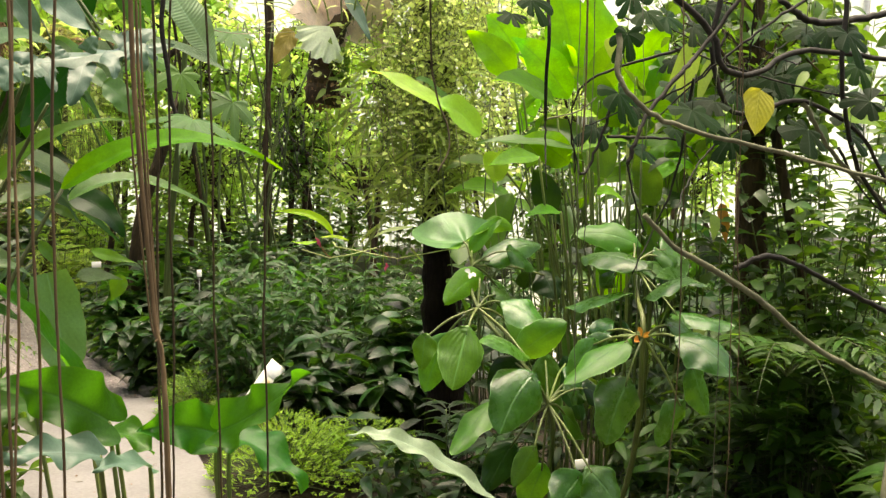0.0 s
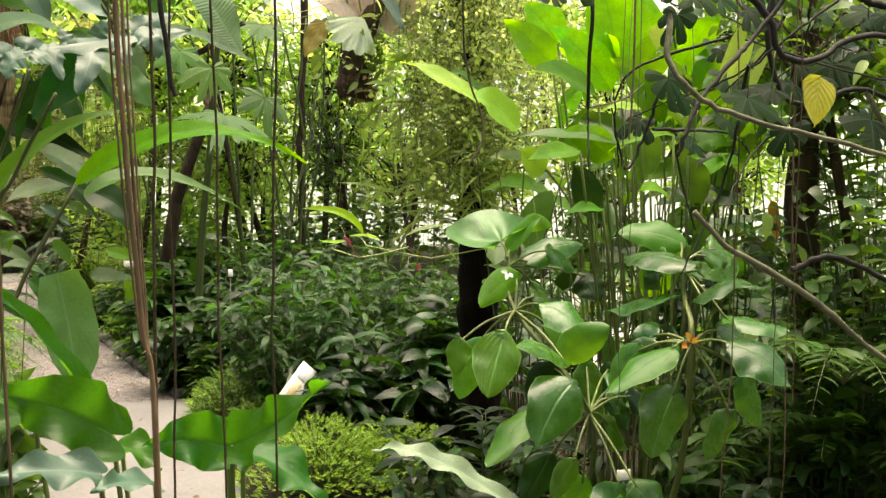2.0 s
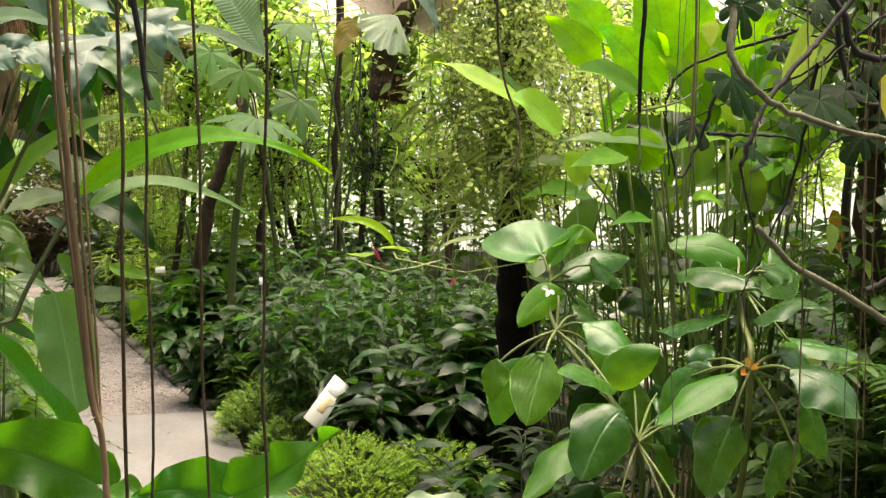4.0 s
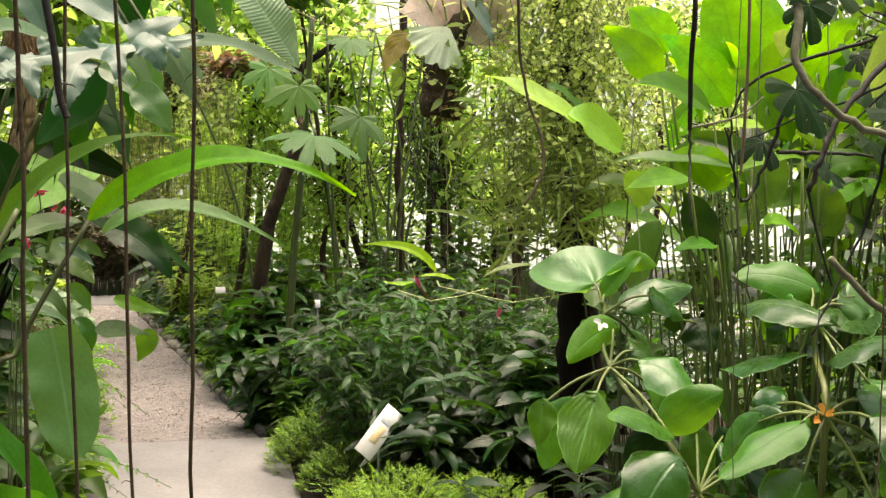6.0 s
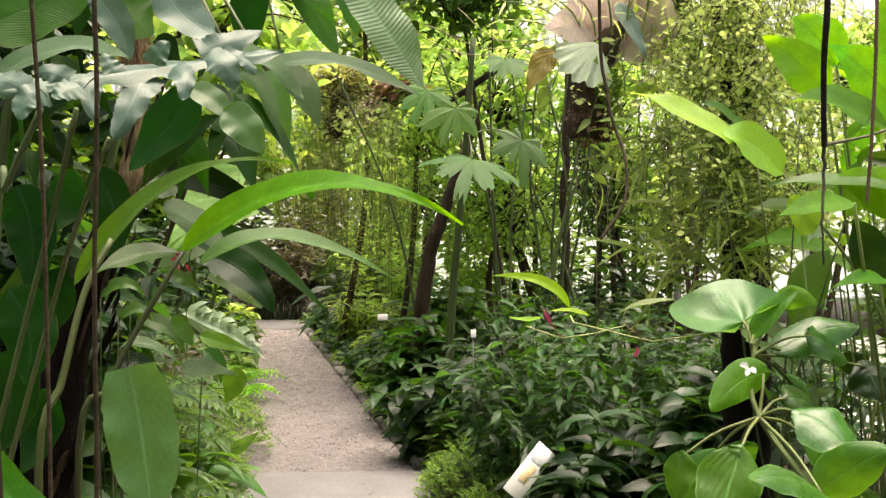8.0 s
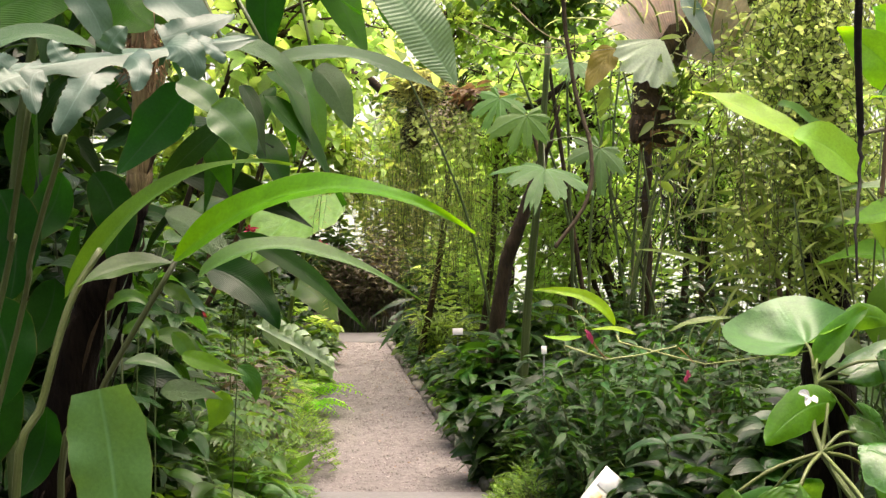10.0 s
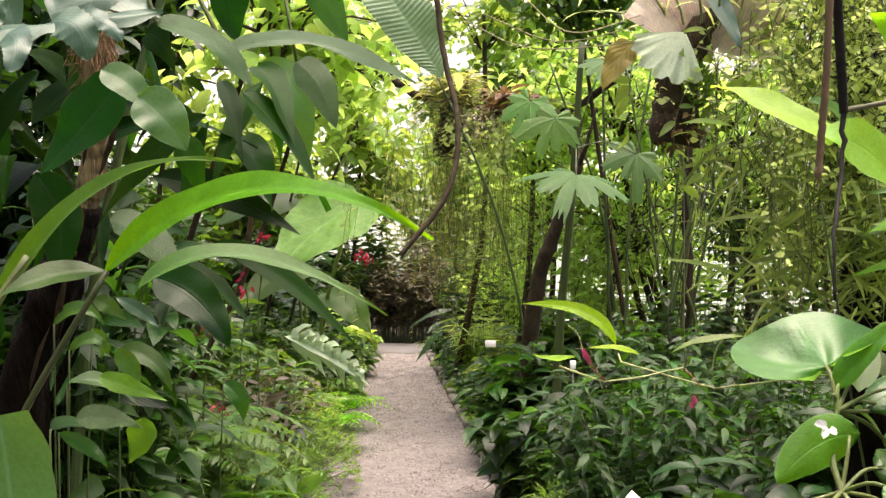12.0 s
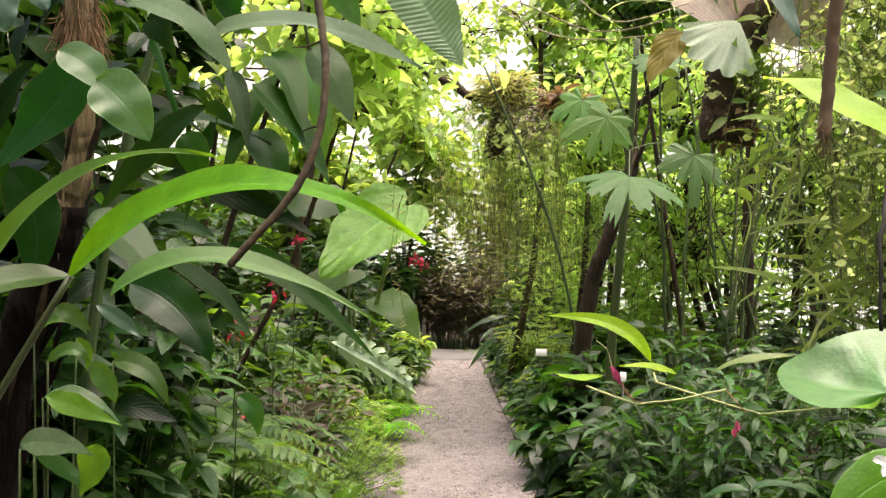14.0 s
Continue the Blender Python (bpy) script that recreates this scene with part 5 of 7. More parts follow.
paddle((-0.321, 2.500, 1.740), (-0.178, 2.530, 1.761), (0.008, 2.560, 1.689), 0.085, (0.0, -0.5, 0.9), PALELEAF, "lance")
paddle((-0.376, 2.280, 1.761), (-0.295, 2.300, 1.735), (-0.231, 2.310, 1.660), 0.062, (0.2, -0.6, 0.8), PALELEAF)
paddle((-0.337, 3.200, 1.805), (-0.285, 3.200, 1.746), (-0.245, 3.200, 1.646), 0.085, (0.3, -0.9, 0.3))
paddle((-0.476, 3.400, 1.793), (-0.382, 3.400, 1.761), (-0.352, 3.400, 1.565), 0.09, (0.4, -0.8, 0.3), GINGER)
paddle((-0.704, 1.900, 1.674), (-0.589, 1.900, 1.725), (-0.499, 1.950, 1.711), 0.075, (0.1, -0.5, 0.8), PALELEAF)
paddle((-0.596, 2.100, 1.845), (-0.549, 2.100, 1.787), (-0.528, 2.100, 1.720), 0.06, (0.3, -0.9, 0.3), SILVER)
paddle((-0.499, 2.300, 1.888), (-0.458, 2.300, 1.825), (-0.372, 2.300, 1.770), 0.10, (0.2, -0.7, 0.6), SILVER)
paddle((-0.634, 2.500, 1.944), (-0.613, 2.500, 1.865), (-0.556, 2.500, 1.815), 0.14, (0.3, -0.9, 0.2), CLEARLEAF)
paddle((-0.887, 2.400, 1.818), (-0.764, 2.400, 1.862), (-0.642, 2.400, 1.916), 0.16, (0.1, -0.9, 0.3), CLEARLEAF, pleats=18)
paddle((-0.372, 2.170, 1.637), (-0.334, 2.170, 1.605), (-0.298, 2.170, 1.555), 0.078, (0.3, -0.9, 0.4), RIMLEAF)
paddle((-0.438, 2.200, 1.680), (-0.393, 2.190, 1.657), (-0.356, 2.170, 1.617), 0.052, (0.3, -0.9, 0.4), RIMLEAF)
paddle((-0.436, 2.300, 1.683), (-0.498, 2.300, 1.609), (-0.569, 2.280, 1.524), 0.105, (-0.2, -0.9, 0.3), INKLEAF)
paddle((-0.306, 3.000, 2.059), (-0.252, 3.000, 1.950), (-0.184, 3.000, 1.813), 0.10, (0.4, -0.9, 0.2), CLEARLEAF)
paddle((-0.363, 2.800, 1.997), (-0.390, 2.800, 1.895), (-0.378, 2.800, 1.799), 0.09, (0.1, -0.9, 0.2), INKLEAF)
# small hanging leaves, painted dark for the shade between the paddles
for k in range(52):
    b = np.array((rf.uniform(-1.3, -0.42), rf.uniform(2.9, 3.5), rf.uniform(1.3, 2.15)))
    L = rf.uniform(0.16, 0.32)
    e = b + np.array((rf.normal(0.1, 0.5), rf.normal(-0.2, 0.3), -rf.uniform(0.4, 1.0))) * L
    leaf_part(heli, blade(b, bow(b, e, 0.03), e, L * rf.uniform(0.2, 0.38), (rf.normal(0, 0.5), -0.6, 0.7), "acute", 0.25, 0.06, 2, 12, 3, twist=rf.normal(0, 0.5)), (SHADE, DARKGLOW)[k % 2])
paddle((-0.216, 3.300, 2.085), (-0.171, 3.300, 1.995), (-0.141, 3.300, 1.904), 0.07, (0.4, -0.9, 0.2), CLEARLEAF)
# big leaves added as dark fill where the canes stand in shade
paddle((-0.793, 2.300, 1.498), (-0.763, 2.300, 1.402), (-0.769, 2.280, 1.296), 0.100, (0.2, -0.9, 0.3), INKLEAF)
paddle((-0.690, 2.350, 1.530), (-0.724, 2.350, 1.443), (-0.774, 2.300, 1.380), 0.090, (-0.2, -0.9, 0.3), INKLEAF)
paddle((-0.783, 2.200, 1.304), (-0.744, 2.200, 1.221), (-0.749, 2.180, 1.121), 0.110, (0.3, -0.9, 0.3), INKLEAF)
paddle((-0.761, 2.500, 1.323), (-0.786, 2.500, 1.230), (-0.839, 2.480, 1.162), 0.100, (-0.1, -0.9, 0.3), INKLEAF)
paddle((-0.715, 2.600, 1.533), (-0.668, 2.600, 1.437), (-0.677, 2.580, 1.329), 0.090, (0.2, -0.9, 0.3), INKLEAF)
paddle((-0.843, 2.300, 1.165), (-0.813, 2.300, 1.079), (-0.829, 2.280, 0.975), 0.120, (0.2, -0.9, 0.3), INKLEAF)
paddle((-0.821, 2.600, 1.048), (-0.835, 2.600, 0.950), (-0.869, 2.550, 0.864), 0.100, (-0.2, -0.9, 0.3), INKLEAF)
for b, t2 in (((-1.05, 3.1, -0.03), (-0.85, 3.0, 2.5)), ((-1.1, 2.9, -0.03), (-1.05, 2.6, 2.4)), ((-0.98, 3.3, -0.03), (-0.55, 3.5, 2.6))):
    part("stalk", tube([b, (np.array(b) + np.array(t2)) / 2 + np.array((-0.12, 0, 0.1)), t2], 0.018, 0.010, 8, 12), STEM, heli)
for b, t2 in (((-0.55, 3.5, 2.6), (-0.170, 2.900, 2.027)), ((-0.85, 3.0, 2.5), (-0.376, 2.280, 1.761)), ((-0.85, 3.0, 2.5), (-0.321, 2.500, 1.740)), ((-1.05, 2.6, 2.4), (-0.596, 2.100, 1.845)), ((-1.05, 2.6, 2.4), (-0.499, 2.300, 1.888)), ((-0.55, 3.5, 2.6), (-0.337, 3.200, 1.805))):
    part("leaf_stalk", tube([b, (np.array(b) + np.array(t2)) / 2 + np.array((0, 0, 0.05)), t2], 0.006, 0.004, 6, 8), STEM, heli)
# rear leaves in SHADE, darkened by colour
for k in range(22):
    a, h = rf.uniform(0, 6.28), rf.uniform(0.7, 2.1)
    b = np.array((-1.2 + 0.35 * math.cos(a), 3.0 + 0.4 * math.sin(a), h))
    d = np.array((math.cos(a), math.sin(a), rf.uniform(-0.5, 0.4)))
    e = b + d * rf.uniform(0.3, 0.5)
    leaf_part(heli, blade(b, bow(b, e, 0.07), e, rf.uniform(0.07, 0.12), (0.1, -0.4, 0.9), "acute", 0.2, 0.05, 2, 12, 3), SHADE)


# ---- beds on the far side: sign, labels, shrubs ----
def plate(centre, right, up, w, h, thick=0.004):
    """A thin stiff card that faces along right x up."""
    c, r, u = np.array(centre), nrm(right), np.array(up, float)
    u = nrm(u - r * (u @ r))
    n = np.cross(r, u)
    V, F, U = box(-w / 2, -h / 2, -thick, w / 2, h / 2, 0.0, 0.001)
    return c + V @ np.stack([r, u, n]), F, U


def stake(parent, top, foot, r=0.004):
    part("stake", tube([foot, top], r, r, 6, 4), METAL, parent)


sign = thing("bed_sign", "narrow white sign plate tilted on a steel stake", "sign", (0.50, 4.62, -0.03))
lo, hi = np.array((0.417, 4.600, 0.259)), np.array((0.600, 4.720, 0.413))
sr = np.array((0.70, -0.12, -0.62))
part("board", plate((lo + hi) / 2, sr, hi - lo, 0.085, 0.255), CARD, sign)
n_ = np.cross(nrm(sr), nrm(hi - lo))
part("print", plate((lo + hi) / 2 + (hi - lo) * 0.30 + n_ * 0.003, sr, hi - lo, 0.066, 0.072, 0.002), BLUEGREY, sign, "grey-blue printed patch")
part("print", plate((lo + hi) / 2 - (hi - lo) * 0.06 + n_ * 0.003, sr, hi - lo, 0.034, 0.085, 0.002), OCHRE, sign, "ochre printed patch")
stake(sign, (lo + hi) / 2 - n_ * 0.004, (0.50, 4.64, -0.05), 0.006)
for c, w, h in (((-0.07, 7.79, 0.60), 0.065, 0.042), ((0.38, 5.91, 0.73), 0.026, 0.04), ((1.247, 2.750, 0.384), 0.05, 0.035)):
    c = np.array(c)
    tagk = thing("plant_label", "small white plant label on a thin stake", "label", (c[0], c[1] + 0.02, -0.03), "plant labels")
    part("card", plate(c, (1, 0.05, 0), (0, 0.25, 1), w, h), CARD, tagk)
    stake(tagk, c + (0, 0.006, 0), (c[0], c[1] + 0.03, -0.05), 0.003)

B = "bed shrubs"
shrub("broadleaf_shrub", "dark glossy broad-leaved shrub beside the sign", "shrub", (0.86, 4.72, -0.03), 0.42, 0.62, 34, 7, "broad", 0.17, DEEP, 51, group=B, droop=0.1)
shrub("broadleaf_shrub", "dark glossy broad-leaved shrub beside the sign", "shrub", (1.35, 4.9, -0.03), 0.42, 0.72, 30, 7, "broad", 0.17, DEEP, 52, group=B, droop=0.1)
shrub("small_leaf_shrub", "dense dark green small-leaved shrub", "shrub", (0.62, 5.25, -0.03), 0.5, 0.95, 60, 11, "lance", 0.105, BEDLEAF, 53, group=B, droop=0.35)
shrub("small_leaf_shrub", "dense dark green small-leaved shrub", "shrub", (1.25, 5.5, -0.03), 0.55, 1.05, 60, 11, "lance", 0.105, BEDLEAF, 54, group=B, droop=0.35)
shrub("small_leaf_shrub", "dense dark green small-leaved shrub", "shrub", (0.75, 6.1, -0.03), 0.5, 1.0, 50, 11, "lance", 0.105, BEDLEAF, 55, group=B, droop=0.35)
shrub("small_leaf_shrub", "dense mid green small-leaved shrub", "shrub", (1.9, 5.3, -0.03), 0.55, 1.05, 50, 11, "lance", 0.105, BEDLEAF, 56, group=B, droop=0.35)
shrub("broadleaf_shrub", "dark broad-leaved plant at the path edge", "shrub", (0.25, 6.35, -0.03), 0.36, 0.6, 26, 6, "broad", 0.17, DEEP, 57, group=B, droop=0.1)
shrub("broadleaf_shrub", "dark broad-leaved plant at the path edge", "shrub", (0.15, 7.25, -0.03), 0.36, 0.7, 26, 6, "broad", 0.18, BEDLEAF, 58, group=B, droop=0.1)
shrub("broadleaf_shrub", "dark broad-leaved plant at the path edge", "shrub", (0.45, 7.9, -0.03), 0.5, 0.9, 30, 7, "broad", 0.18, DEEP, 59, group=B, droop=0.1)
shrub("path_edge_plant", "low green plant spilling over the path edge", "shrub", (-0.05, 8.4, -0.03), 0.24, 0.38, 26, 8, "ovate", 0.08, BEDLEAF, 60, group=B)
shrub("path_edge_plant", "low green plant spilling over the path edge", "shrub", (-0.10, 9.1, -0.03), 0.24, 0.45, 26, 8, "lance", 0.11, FRESH, 61, group=B)
shrub("path_edge_plant", "tall grassy green plant at the path edge", "shrub", (-0.22, 10.0, -0.03), 0.30, 0.75, 40, 10, "needle", 0.16, FRESH, 62, group=B)
shrub("path_edge_plant", "tall dark plant at the path edge", "shrub", (-0.32, 11.2, -0.03), 0.36, 0.9, 36, 9, "lance", 0.16, DEEP, 63, group=B)
shrub("low_plant", "low yellow-green plant at the path edge", "shrub", (0.22, 5.6, -0.03), 0.16, 0.2, 24, 6, "chip", 0.045, FRESH, 64, group=B)

EDGE = "path edge plants"
re_ = np.random.default_rng(66)
for k in range(22):
    yy = 5.7 + k * 0.30
    shrub("edge_plant", "low leafy plant spilling over the path edge", "shrub", (path_right(yy) + re_.uniform(0.10, 0.22), yy, -0.03), re_.uniform(0.11, 0.20), re_.uniform(0.18, 0.42), 16, 6,
          ("ovate", "lance", "broad", "chip")[k % 4], (0.07, 0.11, 0.12, 0.05)[k % 4], (BEDLEAF, MID, DEEP, MOSS, BEDLEAF)[k % 5], 700 + k, group=EDGE)
for k in range(16):
    yy = 6.3 + k * 0.38
    shrub("edge_plant", "low leafy plant spilling over the path edge", "shrub", (path_left(yy) - re_.uniform(0.08, 0.20), yy, -0.03), re_.uniform(0.12, 0.22), re_.uniform(0.2, 0.42), 16, 6,
          ("lance", "ovate", "chip", "broad")[k % 4], (0.11, 0.07, 0.05, 0.13)[k % 4], (FRESH, MID, MOSS, DEEP, MID)[k % 5], 740 + k, group=EDGE)

CUSHION = "fern cushions"


def cushion(base, radius, height, n, leaf, mat, seed, label):
    """A dense mound of tiny feathery shoots."""
    r = np.random.default_rng(seed)
    ob = thing("fern_cushion", label, "fern", base, CUSHION)
    a, q = r.uniform(0, 6.28, n), np.sqrt(r.uniform(0, 1, n))
    z = np.sqrt(np.clip(1 - q**2, 0, 1)) * height * r.uniform(0.5, 1.05, n) + 0.02
    P = np.asarray(base) + np.stack([q * np.cos(a) * radius, q * np.sin(a) * radius, z], -1)
    d = np.stack([np.cos(a) * (0.4 + q), np.sin(a) * (0.4 + q), r.uniform(0.1, 1.2, n)], -1) + r.normal(0, 0.3, (n, 3))
    pos, along, size = [], [], []
    dn = nrm(d)
    s = nrm(np.cross(dn, np.array([0, 0, 1.0]) + r.normal(0, 0.4, (n, 3))))
    for k in range(5):
        for sg in (-1, 1):
            pos.append(P + dn * leaf * (0.3 + 0.42 * k)), along.append(dn * 0.7 + sg * s), size.append(np.full(n, leaf * (1 - 0.14 * k)))
    tagged(part("foliage", crowd(SMALL["chip"], np.concatenate(pos), np.concatenate(along), np.array([0, 0, 1.0]) + r.normal(0, 0.4, (n * 10, 3)), np.concatenate(size)), mat, ob), kind="stuff")
    rg = [tube([np.asarray(base), (np.asarray(base) + p) / 2 + (0, 0, 0.03), p + dd * leaf * 2], 0.0018, 0.001, 4, 5) for p, dd in zip(P[::3], dn[::3])]
    tagged(part("twigwork", join(rg), STEM, ob), kind="stuff")
    return ob


cushion((0.33, 5.40, -0.03), 0.24, 0.30, 420, 0.022, MOSS, 71, "mossy yellow-green fern cushion beside the path")
cushion((0.42, 4.95, -0.03), 0.22, 0.22, 380, 0.022, MOSS, 72, "mossy yellow-green fern cushion beside the path")
cushion((0.50, 4.12, -0.03), 0.34, 0.30, 900, 0.020, MOSSLIT, 73, "bright lime feathery fern cushion")
cushion((0.85, 4.15, -0.03), 0.30, 0.26, 600, 0.020, MOSSLIT, 74, "bright lime feathery fern cushion")

for x, y, r, h, n, sd in ((-1.16, 5.05, 0.24, 0.50, 620, 75), (-1.13, 5.75, 0.22, 0.46, 560, 76), (-1.12, 6.45, 0.22, 0.42, 520, 77), (-1.16, 7.05, 0.20, 0.36, 440, 78)):
    cushion((x, y, -0.03), r, h, n, 0.024, MOSS if sd % 2 else FRESH, sd, "dense yellow-green small-leaved fern mound beside the path")

# the twining vine with a lime leaf and pink buds
vine = thing("budding_vine", "thin twining vine with lime leaves and pink buds", "vine", (0.78, 2.75, 1.0))
BUDSTALK = plain_mat("reddish_twine", (0.16, 0.05, 0.03), (0.34, 0.15, 0.08), 60, 0.7, 0.2, 200)
TWINE = leaf_mat("pale_twining_stem", (0.40, 0.44, 0.17), (0.4, 0.5, 0.12), through_light=0.1, spread=0.1)
VINELEAF = leaf_mat("young_yellow_green_leaf", (0.20, 0.40, 0.008), (0.62, 0.98, 0.012), 14, 1.4, rough=0.42, through_light=0.5, spread=0.08, pale=0.25, ribs=0.15, relief=0.2, spec=0.3)


def zigzag(points, r):
    """A thin stem of nearly straight lengths with tight bends."""
    p = [np.array(q, float) for q in points]
    line = [p[0]]
    for a, b, c in zip(p, p[1:], p[2:]):
        line += [b + (a - b) * 0.08, b + (c - b) * 0.08]
    return tube([*line, p[-1]], r, r * 0.75, 6, 40, 0.08, 3, 0.0003)


part("stem", zigzag(((0.267, 2.780, 1.152), (0.355, 2.776, 1.122), (0.434, 2.772, 1.134), (0.509, 2.769, 1.153)), 0.0021), TWINE, vine)
part("stem", zigzag(((0.388, 2.860, 1.167), (0.394, 2.840, 1.152), (0.559, 2.700, 1.123), (0.765, 2.580, 1.171)), 0.0022), TWINE, vine)
for pts, r in ((((0.357, 2.776, 1.121), (0.339, 2.775, 1.145), (0.319, 2.780, 1.180)), 0.0011), (((0.365, 2.776, 1.124), (0.341, 2.774, 1.137), (0.329, 2.776, 1.157)), 0.0009), (((0.534, 2.700, 1.126), (0.521, 2.700, 1.141), (0.511, 2.769, 1.150)), 0.0009)):
    part("bud_stalk", tube(pts, r, r * 0.8, 5, 14, 0.1, 2), BUDSTALK, vine, "twisted reddish bud stalk")
part("thread", tube(((0.313, 2.780, 1.186), (0.304, 2.790, 1.215), (0.285, 2.800, 1.231)), 0.0007, 0.0005, 4, 8), TWINE, vine)
for b, m, t2, w, mt, up in (
        ((0.382, 2.840, 1.189), (0.320, 2.850, 1.252), (0.192, 2.850, 1.269), 0.030, VINELEAF, (-0.1, -0.8, 0.6)), ((0.614, 2.710, 1.221), (0.530, 2.700, 1.212), (0.477, 2.700, 1.189), 0.020, FRESH, (0, -0.45, 0.9)),
        ((0.425, 2.800, 1.174), (0.378, 2.790, 1.187), (0.325, 2.780, 1.188), 0.020, VINELEAF, (0, -0.5, 0.9)), ((0.297, 2.700, 1.182), (0.253, 2.700, 1.177), (0.216, 2.700, 1.185), 0.017, VINELEAF, (0, -0.5, 0.9))):
    leaf_part(vine, blade(b, through_pts(b, m, t2), t2, w, up, "lance", 0.25, 0.05, 2, 20, 4), mt)
rv = np.random.default_rng(6)
for c, d, n in (((0.321, 2.777, 1.170), (-0.010, 0, 0.024), 9), ((0.517, 2.690, 1.092), (0.004, 0, 0.018), 6)):
    c = np.array(c)
    for k in range(n):
        s = c + np.array(d) * rv.uniform(-0.6, 0.3)
        e = s + np.array(d) * rv.uniform(0.5, 1.1) + rv.normal(0, 0.003, 3)
        part("bud", blade(s, bow(s, e, 0.001, rv.normal(0, 0.003, 3)), e, 0.0065, FRONT, "lance", 0.5, 0, 1, 6, 2), PINK, vine, "pink flower bud")

# ---- palmate tree and leaning trunk in the middle distance ----
HAND = leaf_mat("hand_leaf", (0.050, 0.130, 0.024), (0.26, 0.52, 0.04), 6, 1.0, pale=0.3, rough=0.55, through_light=0.3, relief=0.3, ribs=0.3, spread=0.25, spec=0.3)
palmate = thing("palmate_tree", "slim tree with deeply lobed hand-shaped leaves", "tree", (0.30, 7.0, -0.03))
part("trunk", tube([(0.30, 7.0, -0.03), (0.34, 7.0, 0.8), (0.40, 6.9, 1.5), (0.45, 6.8, 2.3)], 0.028, 0.016, 8, 20, 0.06, 1), STEM, palmate)


def hand_leaf(parent, centre, size, face, spin, mat, stalk_from, lobes=7):
    """A hand-shaped leaf: one web with deep, uneven lobes that droop at their tips."""
    r = np.random.default_rng(int(abs(spin) * 1000 + size * 100))
    c, n = np.array(centre), nrm(np.array(face, float))
    s = nrm(np.cross(n, (0.2, 0.1, 1.0)))
    u = np.cross(s, n)
    span = 2.55
    m = lobes * 10 + 1
    q = np.linspace(0, lobes, m)
    k = np.clip(q.astype(int), 0, lobes - 1)
    long_ = (1 - 0.35 * np.abs(np.linspace(-1, 1, lobes)) ** 2) * r.uniform(0.65, 1.15, lobes)
    f = np.abs((q - k) * 2 - 1)
    blunt = 4.5 if size < 0.15 else 2.4
    reach = 0.40 + (long_[k] - 0.40) * np.clip(1 - f**blunt, 0, 1) ** 0.8
    if size > 0.15:
        reach = reach * (1 + 0.22 * np.sin(f * 11 + k * 2.0 + spin) * (1 - f) * np.clip(f * 4, 0, 1))
    reach = np.where((q == 0) | (q == lobes), 0.30, reach)
    th = spin + (q / lobes - 0.5) * 2 * span + 0.16 * np.sin(q * 1.9 + spin * 3)
    rr = np.linspace(0.03, 1, 8)[:, None]
    rad = size * rr * reach[None]
    down = -(rad / size) ** 2 * 0.26 * size * r.uniform(0.6, 1.4) + 0.02 * size * np.sin(q * 2.1 + spin)[None] * rr
    ridge = 0.05 * size * (1 - f)[None] * rr
    V = c + s * (rad * np.sin(th))[..., None] + u * (rad * np.cos(th))[..., None] + n * (ridge + down * 0.4)[..., None] + np.array((0, 0, 1.0)) * (down * 0.8)[..., None]
    i, j = np.meshgrid(np.arange(7), np.arange(m - 1), indexing="ij")
    e = (i * m + j).ravel()
    U = np.stack([np.broadcast_to(0.5 + ((q - k) - 0.5)[None] * rr, V.shape[:2]), np.broadcast_to(rr, V.shape[:2])], -1)
    lf = part("leaf", (V.reshape(-1, 3), np.stack([e, e + 1, e + m + 1, e + m], -1), U.reshape(-1, 2)), mat, parent)
    part("leaf_stalk", tube([stalk_from, (np.array(stalk_from) + c) / 2 + (0, 0, 0.05), c], 0.004 if size > 0.15 else 0.0016, 0.003 if size > 0.15 else 0.001, 5, 7), STEM, lf)
    return lf


for c, sz, f_, sp in (((0.405, 6.300, 1.600), 0.30, (0.15, -0.35, 0.93), 3.0), ((0.300, 6.000, 1.850), 0.20, (0.3, -0.8, 0.35), 3.4), ((0.500, 5.500, 2.050), 0.19, (0.0, -0.5, 0.85), 3.3),
                      ((0.740, 6.900, 1.720), 0.22, (0.1, -0.8, 0.5), 2.7), ((0.180, 6.600, 1.980), 0.18, (-0.2, -0.8, 0.5), 2.9)):
    hand_leaf(palmate, c, sz, f_, sp, HAND, (0.42, 6.85, 1.75), 7)
lean_trunk = thing("leaning_tree", "dark leaning tree trunk with rough bark", "tree", (0.16, 7.5, -0.03))
part("trunk", tube([(0.12, 7.5, -0.03), (0.16, 7.5, 0.5), (0.22, 7.48, 1.0), (0.30, 7.46, 1.25), (0.41, 7.45, 1.56), (0.46, 7.46, 1.7)], 0.055, 0.030, 12, 50, 0.05, 8, 0.002), BARK, lean_trunk)
for q in ((0.55, 7.4, 2.0), (0.33, 7.5, 2.0), (0.47, 7.6, 2.1)):
    part("limb", tube([(0.45, 7.46, 1.66), (0.25 + q[0] * 0.45, q[1], 1.8), q], 0.018, 0.006, 7, 12, 0.1, 4, 0.003), BARK, lean_trunk)
crown_rng = np.random.default_rng(91)
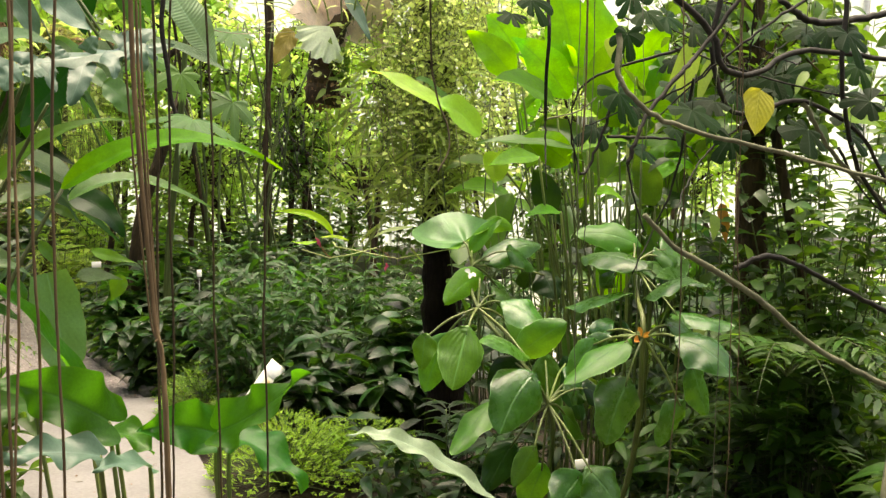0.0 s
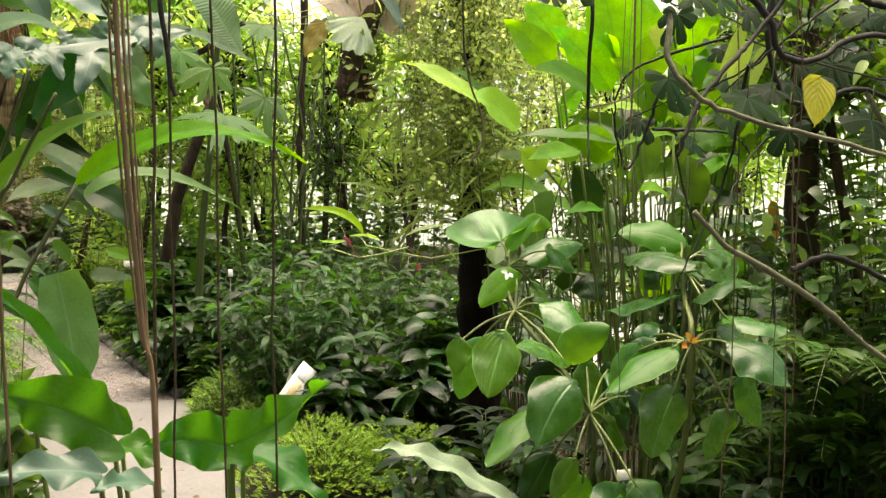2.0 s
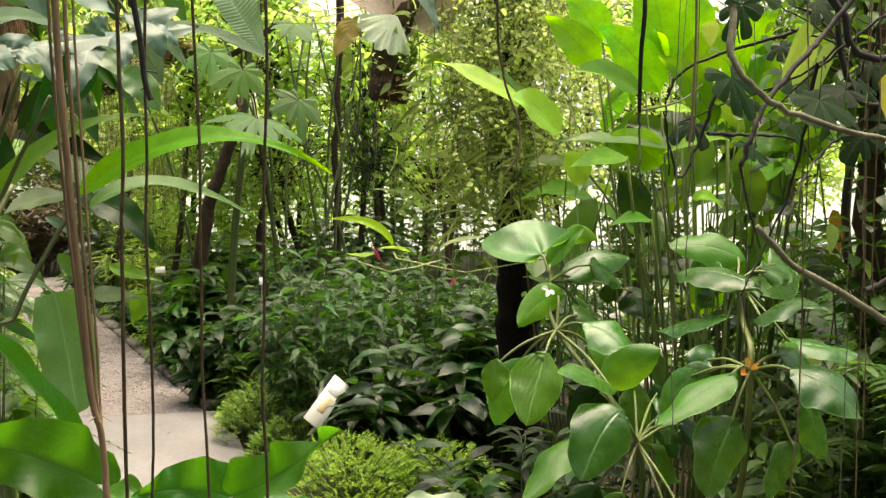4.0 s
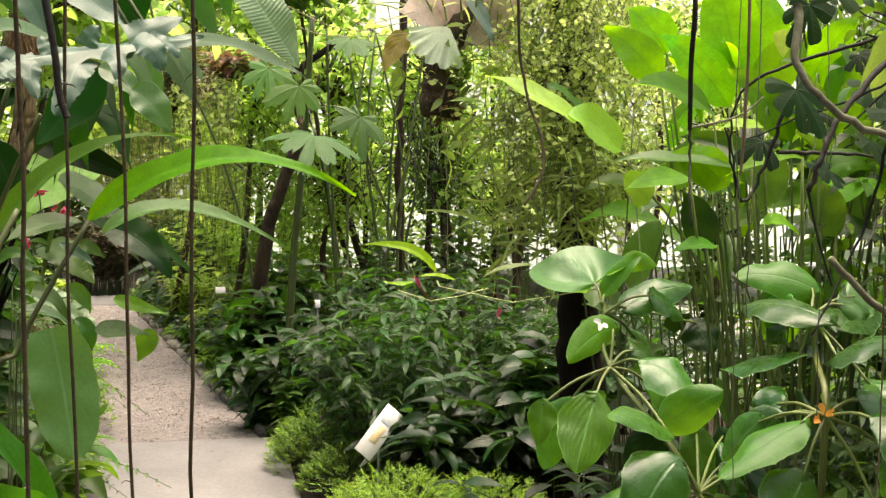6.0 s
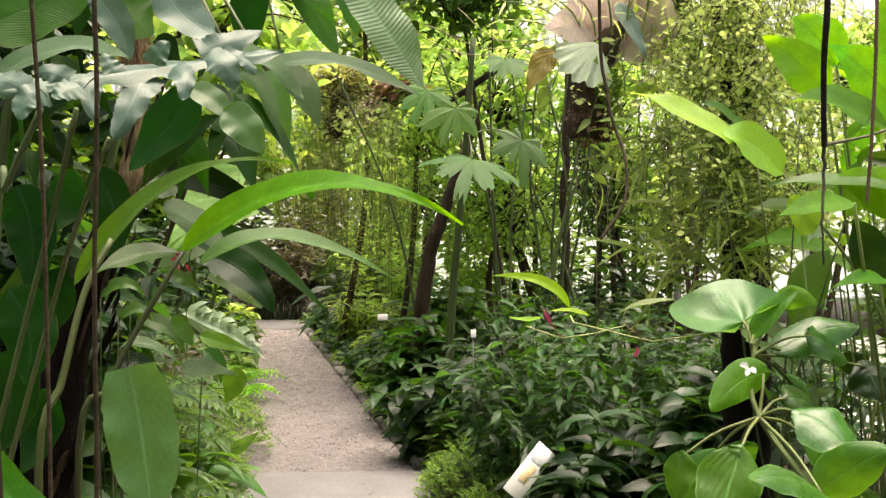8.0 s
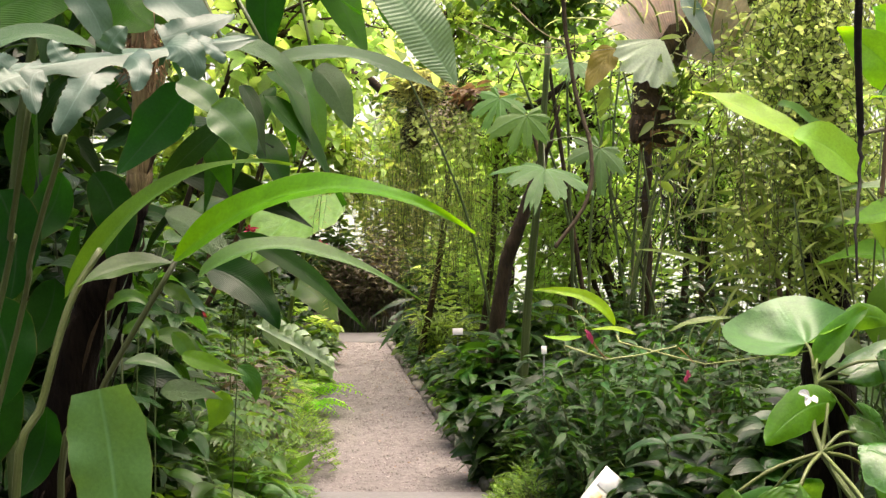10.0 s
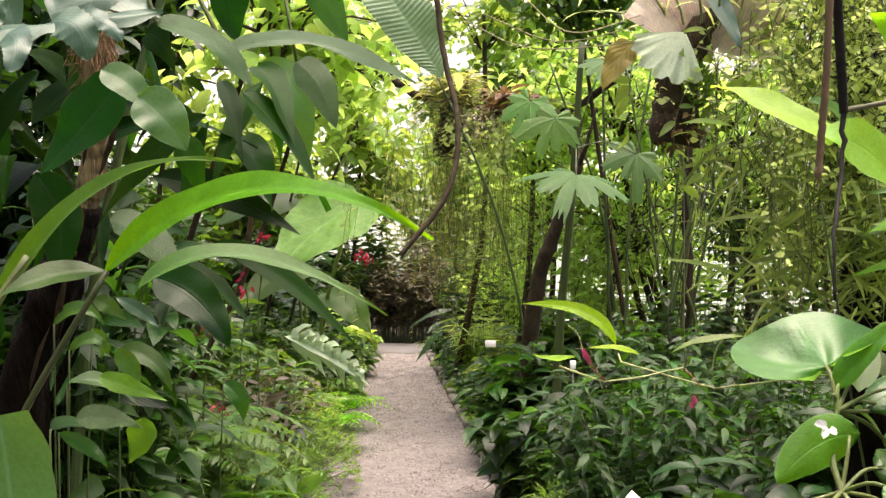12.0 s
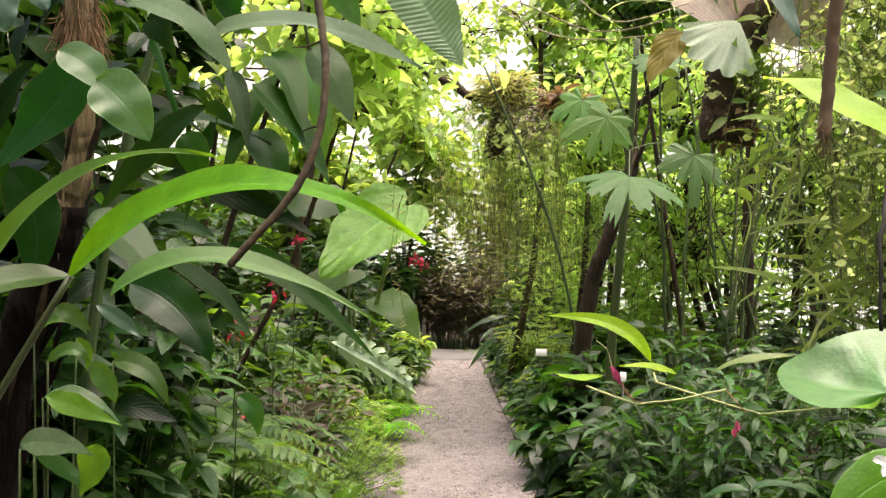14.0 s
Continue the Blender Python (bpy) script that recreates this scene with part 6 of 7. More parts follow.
for name, pts, r in (("bare_tree", ((1.08, 7.6, -0.03), (1.10, 7.55, 0.8), (1.08, 7.54, 1.5), (1.12, 7.5, 2.6)), 0.03),):
    o = thing(name, "slim dark bare trunk among the shrubs", "tree", pts[0])
    part("trunk", tube(pts, r, r * 0.8, 8, 24, 0.18, 4, 0.008), BARK, o)
    if r < 0.035:
        strands(o, "root_mass", (1.08, 7.5, 1.75), (0.10, 0.06, 0.25), 34, 0.7, "chip", 0, None, 23, stem_mat=DARKROOT, curl=0.22, thick=0.003)
reeds = thing("green_canes", "stand of slim green canes", "plant", (0.75, 7.3, -0.03))
for k in range(11):
    f = np.array((0.72 + crown_rng.normal(0, 0.26), 7.3 + crown_rng.normal(0, 0.25), -0.03))
    q = crown_rng.normal(0, 0.16)
    part("cane", tube([f, f + (q * 0.3 + crown_rng.normal(0, 0.04), 0, 0.8), f + (q + crown_rng.normal(0, 0.05), 0, 1.5), f + (q * 2.2, 0, 2.3)], 0.012, 0.006, 7, 20, 0.08, k, 0.003), STEM, reeds)

# ---- hanging epiphyte ball over the path ----
ball = thing("hanging_epiphyte", "hanging mossy epiphyte ball with trailing straw shoots", "epiphyte", (-0.32, 8.4, 2.0))
part("branch", tube([(-1.6, 8.6, 2.75), (-0.9, 8.5, 2.35), (-0.35, 8.4, 2.12), (0.35, 8.3, 2.05), (0.8, 8.2, 2.3)], 0.035, 0.02, 8, 24, 0.15, 4, 0.01), BARK, ball)
part("core", tube([(-0.32, 8.4, 2.25), (-0.33, 8.38, 2.1), (-0.36, 8.36, 1.95), (-0.40, 8.38, 1.8)], 0.10, 0.06, 10, 14, 0.25, 5, 0.015), BARK, ball)
strands(ball, "straw_foliage", (-0.36, 8.3, 1.72), (0.24, 0.14, 0.20), 150, 0.8, "needle", 0.055, STRAW, 31, 0.03)
strands(ball, "straw_foliage", (0.02, 8.25, 1.6), (0.22, 0.14, 0.22), 90, 0.7, "needle", 0.06, FRESH, 33, 0.03)
strands(ball, "moss_foliage", (-0.33, 8.3, 2.12), (0.14, 0.1, 0.05), 120, 0.22, "needle", 0.06, STRAW, 32, 0.02)
strands(ball, "dry_foliage", (-0.18, 8.22, 2.02), (0.08, 0.06, 0.05), 60, 0.2, "chip", 0.03, HUSK, 36, 0.02)
strands(ball, "lime_foliage", (-0.15, 8.2, 1.95), (0.12, 0.06, 0.06), 50, 0.25, "ovate", 0.06, PALE, 37, 0.03)
shrub("grass_tuft", "straw-coloured grassy tuft on the hanging moss", "epiphyte", (-0.33, 8.32, 2.05), 0.17, 0.30, 60, 4, "needle", 0.16, STRAW, 38, PALEROOT, stem_r=0.002)
shrub("bromeliad", "reddish bromeliad on the hanging branch", "epiphyte", (0.02, 8.3, 2.02), 0.16, 0.2, 22, 4, "lance", 0.15, RUSTRED, 34)
shrub("bromeliad", "yellow-green bromeliad on the hanging branch", "epiphyte", (0.2, 8.3, 2.0), 0.24, 0.16, 20, 4, "lance", 0.13, FRESH, 35)

# ---- planting left of the path ----
LB = "path bed plants"
shrub("bed_shrub", "lush green shrub in the bed beside the path", "shrub", (-1.35, 6.3, -0.03), 0.42, 0.6, 36, 8, "lance", 0.17, DEEP, 101, group=LB)
shrub("bed_shrub", "lush dark shrub in the bed beside the path", "shrub", (-1.55, 5.2, -0.03), 0.55, 0.95, 44, 9, "broad", 0.15, MID, 102, group=LB, droop=0.1)
shrub("bed_shrub", "lush dark shrub in the bed beside the path", "shrub", (-1.35, 4.2, -0.03), 0.5, 0.85, 44, 9, "lance", 0.15, MID, 103, group=LB)
shrub("bed_shrub", "lush green shrub in the bed beside the path", "shrub", (-1.75, 7.4, -0.03), 0.6, 1.0, 44, 9, "broad", 0.17, MID, 104, group=LB, droop=0.1)
shrub("bed_shrub", "lush green shrub in the bed beside the path", "shrub", (-1.7, 8.9, -0.03), 0.5, 0.75, 44, 9, "ovate", 0.11, MID, 105, group=LB)
shrub("bed_shrub", "lush green shrub in the bed beside the path", "shrub", (-1.9, 10.3, -0.03), 0.6, 1.0, 44, 9, "ovate", 0.12, DEEP, 106, group=LB)
shrub("bed_shrub", "lush green shrub in the bed beside the path", "shrub", (-2.3, 6.2, -0.03), 0.6, 1.5, 44, 10, "lance", 0.19, DEEP, 107, group=LB)
shrub("bed_shrub", "tall dark shrub in the bed beside the path", "shrub", (-2.0, 4.6, -0.03), 0.6, 1.7, 50, 12, "broad", 0.2, DEEP, 108, group=LB, droop=0.1)
shrub("bed_shrub", "tall dark shrub in the bed beside the path", "shrub", (-2.6, 8.0, -0.03), 0.8, 2.0, 60, 12, "ovate", 0.16, DEEP, 109, group=LB)
shrub("bed_shrub", "tall dark shrub in the bed beside the path", "shrub", (-1.6, 3.4, -0.03), 0.5, 1.3, 44, 11, "broad", 0.2, DEEP, 110, group=LB, droop=0.1)
cushion((-1.0, 6.5, -0.03), 0.3, 0.36, 500, 0.024, MOSS, 111, "yellow-green low plants spilling over the path")
cushion((-1.08, 7.3, -0.03), 0.24, 0.3, 380, 0.024, FRESH, 112, "fresh green low plants spilling over the path")
cushion((-0.95, 5.2, -0.03), 0.3, 0.42, 420, 0.026, MID, 123, "yellow-green low plants spilling over the path")
cushion((-1.2, 4.6, -0.03), 0.34, 0.5, 420, 0.028, MID, 124, "fresh green low plants beside the path")
cushion((-1.02, 5.8, -0.03), 0.28, 0.36, 400, 0.026, MOSS, 125, "yellow-green low plants spilling over the path")
fern("fern", "arching green fern in the bed beside the path", (-0.98, 3.9, 0.35), 18, 0.6, MID, 126, 0.25, 20, 0.6, 0.6, LB)
fern("fern", "arching green fern in the bed beside the path", (-1.05, 4.5, 0.5), 18, 0.65, MID, 127, 0.25, 22, 0.6, 0.6, LB)
shrub("bed_shrub", "grey-green broad-leaved shrub in the bed beside the path", "shrub", (-0.98, 5.0, -0.03), 0.32, 0.6, 24, 6, "broad", 0.16, GINGER, 128, group=LB, droop=0.15)
shrub("bed_shrub", "small dense green shrub in the bed beside the path", "shrub", (-1.3, 6.9, -0.03), 0.34, 0.75, 30, 8, "ovate", 0.07, MID, 129, group=LB)
fern("fern", "bright lime fern at the path edge", (-1.08, 8.15, 0.1), 20, 0.42, LIME, 113, 0.35, 12, 0.5, 0.35, LB)
fern("fern", "bright lime fern at the path edge", (-1.2, 7.8, 0.15), 16, 0.4, FRESH, 114, 0.35, 12, 0.5, 0.35, LB)
fern("fern", "arching dark fern in the bed beside the path", (-1.15, 4.9, 0.45), 18, 0.7, MID, 115, 0.25, 22, 0.6, 0.6, LB)
fern("fern", "arching dark fern in the bed beside the path", (-1.45, 4.7, 0.8), 18, 0.7, DEEP, 116, 0.25, 22, 0.6, 0.6, LB)
silvery = thing("silver_cut_leaf_plant", "plant with a pale silvery deeply cut leaf", "plant", (-1.35, 8.5, -0.03))
sb, st_ = np.array((-1.458, 8.300, 0.582)), np.array((-0.854, 8.150, 0.264))
gs = [blade(sb, bow(sb, st_, 0.06), st_, 0.10, (0.1, -0.7, 0.7), "lance", 0.1, 0.05, 2, 20, 3)]
for k in range(9):
    p = bezier(sb, bow(sb, st_, 0.06), st_, np.array([0.08 + 0.095 * k]))[0]
    for sg in (-1, 1):
        e = p + np.array((0.12, -0.05 * sg, -0.06 + 0.13 * sg)) * (1.25 - 0.09 * k) * (0.9 + 0.2 * math.sin(k * 3 + sg))
        gs.append(blade(p, bow(p, e, 0.02), e + np.array((0.03 * math.sin(k * 2.2), 0, -0.03 * (k % 3))), 0.075, (0.1, -0.7, 0.7), "acute", 0.1, 0.15, 2, 9, 2, twist=0.4 * math.sin(k * 1.7 + sg)))
leaf_part(silvery, join(gs), PALEGREY)
part("leaf_stalk", tube([(-1.35, 8.5, -0.03), (-1.45, 8.45, 0.35), sb], 0.008, 0.005, 6, 10), STALK, silvery)
shrub("dry_shrub", "brownish half-dry shrub in the bed", "shrub", (-1.22, 6.1, -0.03), 0.3, 0.78, 30, 7, "lance", 0.11, BRONZE, 118, PALEROOT, group=LB)
shrub("dry_shrub", "brownish half-dry shrub in the bed", "shrub", (-1.3, 7.2, -0.03), 0.3, 0.7, 26, 7, "lance", 0.09, BRONZE, 119, PALEROOT, group=LB)
fern("fern", "bright lime fern at the path edge", (-1.02, 7.45, 0.12), 22, 0.40, LIME, 121, 0.4, 12, 0.5, 0.35, LB)
fern("fern", "arching green fern in the bed beside the path", (-1.2, 5.2, 0.35), 18, 0.6, MID, 122, 0.25, 20, 0.6, 0.6, LB)

big = thing("giant_taro", "giant taro with a large light green leaf", "plant", (-1.45, 9.0, -0.03))
tb, tt_ = np.array((-1.077, 8.900, 1.459)), np.array((-1.552, 8.400, 0.996))
leaf_part(big, blade(tb, bow(tb, tt_, 0.03), tt_, 0.58, (-0.15, -0.9, 0.45), "heart", 0.12, 0.05, 2, 22, 6, lobes=0.35), GIANT, "large light green heart-shaped leaf")
part("leaf_stalk", tube([(-1.45, 9.05, -0.03), (-1.3, 9.1, 0.8), tb], 0.02, 0.012, 8, 12), STALK, big)
for b, t2, w in (((-1.5, 9.2, 1.0), (-1.9, 8.8, 0.7), 0.35), ((-1.3, 9.2, 0.8), (-0.95, 8.8, 0.55), 0.3), ((-1.6, 9.3, 1.5), (-2.1, 9.0, 1.3), 0.4)):
    leaf_part(big, blade(b, bow(b, t2, 0.04), t2, w, (0, -0.6, 0.8), "heart", 0.12, 0.05, 2, 14, 4, lobes=0.35), MID)
    part("leaf_stalk", tube([(-1.45, 9.05, -0.03), ((b[0] - 1.45) / 2, 9.15, b[2] * 0.6), b], 0.014, 0.009, 7, 10), STALK, big)


# single broad leaves that stand out of the bed beside the path
PLEATDARK = leaf_mat("dark_pleated_leaf", (0.05, 0.14, 0.04), (0.14, 0.36, 0.05), 14, 1.2, rough=0.38, through_light=0.3, spread=0.1, ribs=0.8, relief=0.9, pale=0.5, spec=0.5)
for p, m, q, w, up, mat in (
        ((-0.652, 2.500, 1.069), (-0.617, 2.550, 1.069), (-0.574, 2.600, 1.046), 0.075, (0.0, -0.5, 0.9), PLEATDARK),
        ((-0.677, 2.600, 1.043), (-0.616, 2.600, 1.011), (-0.576, 2.580, 0.982), 0.050, (0.3, -0.8, 0.4), CLEARLEAF),
        ((-0.660, 2.600, 1.137), (-0.593, 2.620, 1.135), (-0.535, 2.640, 1.087), 0.060, (0.0, -0.5, 0.9), RIMLEAF),
        ((-0.724, 2.700, 1.238), (-0.670, 2.700, 1.269), (-0.622, 2.700, 1.237), 0.060, (0.1, -0.7, 0.7), MID),
        ((-0.674, 2.650, 1.194), (-0.626, 2.650, 1.215), (-0.600, 2.660, 1.184), 0.050, (0.1, -0.7, 0.7), MID),
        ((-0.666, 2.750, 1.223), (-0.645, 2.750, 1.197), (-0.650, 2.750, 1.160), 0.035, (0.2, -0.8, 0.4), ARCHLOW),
        ((-0.701, 3.000, 1.148), (-0.628, 3.000, 1.127), (-0.581, 3.000, 1.058), 0.090, (0.2, -0.6, 0.7), MID),
        ((-0.624, 3.600, 0.987), (-0.580, 3.600, 0.944), (-0.572, 3.600, 0.880), 0.090, (0.2, -0.8, 0.5), BEDLEAF)):
    sprig = thing("broad_leaf_plant", "low plant with a broad glossy leaf", "plant", (q[0] - 0.1, q[1] + 0.1, -0.03), "broad leaf plants")
    lf = leaf_part(sprig, blade(p, through_pts(p, m, q), q, w * 0.62, up, "acute", 0.3, 0.06, 2, 18, 4, phase=w * 60), mat)
    part("leaf_stalk", tube([(q[0] - 0.1, q[1] + 0.1, -0.03), (p[0] * 0.7 + q[0] * 0.3 - 0.05, p[1] + 0.05, p[2] * 0.5), p], 0.0022, 0.0018, 6, 10), STEM, lf)

# red flower clusters
rr_ = np.random.default_rng(77)


def flower_cluster(c, n, size, mat, label):
    c = np.array(c)
    ob = thing("flower_cluster", label, "flower", c, "red flowers")
    for k in range(n):
        b = c + rr_.normal(0, size * 0.5, 3)
        e = b + np.array((rr_.normal(0, 0.5), rr_.normal(-0.2, 0.4), rr_.uniform(-1.2, 0.2))) * size
        part("petal", blade(b, bow(b, e, 0.1 * size), e, size * 0.4, FRONT, "lance", 0.3, 0.1, 2, 5, 1), mat, ob)
    part("flower_stalk", tube([c, c + (0, 0.05, -0.1), c + (-0.05, 0.12, -0.35), c * np.array((1, 1, 0)) + (-0.05, 0.15, -0.03)], 0.003, 0.003, 5, 9), STEM, ob)


for p in ((-0.933, 5.100, 1.154), (-0.928, 5.400, 1.327), (-1.061, 5.000, 1.012), (-1.123, 4.900, 0.772), (-1.220, 5.000, 1.052), (-1.052, 5.200, 0.638)):
    flower_cluster(p, 7, 0.032, RED, "drooping red flower cluster")
for p in ((-1.536, 12.720, 0.903), (-1.600, 12.760, 0.915)):
    flower_cluster(p, 12, 0.06, RED, "faded red bromeliad flower head")

droopy = thing("drooping_plant", "plant with dark drooping leaves over the path end", "plant", (-0.55, 10.6, -0.03), "")
leaf_part(droopy, blade((-0.463, 10.600, 0.482), bow((-0.463, 10.600, 0.482), (-0.800, 10.400, 0.129), 0.04), (-0.800, 10.400, 0.129), 0.07, (-0.2, -0.6, 0.8), "lance", 0.2, 0.08, 2, 10, 2), DEEP)
leaf_part(droopy, blade((-0.486, 10.600, 0.435), bow((-0.486, 10.600, 0.435), (-0.689, 10.300, 0.394), 0.04), (-0.689, 10.300, 0.394), 0.06, (-0.2, -0.6, 0.8), "lance", 0.2, 0.08, 2, 10, 2), DEEP)
leaf_part(droopy, blade((-0.487, 10.600, 0.552), bow((-0.487, 10.600, 0.552), (-0.873, 10.500, 0.393), 0.04), (-0.873, 10.500, 0.393), 0.06, (-0.2, -0.6, 0.8), "lance", 0.2, 0.08, 2, 10, 2), DEEP)
leaf_part(droopy, blade((-0.409, 10.500, 0.423), bow((-0.409, 10.500, 0.423), (-0.597, 10.300, 0.123), 0.04), (-0.597, 10.300, 0.123), 0.06, (-0.2, -0.6, 0.8), "lance", 0.2, 0.08, 2, 10, 2), DEEP)
part("stem", tube([(-0.55, 10.6, -0.03), (-0.55, 10.6, 0.3), (-0.58, 10.6, 0.62)], 0.012, 0.006, 6, 8), STEM, droopy)

# ---- distance: hedge, trees, climbers ----
FAR = "background shrubs"
def far_shrubs(seed, rows):
    """Shrubs from rows of x, y, radius, height, stems, leaf kind, leaf length and material."""
    for i, (x, y, r, h, st, kind, lf, m_) in enumerate(rows):
        shrub("background_shrub", "leafy green shrub before the glazed wall" if m_ is not BRONZE else "bronze-leaved shrub at the path end", "shrub", (x, y, -0.03), r, h, st, 12, kind, lf, m_, seed + i, group=FAR, droop=0.15)


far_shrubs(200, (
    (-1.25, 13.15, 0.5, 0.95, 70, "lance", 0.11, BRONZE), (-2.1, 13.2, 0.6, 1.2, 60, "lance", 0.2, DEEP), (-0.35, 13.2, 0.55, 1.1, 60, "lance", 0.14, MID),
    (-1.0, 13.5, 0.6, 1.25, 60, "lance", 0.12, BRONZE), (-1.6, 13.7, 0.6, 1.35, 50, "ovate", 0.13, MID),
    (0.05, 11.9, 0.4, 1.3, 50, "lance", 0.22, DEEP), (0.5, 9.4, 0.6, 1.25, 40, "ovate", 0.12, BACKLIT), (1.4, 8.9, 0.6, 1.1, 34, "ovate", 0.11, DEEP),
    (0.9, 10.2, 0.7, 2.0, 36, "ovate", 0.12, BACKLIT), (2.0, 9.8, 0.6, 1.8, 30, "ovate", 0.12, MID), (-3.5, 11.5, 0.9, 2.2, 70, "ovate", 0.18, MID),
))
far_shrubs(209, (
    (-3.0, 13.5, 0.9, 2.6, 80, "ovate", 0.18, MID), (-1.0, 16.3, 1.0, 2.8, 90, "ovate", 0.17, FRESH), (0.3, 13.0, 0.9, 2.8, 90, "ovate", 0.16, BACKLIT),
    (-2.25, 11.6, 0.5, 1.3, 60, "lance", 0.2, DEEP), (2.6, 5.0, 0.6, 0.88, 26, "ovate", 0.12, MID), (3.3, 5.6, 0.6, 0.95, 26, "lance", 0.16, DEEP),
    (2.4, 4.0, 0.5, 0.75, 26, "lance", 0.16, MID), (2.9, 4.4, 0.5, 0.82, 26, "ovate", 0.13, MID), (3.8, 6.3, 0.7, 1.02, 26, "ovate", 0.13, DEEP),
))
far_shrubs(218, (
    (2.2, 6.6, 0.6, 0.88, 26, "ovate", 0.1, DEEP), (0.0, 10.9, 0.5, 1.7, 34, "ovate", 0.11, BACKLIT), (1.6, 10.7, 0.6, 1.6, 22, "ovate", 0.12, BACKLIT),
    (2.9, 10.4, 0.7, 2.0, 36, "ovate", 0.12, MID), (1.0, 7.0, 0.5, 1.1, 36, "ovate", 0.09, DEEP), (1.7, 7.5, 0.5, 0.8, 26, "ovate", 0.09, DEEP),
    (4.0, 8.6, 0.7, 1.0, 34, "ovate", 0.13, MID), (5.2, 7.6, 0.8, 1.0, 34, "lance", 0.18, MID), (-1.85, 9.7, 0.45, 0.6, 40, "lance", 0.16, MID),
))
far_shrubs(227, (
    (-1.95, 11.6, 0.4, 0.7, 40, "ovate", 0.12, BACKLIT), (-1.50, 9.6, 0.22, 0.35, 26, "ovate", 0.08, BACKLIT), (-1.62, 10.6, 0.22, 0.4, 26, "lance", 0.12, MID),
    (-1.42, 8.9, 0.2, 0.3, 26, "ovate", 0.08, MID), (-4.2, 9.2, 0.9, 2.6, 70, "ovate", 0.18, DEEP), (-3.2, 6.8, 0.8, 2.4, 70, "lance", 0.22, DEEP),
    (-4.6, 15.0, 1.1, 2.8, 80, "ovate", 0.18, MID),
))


def tree(base, height, crown_at, crown_r, n, leaf, mat, seed, trunk_r=0.03, kind="ovate"):
    """A tapered trunk with limbs that carry twigs of leaves, with gaps between them."""
    r = np.random.default_rng(seed)
    base = np.asarray(base, float)
    ob = thing("tree", "leafy greenhouse tree with a slim trunk", "tree", base, "background trees")
    c = base + np.asarray(crown_at, float)
    part("trunk", tube([base, (base + c) / 2 + r.normal(0, 0.08, 3), c], trunk_r, trunk_r * 0.5, 8, 16, 0.08, seed), BARK, ob)
    limbs, pos, along = [], [], []
    for k in range(n):
        d = nrm(r.normal(0, 1, 3))
        e = c + d * np.asarray(crown_r) * r.uniform(0.5, 1.0)
        s = c + (e - c) * 0.1 - np.array((0, 0, 0.3 * r.uniform(0, 1)))
        limbs.append(tube([s, (s + e) / 2 + (0, 0, 0.08), e], 0.008, 0.003, 4, 6))
        m = 26
        q = r.uniform(0.35, 1.0, m)
        P = s + (e - s) * q[:, None] + r.normal(0, 0.09, (m, 3))
        a = r.uniform(0, 6.28, m)
        pos.append(P), along.append(np.stack([np.cos(a), np.sin(a), r.normal(-0.3, 0.35, m)], -1))
    tagged(part("limbwork", join(limbs), BARK, ob), kind="stuff")
    pos, along = np.concatenate(pos), np.concatenate(along)
    tagged(part("crown", crowd(SMALL[kind], pos, along, np.array([0, 0, 1.0]) + r.normal(0, 0.4, pos.shape), leaf * r.uniform(0.6, 1.2, len(pos))), mat, ob), kind="stuff")
    return ob


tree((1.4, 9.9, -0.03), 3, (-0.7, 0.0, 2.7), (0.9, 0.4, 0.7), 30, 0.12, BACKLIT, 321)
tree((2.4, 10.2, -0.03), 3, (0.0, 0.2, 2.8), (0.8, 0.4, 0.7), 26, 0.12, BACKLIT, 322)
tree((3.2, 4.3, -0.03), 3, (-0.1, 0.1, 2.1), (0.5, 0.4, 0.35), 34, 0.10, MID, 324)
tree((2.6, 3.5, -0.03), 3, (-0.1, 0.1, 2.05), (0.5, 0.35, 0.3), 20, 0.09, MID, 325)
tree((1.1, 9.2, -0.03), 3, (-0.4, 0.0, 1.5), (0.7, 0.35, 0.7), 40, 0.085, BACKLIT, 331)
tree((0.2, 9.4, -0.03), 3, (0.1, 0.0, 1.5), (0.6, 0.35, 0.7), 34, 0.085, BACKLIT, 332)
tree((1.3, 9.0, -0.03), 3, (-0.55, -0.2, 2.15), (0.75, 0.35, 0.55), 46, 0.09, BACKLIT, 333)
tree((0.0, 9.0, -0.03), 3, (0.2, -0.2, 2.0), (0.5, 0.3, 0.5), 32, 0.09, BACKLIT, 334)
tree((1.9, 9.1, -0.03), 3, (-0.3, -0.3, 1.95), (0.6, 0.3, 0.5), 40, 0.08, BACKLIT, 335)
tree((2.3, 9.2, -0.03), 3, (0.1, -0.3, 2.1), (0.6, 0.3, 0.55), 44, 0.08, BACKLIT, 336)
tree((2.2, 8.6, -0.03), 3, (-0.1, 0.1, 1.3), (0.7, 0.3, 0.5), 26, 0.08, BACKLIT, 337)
# added tree, crown above the view, to shade the growth behind the canes
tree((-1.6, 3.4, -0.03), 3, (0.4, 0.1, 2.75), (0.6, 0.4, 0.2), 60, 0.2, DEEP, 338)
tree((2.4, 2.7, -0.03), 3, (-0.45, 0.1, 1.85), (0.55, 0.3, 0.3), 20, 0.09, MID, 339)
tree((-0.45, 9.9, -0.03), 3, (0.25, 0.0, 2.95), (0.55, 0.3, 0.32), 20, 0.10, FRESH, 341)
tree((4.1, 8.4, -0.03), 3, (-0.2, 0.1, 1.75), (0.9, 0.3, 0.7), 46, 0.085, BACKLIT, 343)
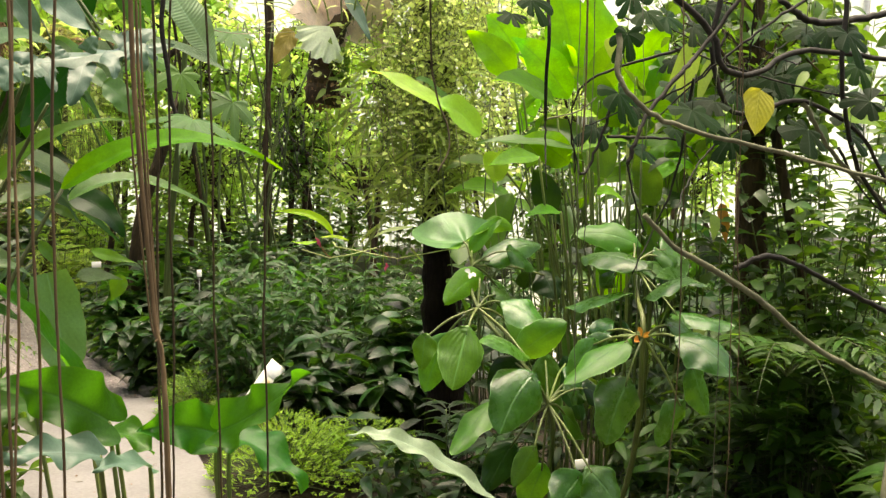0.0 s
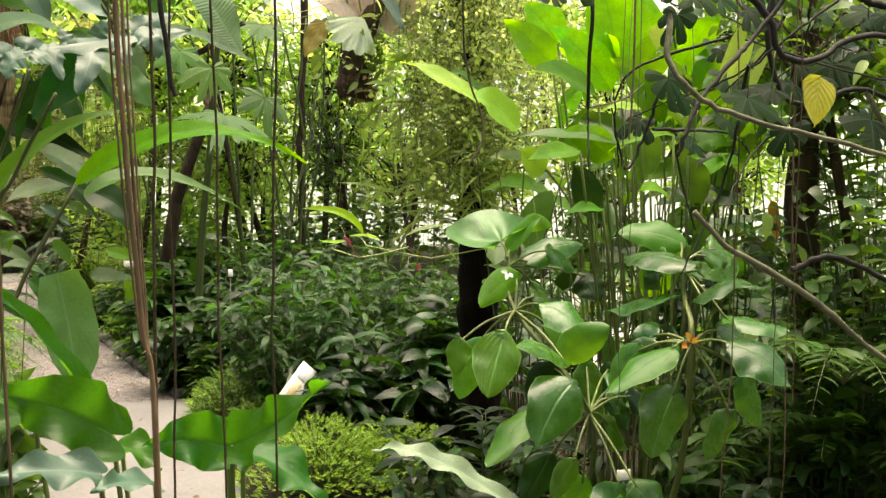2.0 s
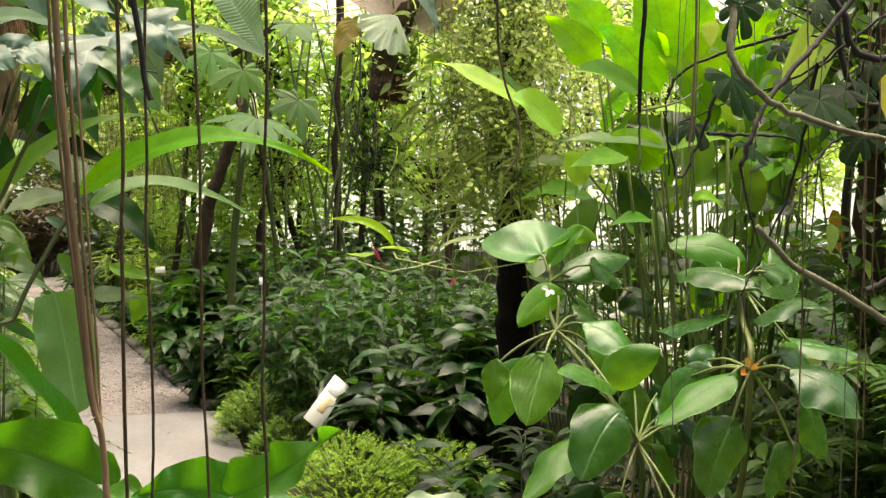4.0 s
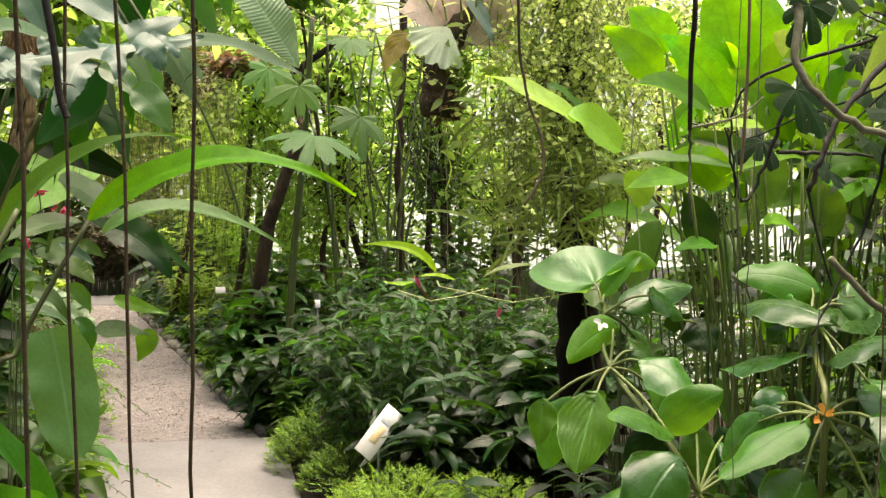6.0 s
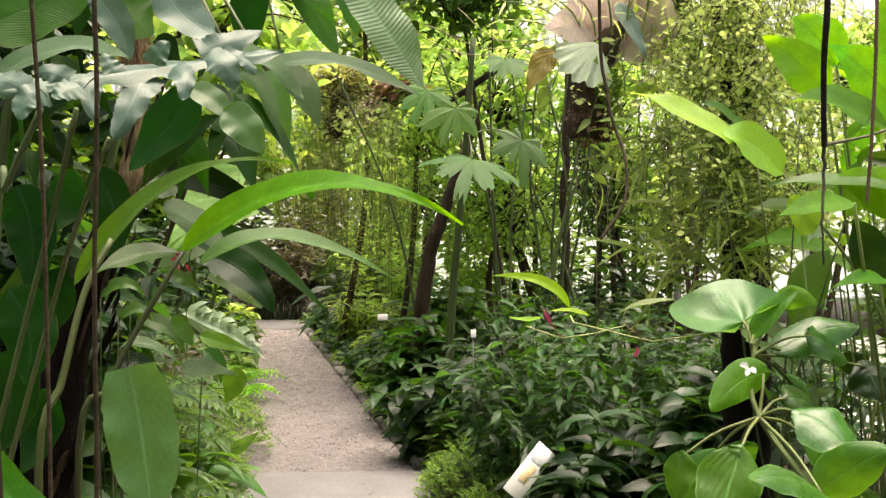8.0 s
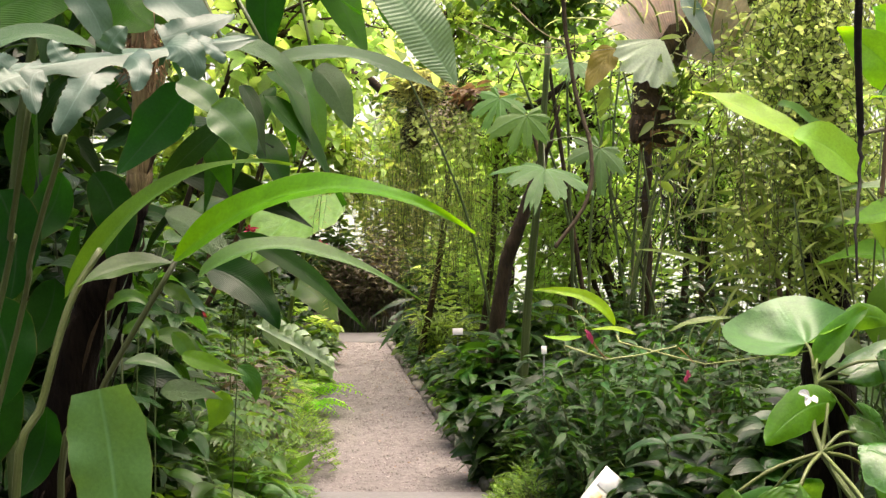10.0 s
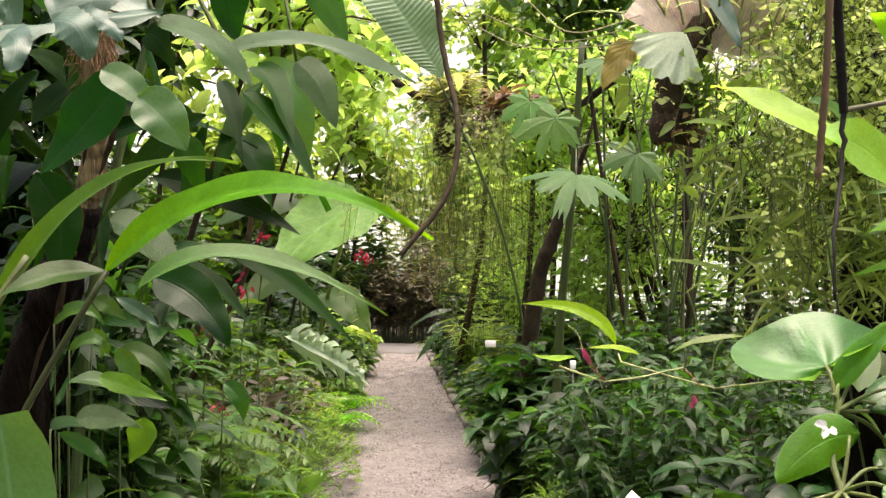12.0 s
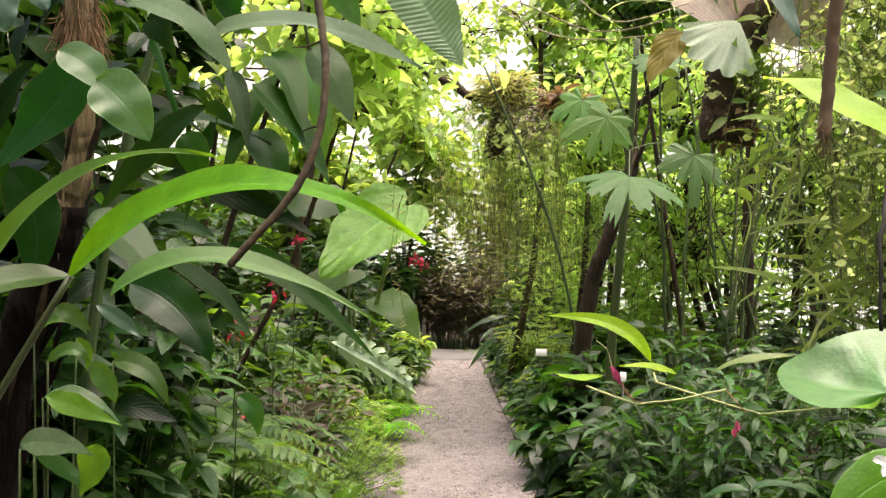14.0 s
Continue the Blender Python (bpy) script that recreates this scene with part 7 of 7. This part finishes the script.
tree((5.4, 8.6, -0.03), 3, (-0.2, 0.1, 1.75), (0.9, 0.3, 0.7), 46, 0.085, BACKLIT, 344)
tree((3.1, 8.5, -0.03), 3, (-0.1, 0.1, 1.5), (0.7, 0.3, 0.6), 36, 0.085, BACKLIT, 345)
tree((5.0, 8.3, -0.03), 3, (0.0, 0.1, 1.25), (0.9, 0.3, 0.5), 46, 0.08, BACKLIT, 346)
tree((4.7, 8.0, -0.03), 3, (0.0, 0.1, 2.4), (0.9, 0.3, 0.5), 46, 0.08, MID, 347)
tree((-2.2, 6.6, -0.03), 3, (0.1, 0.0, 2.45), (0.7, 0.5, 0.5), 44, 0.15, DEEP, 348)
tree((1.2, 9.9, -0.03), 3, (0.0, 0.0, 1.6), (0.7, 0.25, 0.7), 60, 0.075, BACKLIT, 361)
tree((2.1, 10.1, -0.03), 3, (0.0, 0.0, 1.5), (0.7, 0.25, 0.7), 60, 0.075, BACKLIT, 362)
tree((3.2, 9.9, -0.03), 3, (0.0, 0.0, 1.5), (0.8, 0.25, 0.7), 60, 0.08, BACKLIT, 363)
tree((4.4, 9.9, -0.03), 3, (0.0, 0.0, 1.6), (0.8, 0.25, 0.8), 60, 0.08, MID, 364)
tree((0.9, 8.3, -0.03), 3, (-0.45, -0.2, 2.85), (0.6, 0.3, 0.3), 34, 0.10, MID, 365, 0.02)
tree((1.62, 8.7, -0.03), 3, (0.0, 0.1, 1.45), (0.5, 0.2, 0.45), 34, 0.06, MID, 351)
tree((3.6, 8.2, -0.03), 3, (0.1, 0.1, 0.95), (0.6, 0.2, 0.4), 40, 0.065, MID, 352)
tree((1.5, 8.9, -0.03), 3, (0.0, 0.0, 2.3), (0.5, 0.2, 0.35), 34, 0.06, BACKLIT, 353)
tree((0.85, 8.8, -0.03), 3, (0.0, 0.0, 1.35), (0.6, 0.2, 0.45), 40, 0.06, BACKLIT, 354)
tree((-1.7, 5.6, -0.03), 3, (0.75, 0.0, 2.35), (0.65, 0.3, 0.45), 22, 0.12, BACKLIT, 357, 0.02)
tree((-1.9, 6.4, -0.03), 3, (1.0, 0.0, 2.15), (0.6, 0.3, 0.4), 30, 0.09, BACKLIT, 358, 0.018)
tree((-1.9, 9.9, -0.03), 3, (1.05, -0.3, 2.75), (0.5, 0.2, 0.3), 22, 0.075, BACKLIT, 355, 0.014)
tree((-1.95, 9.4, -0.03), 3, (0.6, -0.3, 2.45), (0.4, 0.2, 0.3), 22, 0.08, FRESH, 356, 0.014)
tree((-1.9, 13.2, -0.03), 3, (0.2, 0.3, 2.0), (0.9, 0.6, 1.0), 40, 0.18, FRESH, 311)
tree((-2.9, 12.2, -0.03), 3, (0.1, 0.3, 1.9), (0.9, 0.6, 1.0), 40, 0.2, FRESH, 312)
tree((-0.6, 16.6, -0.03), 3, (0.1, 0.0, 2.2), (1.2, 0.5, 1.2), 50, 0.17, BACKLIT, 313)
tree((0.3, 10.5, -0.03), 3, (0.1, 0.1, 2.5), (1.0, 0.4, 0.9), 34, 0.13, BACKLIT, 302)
tree((-2.4, 10.6, -0.03), 3, (0.5, 0.1, 3.0), (1.2, 0.9, 0.9), 22, 0.13, FRESH, 303)
tree((-2.6, 9.2, -0.03), 3, (0.2, 0, 2.7), (1.2, 0.9, 1.0), 18, 0.14, FRESH, 304)
tree((2.9, 8.2, -0.03), 3, (0.2, 0, 2.35), (0.9, 0.5, 0.5), 40, 0.11, BACKLIT, 305)
tree((-2.2, 5.4, -0.03), 3, (0.1, 0, 2.2), (0.9, 0.8, 0.8), 55, 0.17, DEEP, 307)
tree((0.8, 14.8, -0.03), 3, (-1.0, 0.6, 2.8), (1.5, 0.8, 0.9), 44, 0.17, MID, 308)

# ---- lianas and dark lobed leaves over the walk on the right ----
liana = thing("liana", "grey woody liana with dark tangled branches", "vine", (1.5, 1.5, -0.03))
def liana_branches(rows):
    for pts, r, m_ in rows:
        part("branch", tube([np.array(p) for p in pts], r, r * 0.8, 8, 34, 0.12, int(r * 9000), 0.0015), m_, liana)


liana_branches((
    (((0.578, 1.250, 1.721), (0.569, 1.220, 1.629), (0.626, 1.200, 1.562), (0.771, 1.200, 1.518), (0.999, 1.250, 1.477), (1.385, 1.350, 1.404)), 0.0062, LIANA),
    (((1.709, 1.700, 0.813), (1.389, 1.650, 0.964), (1.144, 1.600, 1.127), (0.932, 1.600, 1.245), (0.838, 1.600, 1.329)), 0.0085, LIANA),
    (((1.093, 1.600, 1.192), (1.206, 1.600, 1.218), (1.454, 1.700, 1.134), (1.783, 1.800, 0.999)), 0.008, DARKROOT),
))
liana_branches((
    (((0.883, 1.600, 1.865), (1.010, 1.600, 1.763), (1.044, 1.600, 1.683), (1.173, 1.650, 1.675), (1.340, 1.700, 1.739), (1.744, 1.800, 1.727)), 0.009, DARKROOT),
    (((1.100, 1.700, 1.886), (1.072, 1.700, 1.731), (1.143, 1.700, 1.577), (1.345, 1.700, 1.609), (1.623, 1.800, 1.508), (1.768, 1.800, 1.272)), 0.007, DARKROOT),
    (((0.985, 1.400, 1.860), (0.866, 1.400, 1.712), (0.794, 1.370, 1.653), (0.703, 1.340, 1.571), (0.664, 1.320, 1.511), (0.641, 1.320, 1.455)), 0.0055, DARKROOT),
))
liana_branches((
    (((1.737, 1.800, 1.866), (1.425, 1.750, 1.819), (1.266, 1.700, 1.865)), 0.010, DARKROOT),
    (((1.472, 1.700, 1.903), (1.466, 1.700, 1.655), (1.569, 1.750, 1.432), (1.770, 1.800, 1.240)), 0.007, DARKROOT),
    (((1.345, 1.700, 1.609), (1.494, 1.750, 1.463), (1.703, 1.800, 1.337)), 0.007, LIANA),
))
part("stem", tube([(1.5, 1.5, -0.03), (1.45, 1.45, 0.6), np.array((1.709, 1.700, 0.813))], 0.014, 0.011, 8, 12, 0.1, 5), LIANA, liana)
rl = np.random.default_rng(14)
# lobed leaves as dark silhouettes: their unlit side is painted by SHADE
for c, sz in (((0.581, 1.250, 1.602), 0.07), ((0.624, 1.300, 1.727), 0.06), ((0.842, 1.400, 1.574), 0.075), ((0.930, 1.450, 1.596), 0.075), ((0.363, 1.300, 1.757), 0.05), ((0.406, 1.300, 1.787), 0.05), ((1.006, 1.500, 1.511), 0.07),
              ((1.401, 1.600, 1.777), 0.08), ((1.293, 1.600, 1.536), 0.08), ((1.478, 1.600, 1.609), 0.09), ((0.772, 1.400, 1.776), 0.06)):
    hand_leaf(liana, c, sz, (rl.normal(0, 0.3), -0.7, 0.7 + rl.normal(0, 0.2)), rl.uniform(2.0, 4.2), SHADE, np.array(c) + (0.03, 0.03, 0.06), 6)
yb, yt = np.array((1.117, 1.550, 1.631)), np.array((1.091, 1.530, 1.518))
leaf_part(liana, blade(yb, bow(yb, yt, 0.01), yt, 0.088, FRONT, "round", 0.1, 0.05, 2, 10, 3), YELLOW, "yellowing round leaf")
yb, yt = np.array((1.895, 2.950, 1.272)), np.array((1.924, 2.950, 1.123))
leaf_part(liana, blade(yb, bow(yb, yt, 0.01), yt, 0.06, FRONT, "ovate", 0.1, 0.05, 2, 10, 3), ORANGE, "withered orange leaf")
for b, t2, w in (((1.134, 1.900, 1.768), (1.061, 1.900, 1.624), 0.035), ((1.510, 2.000, 1.907), (1.590, 2.000, 1.822), 0.06), ((1.153, 2.000, 1.629), (1.221, 2.000, 1.754), 0.05), ((1.622, 1.900, 1.579), (1.758, 1.900, 1.549), 0.045)):
    b, t2 = np.array(b), np.array(t2)
    leaf_part(liana, blade(b, bow(b, t2, 0.01), t2, w, FRONT, "ovate", 0.15, 0.05, 2, 10, 3), FRESH)
shrub("climber", "dark leafy climber among the lianas", "vine", (2.1, 2.6, 0.6), 0.55, 1.2, 28, 10, "ovate", 0.09, MID, 401)
shrub("climber", "dark leafy climber among the lianas", "vine", (1.98, 2.62, 0.25), 0.4, 1.0, 40, 10, "ovate", 0.085, MID, 404)
shrub("climber", "dark leafy climber among the lianas", "vine", (2.5, 3.0, 0.8), 0.55, 1.3, 22, 10, "lance", 0.12, MID, 402)
fern("fern", "long drooping fern fronds under the liana", (1.75, 2.3, 0.75), 12, 0.55, MID, 403, 0.3, 14, 0.5, 0.5)
for k, (x, y, r, h, kd, lfz, m_) in enumerate(((2.6, 3.6, 0.5, 1.0, "broad", 0.17, BEDLEAF), (3.2, 3.6, 0.5, 1.15, "lance", 0.17, MID), (3.4, 4.6, 0.6, 1.2, "ovate", 0.12, MID), (2.9, 4.9, 0.5, 1.1, "broad", 0.16, BEDLEAF), (1.75, 1.45, 0.4, 0.5, "broad", 0.16, MID), (2.2, 1.9, 0.45, 0.75, "broad", 0.17, MID), (1.45, 1.55, 0.3, 0.42, "round", 0.12, MID))):
    shrub("bed_shrub", "glossy dark shrub below the lianas", "shrub", (x, y, -0.03), r, h, 34, 8, kd, lfz, m_, 420 + k, group="liana bed shrubs", droop=0.1)
trunk_r = thing("bare_tree", "dark bare trunk among the lianas", "tree", (2.05, 2.9, -0.03))
part("trunk", tube([(2.05, 2.9, -0.03), (2.02, 2.9, 0.9), (2.0, 2.9, 1.5), (1.98, 2.9, 2.4)], 0.05, 0.04, 10, 24, 0.12, 3, 0.006), BARK, trunk_r)

part("branch", tube([(-0.9, 0.0, 2.62), (-0.45, 0.4, 2.58), (-0.3, 0.72, 2.6), (0.1, 1.2, 2.55), (0.45, 1.36, 2.5), (0.9, 1.7, 2.5), (1.5, 2.3, 2.45), (1.98, 2.9, 2.35)], 0.03, 0.02, 9, 60, 0.1, 3, 0.004), DARKROOT, liana, "overhead branch that carries the aerial roots")
part("branch", tube([(0.1, 1.2, 2.55), (0.3, 0.95, 2.35), (0.5, 0.9, 2.3), (0.9, 1.2, 2.4)], 0.012, 0.01, 8, 24, 0.1, 3, 0.003), DARKROOT, liana)

rt = np.random.default_rng(61)
for k in range(16):
    o = np.array((rt.uniform(0.95, 1.9), rt.uniform(1.5, 2.4), rt.uniform(1.45, 1.95)))
    e = o + np.array((rt.normal(0.1, 0.35), rt.normal(0, 0.2), rt.normal(-0.1, 0.25)))
    m = (o + e) / 2 + rt.normal(0, 0.08, 3)
    part("branch", tube([o, m, e], rt.uniform(0.0025, 0.0055), 0.002, 6, 24, 0.15, k, 0.002), DARKROOT, liana)
# more silhouette leaves, dark by colour against the light behind
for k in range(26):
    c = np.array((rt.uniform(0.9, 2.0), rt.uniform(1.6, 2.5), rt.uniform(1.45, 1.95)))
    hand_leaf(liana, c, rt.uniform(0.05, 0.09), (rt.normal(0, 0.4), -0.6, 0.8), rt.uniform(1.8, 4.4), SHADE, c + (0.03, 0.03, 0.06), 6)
for k in range(30):
    b = np.array((rt.uniform(1.35, 2.1), rt.uniform(1.9, 2.9), rt.uniform(0.95, 1.9)))
    e = b + np.array((rt.normal(0, 0.05), rt.normal(-0.02, 0.03), rt.normal(-0.05, 0.04)))
    leaf_part(liana, blade(b, bow(b, e, 0.01), e, rt.uniform(0.03, 0.055), (rt.normal(0, 0.4), -0.8, 0.5), "ovate", 0.15, 0.05, 2, 8, 2), (MID, DEEP, FRESH)[k % 3])

# ---- hanging aerial roots close to the walk ----
def hanging(points, r, mat, seed, label="thin brown aerial root hanging from above", jitter=0.0004):
    pts = [np.array(p, float) for p in points]
    ob = thing("aerial_root", label, "vine", pts[-1], "aerial roots")
    root = part("root", tube(pts, r, r * 0.85, 8, 110, 0.05, seed, jitter * 0.3), mat, ob)
    q = np.random.default_rng(seed + 5)
    line = smooth_line(pts, 60)
    for k in range(5):
        o = line[q.integers(8, 58)]
        d = np.array((q.normal(0, 1), q.normal(0, 0.6), -q.uniform(0.2, 1.2))) * q.uniform(0.003, 0.009)
        part("rootlet", tube([o, o + d * 0.6 + q.normal(0, 0.001, 3), o + d], r * 0.3, r * 0.12, 5, 6), mat, root)
    return ob


def plumb(x, y, r, mat, seed, low=-0.03, sway=0.012):
    q = np.random.default_rng(seed)
    zs = np.linspace(2.6, low, 34)
    ax, ay, ph = q.normal(0, sway), q.normal(0, sway), q.uniform(0, 6.28, 2)
    hanging([(x + ax * math.sin(2.3 * z + ph[0]) + 0.0022 * math.sin(11.0 * z + ph[1]) + q.normal(0, 0.0011), y + ay * math.sin(2.9 * z + ph[1]) + q.normal(0, 0.0012), z) for z in zs], r * 0.8, mat, seed)


def frayed(tip, n, length, mat, seed, parent):
    q = np.random.default_rng(seed)
    for k in range(n):
        d = np.array((q.normal(0, 0.16), q.normal(0, 0.16), -1.0)) * length * q.uniform(0.5, 1.1)
        part("fibre", tube([tip, tip + d * 0.5 + q.normal(0, 0.002, 3), tip + d], 0.00014, 0.00007, 4, 6), mat, parent)


plumb(-0.323, 0.745, 0.0021, VINEBARK, 501)
plumb(-0.262, 0.654, 0.0021, VINEBARK, 502, sway=0.010)
for k, (dx, dy, r) in enumerate(((0, 0, 0.0031), (0.009, 0.01, 0.0018), (-0.008, 0.02, 0.0014), (0.017, 0.03, 0.0012))):
    hanging([(-0.455 + dx, 0.47 + dy, 2.4), (-0.452 + dx * 0.8, 0.47 + dy, 1.7), (-0.445 + dx * 0.7, 0.47 + dy, 1.5), (-0.43 + dx * 0.4, 0.47 + dy, 1.3), (-0.415 - dx * 0.2, 0.47, 1.1), (-0.40, 0.46, -0.03)], r, ROOT, 510 + k)
for k, (x, y, r) in enumerate(((-0.545, 0.10, 0.0018), (-0.565, 0.15, 0.0019), (-0.60, 0.12, 0.0022), (-0.585, 0.05, 0.0018), (-0.62, 0.2, 0.0024), (-0.615, 0.16, 0.0016), (-0.59, 0.2, 0.0018), (-0.40, 0.72, 0.0026), (-0.37, 0.80, 0.0022))):
    plumb(x, y, r, ROOT if k < 7 else VINEBARK, 520 + k, sway=0.011)
hanging([(-0.385, 0.78, 2.5), (-0.386, 0.77, 1.80), (-0.380, 0.768, 1.72), (-0.384, 0.766, 1.66), (-0.376, 0.765, 1.60), (-0.372, 0.765, 1.56), (-0.366, 0.764, 1.540)], 0.0036, DARKROOT, 531, "dark aerial root with a blunt tip")
hanging([(0.15, 1.19, 2.5), (0.155, 1.19, 1.75), (0.163, 1.18, 1.60), (0.177, 1.15, 1.53), (0.172, 1.13, 1.485), (0.145, 1.112, 1.447)], 0.0020, VINEBARK, 532, "thin dark curved vine hanging over the path")
black_vine = hanging([(0.45, 1.36, 2.5), (0.455, 1.33, 1.85), (0.447, 1.300, 1.721), (0.451, 1.320, 1.642), (0.465, 1.353, 1.547)], 0.0044, DARKROOT, 533, "black hanging vine with a forked end")
part("twig", tube([(0.465, 1.353, 1.548), (0.46, 1.34, 1.50), (0.449, 1.31, 1.45), (0.447, 1.30, 1.405)], 0.0022, 0.0012, 6, 20, 0.15, 3, 0.0006), DARKROOT, black_vine)
part("twig", tube([(0.465, 1.353, 1.549), (0.526, 1.360, 1.561), (0.559, 1.360, 1.575), (0.586, 1.360, 1.597)], 0.0020, 0.0012, 6, 14, 0.1, 4), LIANA, black_vine)
tip_root = hanging([(0.36, 0.95, 2.3), (0.362, 0.95, 1.7), (0.36, 0.95, 1.56), (0.356, 0.950, 1.490)], 0.0020, ROOT, 534, "grey hanging root with a frayed tip")
frayed(np.array((0.356, 0.950, 1.491)), 16, 0.006, ROOT, 9, tip_root)
hanging([(0.641, 1.320, 1.455), (0.659, 1.320, 1.385), (0.685, 1.320, 1.312)], 0.0022, DARKROOT, 535)
for k, (x, y) in enumerate(((0.66, 1.6), (0.86, 1.5), (0.80, 1.9), (1.0, 1.45), (0.62, 1.45), (1.15, 1.7), (1.05, 1.6), (1.3, 1.9), (0.93, 1.8))):
    plumb(x, y, 0.0014 + 0.0006 * (k % 2), ROOT if k % 2 else LIANA, 540 + k, low=(0.9, -0.03, 1.3, 1.2, 1.25, -0.03, -0.03, 0.8, 1.0)[k])

# ---- broad taro leaves low beside the walk ----
CLEARTARO = leaf_mat("light_taro_leaf", (0.028, 0.13, 0.008), (0.13, 0.44, 0.010), 7, 1.1, rough=0.38, through_light=0.4, pale=0.2, spread=0.2, relief=0.2, ribs=0.1, spots=0.3, spec=0.3)
taro = thing("taro_clump", "clump of broad arrow-shaped green taro leaves", "plant", (-0.35, 1.3, -0.03))


def taro_leaf(b, t2, w, up, mat=None, lift=0.02, fold=0.3, wave=0.3):
    b, t2 = np.array(b), np.array(t2)
    leaf = leaf_part(taro, blade(b, bow(b, t2, lift), t2, w, up, "heart", fold, wave, 2.3, 30, 6, lobes=0.5, phase=w * 70, twist=0.25), mat or TARO)
    part("leaf_stalk", tube([(-0.35 + b[0] * 0.2, 1.3, -0.03), (b[0] * 0.8 - 0.05, 1.28, 0.55), b], 0.007, 0.004, 7, 12), STALK, leaf)


taro_leaf((-0.434, 1.220, 1.000), (-0.622, 1.120, 1.097), 0.12, (0.05, -0.85, 0.45), lift=0.015)
taro_leaf((-0.240, 1.260, 0.955), (-0.384, 1.220, 0.977), 0.10, (0, -0.9, 0.4), lift=0.012)
taro_leaf((-0.241, 1.200, 0.974), (-0.117, 1.020, 1.110), 0.095, (-0.25, -0.75, 0.6), lift=-0.012)
taro_leaf((-0.221, 1.220, 0.956), (-0.101, 1.120, 0.872), 0.10, (0.3, -0.7, 0.7), CLEARTARO, 0.02)
taro_leaf((-0.465, 1.400, 1.010), (-0.627, 1.300, 1.248), 0.062, (0.75, -0.25, 0.4), lift=0.02, fold=0.5, wave=0.12)
taro_leaf((-0.417, 1.300, 0.960), (-0.357, 1.220, 0.932), 0.07, (0.2, -0.8, 0.6), CLEARTARO, 0.01)
taro_leaf((-0.461, 1.050, 0.982), (-0.620, 0.980, 1.005), 0.07, (0, -0.5, 0.9), SILVER, 0.01, 0.2, 0.4)
taro_leaf((-0.558, 1.300, 1.018), (-0.641, 1.200, 1.000), 0.08, (0, -0.7, 0.7), MID)
taro_leaf((-0.375, 1.100, 0.943), (-0.475, 1.000, 0.971), 0.05, (0, -0.5, 0.9), SILVER, 0.01)
bt, bm, bb = np.array((-0.001, 1.210, 0.943)), np.array((0.129, 1.200, 0.916)), np.array((0.331, 1.200, 0.768))
leaf_part(taro, blade(bb, through_pts(bb, bm, bt), bt, 0.045, (0, -0.55, 0.85), "lance", 0.25, 0.3, 5, 40, 4), WAVY, "long pale leaf with a wavy edge")
part("leaf_stalk", tube([(0.2, 1.3, -0.03), (0.22, 1.28, 0.5), bb], 0.007, 0.004, 7, 10), STALK, taro)

# fallen leaf bits along the path edges
litter = np.random.default_rng(88)
n_l = 260
ly = litter.uniform(3.4, 12.0, n_l)
lx = np.array([(path_left(y) + 0.16 * abs(litter.normal()) if litter.uniform() < 0.5 else path_right(y) - 0.16 * abs(litter.normal())) if y > 6 else litter.uniform(-0.95, 0.15) for y in ly])
keep = (ly > 6) | (litter.uniform(0, 1, n_l) < 0.5)
la = litter.uniform(0, 6.28, n_l)
lp = np.stack([lx, ly, np.full(n_l, 0.016)], -1)[keep]
solo("leaf_litter", crowd(SMALL["chip"], lp, np.stack([np.cos(la), np.sin(la), 0.1 + 0 * la], -1)[keep], np.array([0, 0, 1.0]) + litter.normal(0, 0.25, lp.shape), litter.uniform(0.012, 0.035, len(lp))), FIBRE,
     "small brown fallen leaf bits on the path", "leaf litter", "stuff")
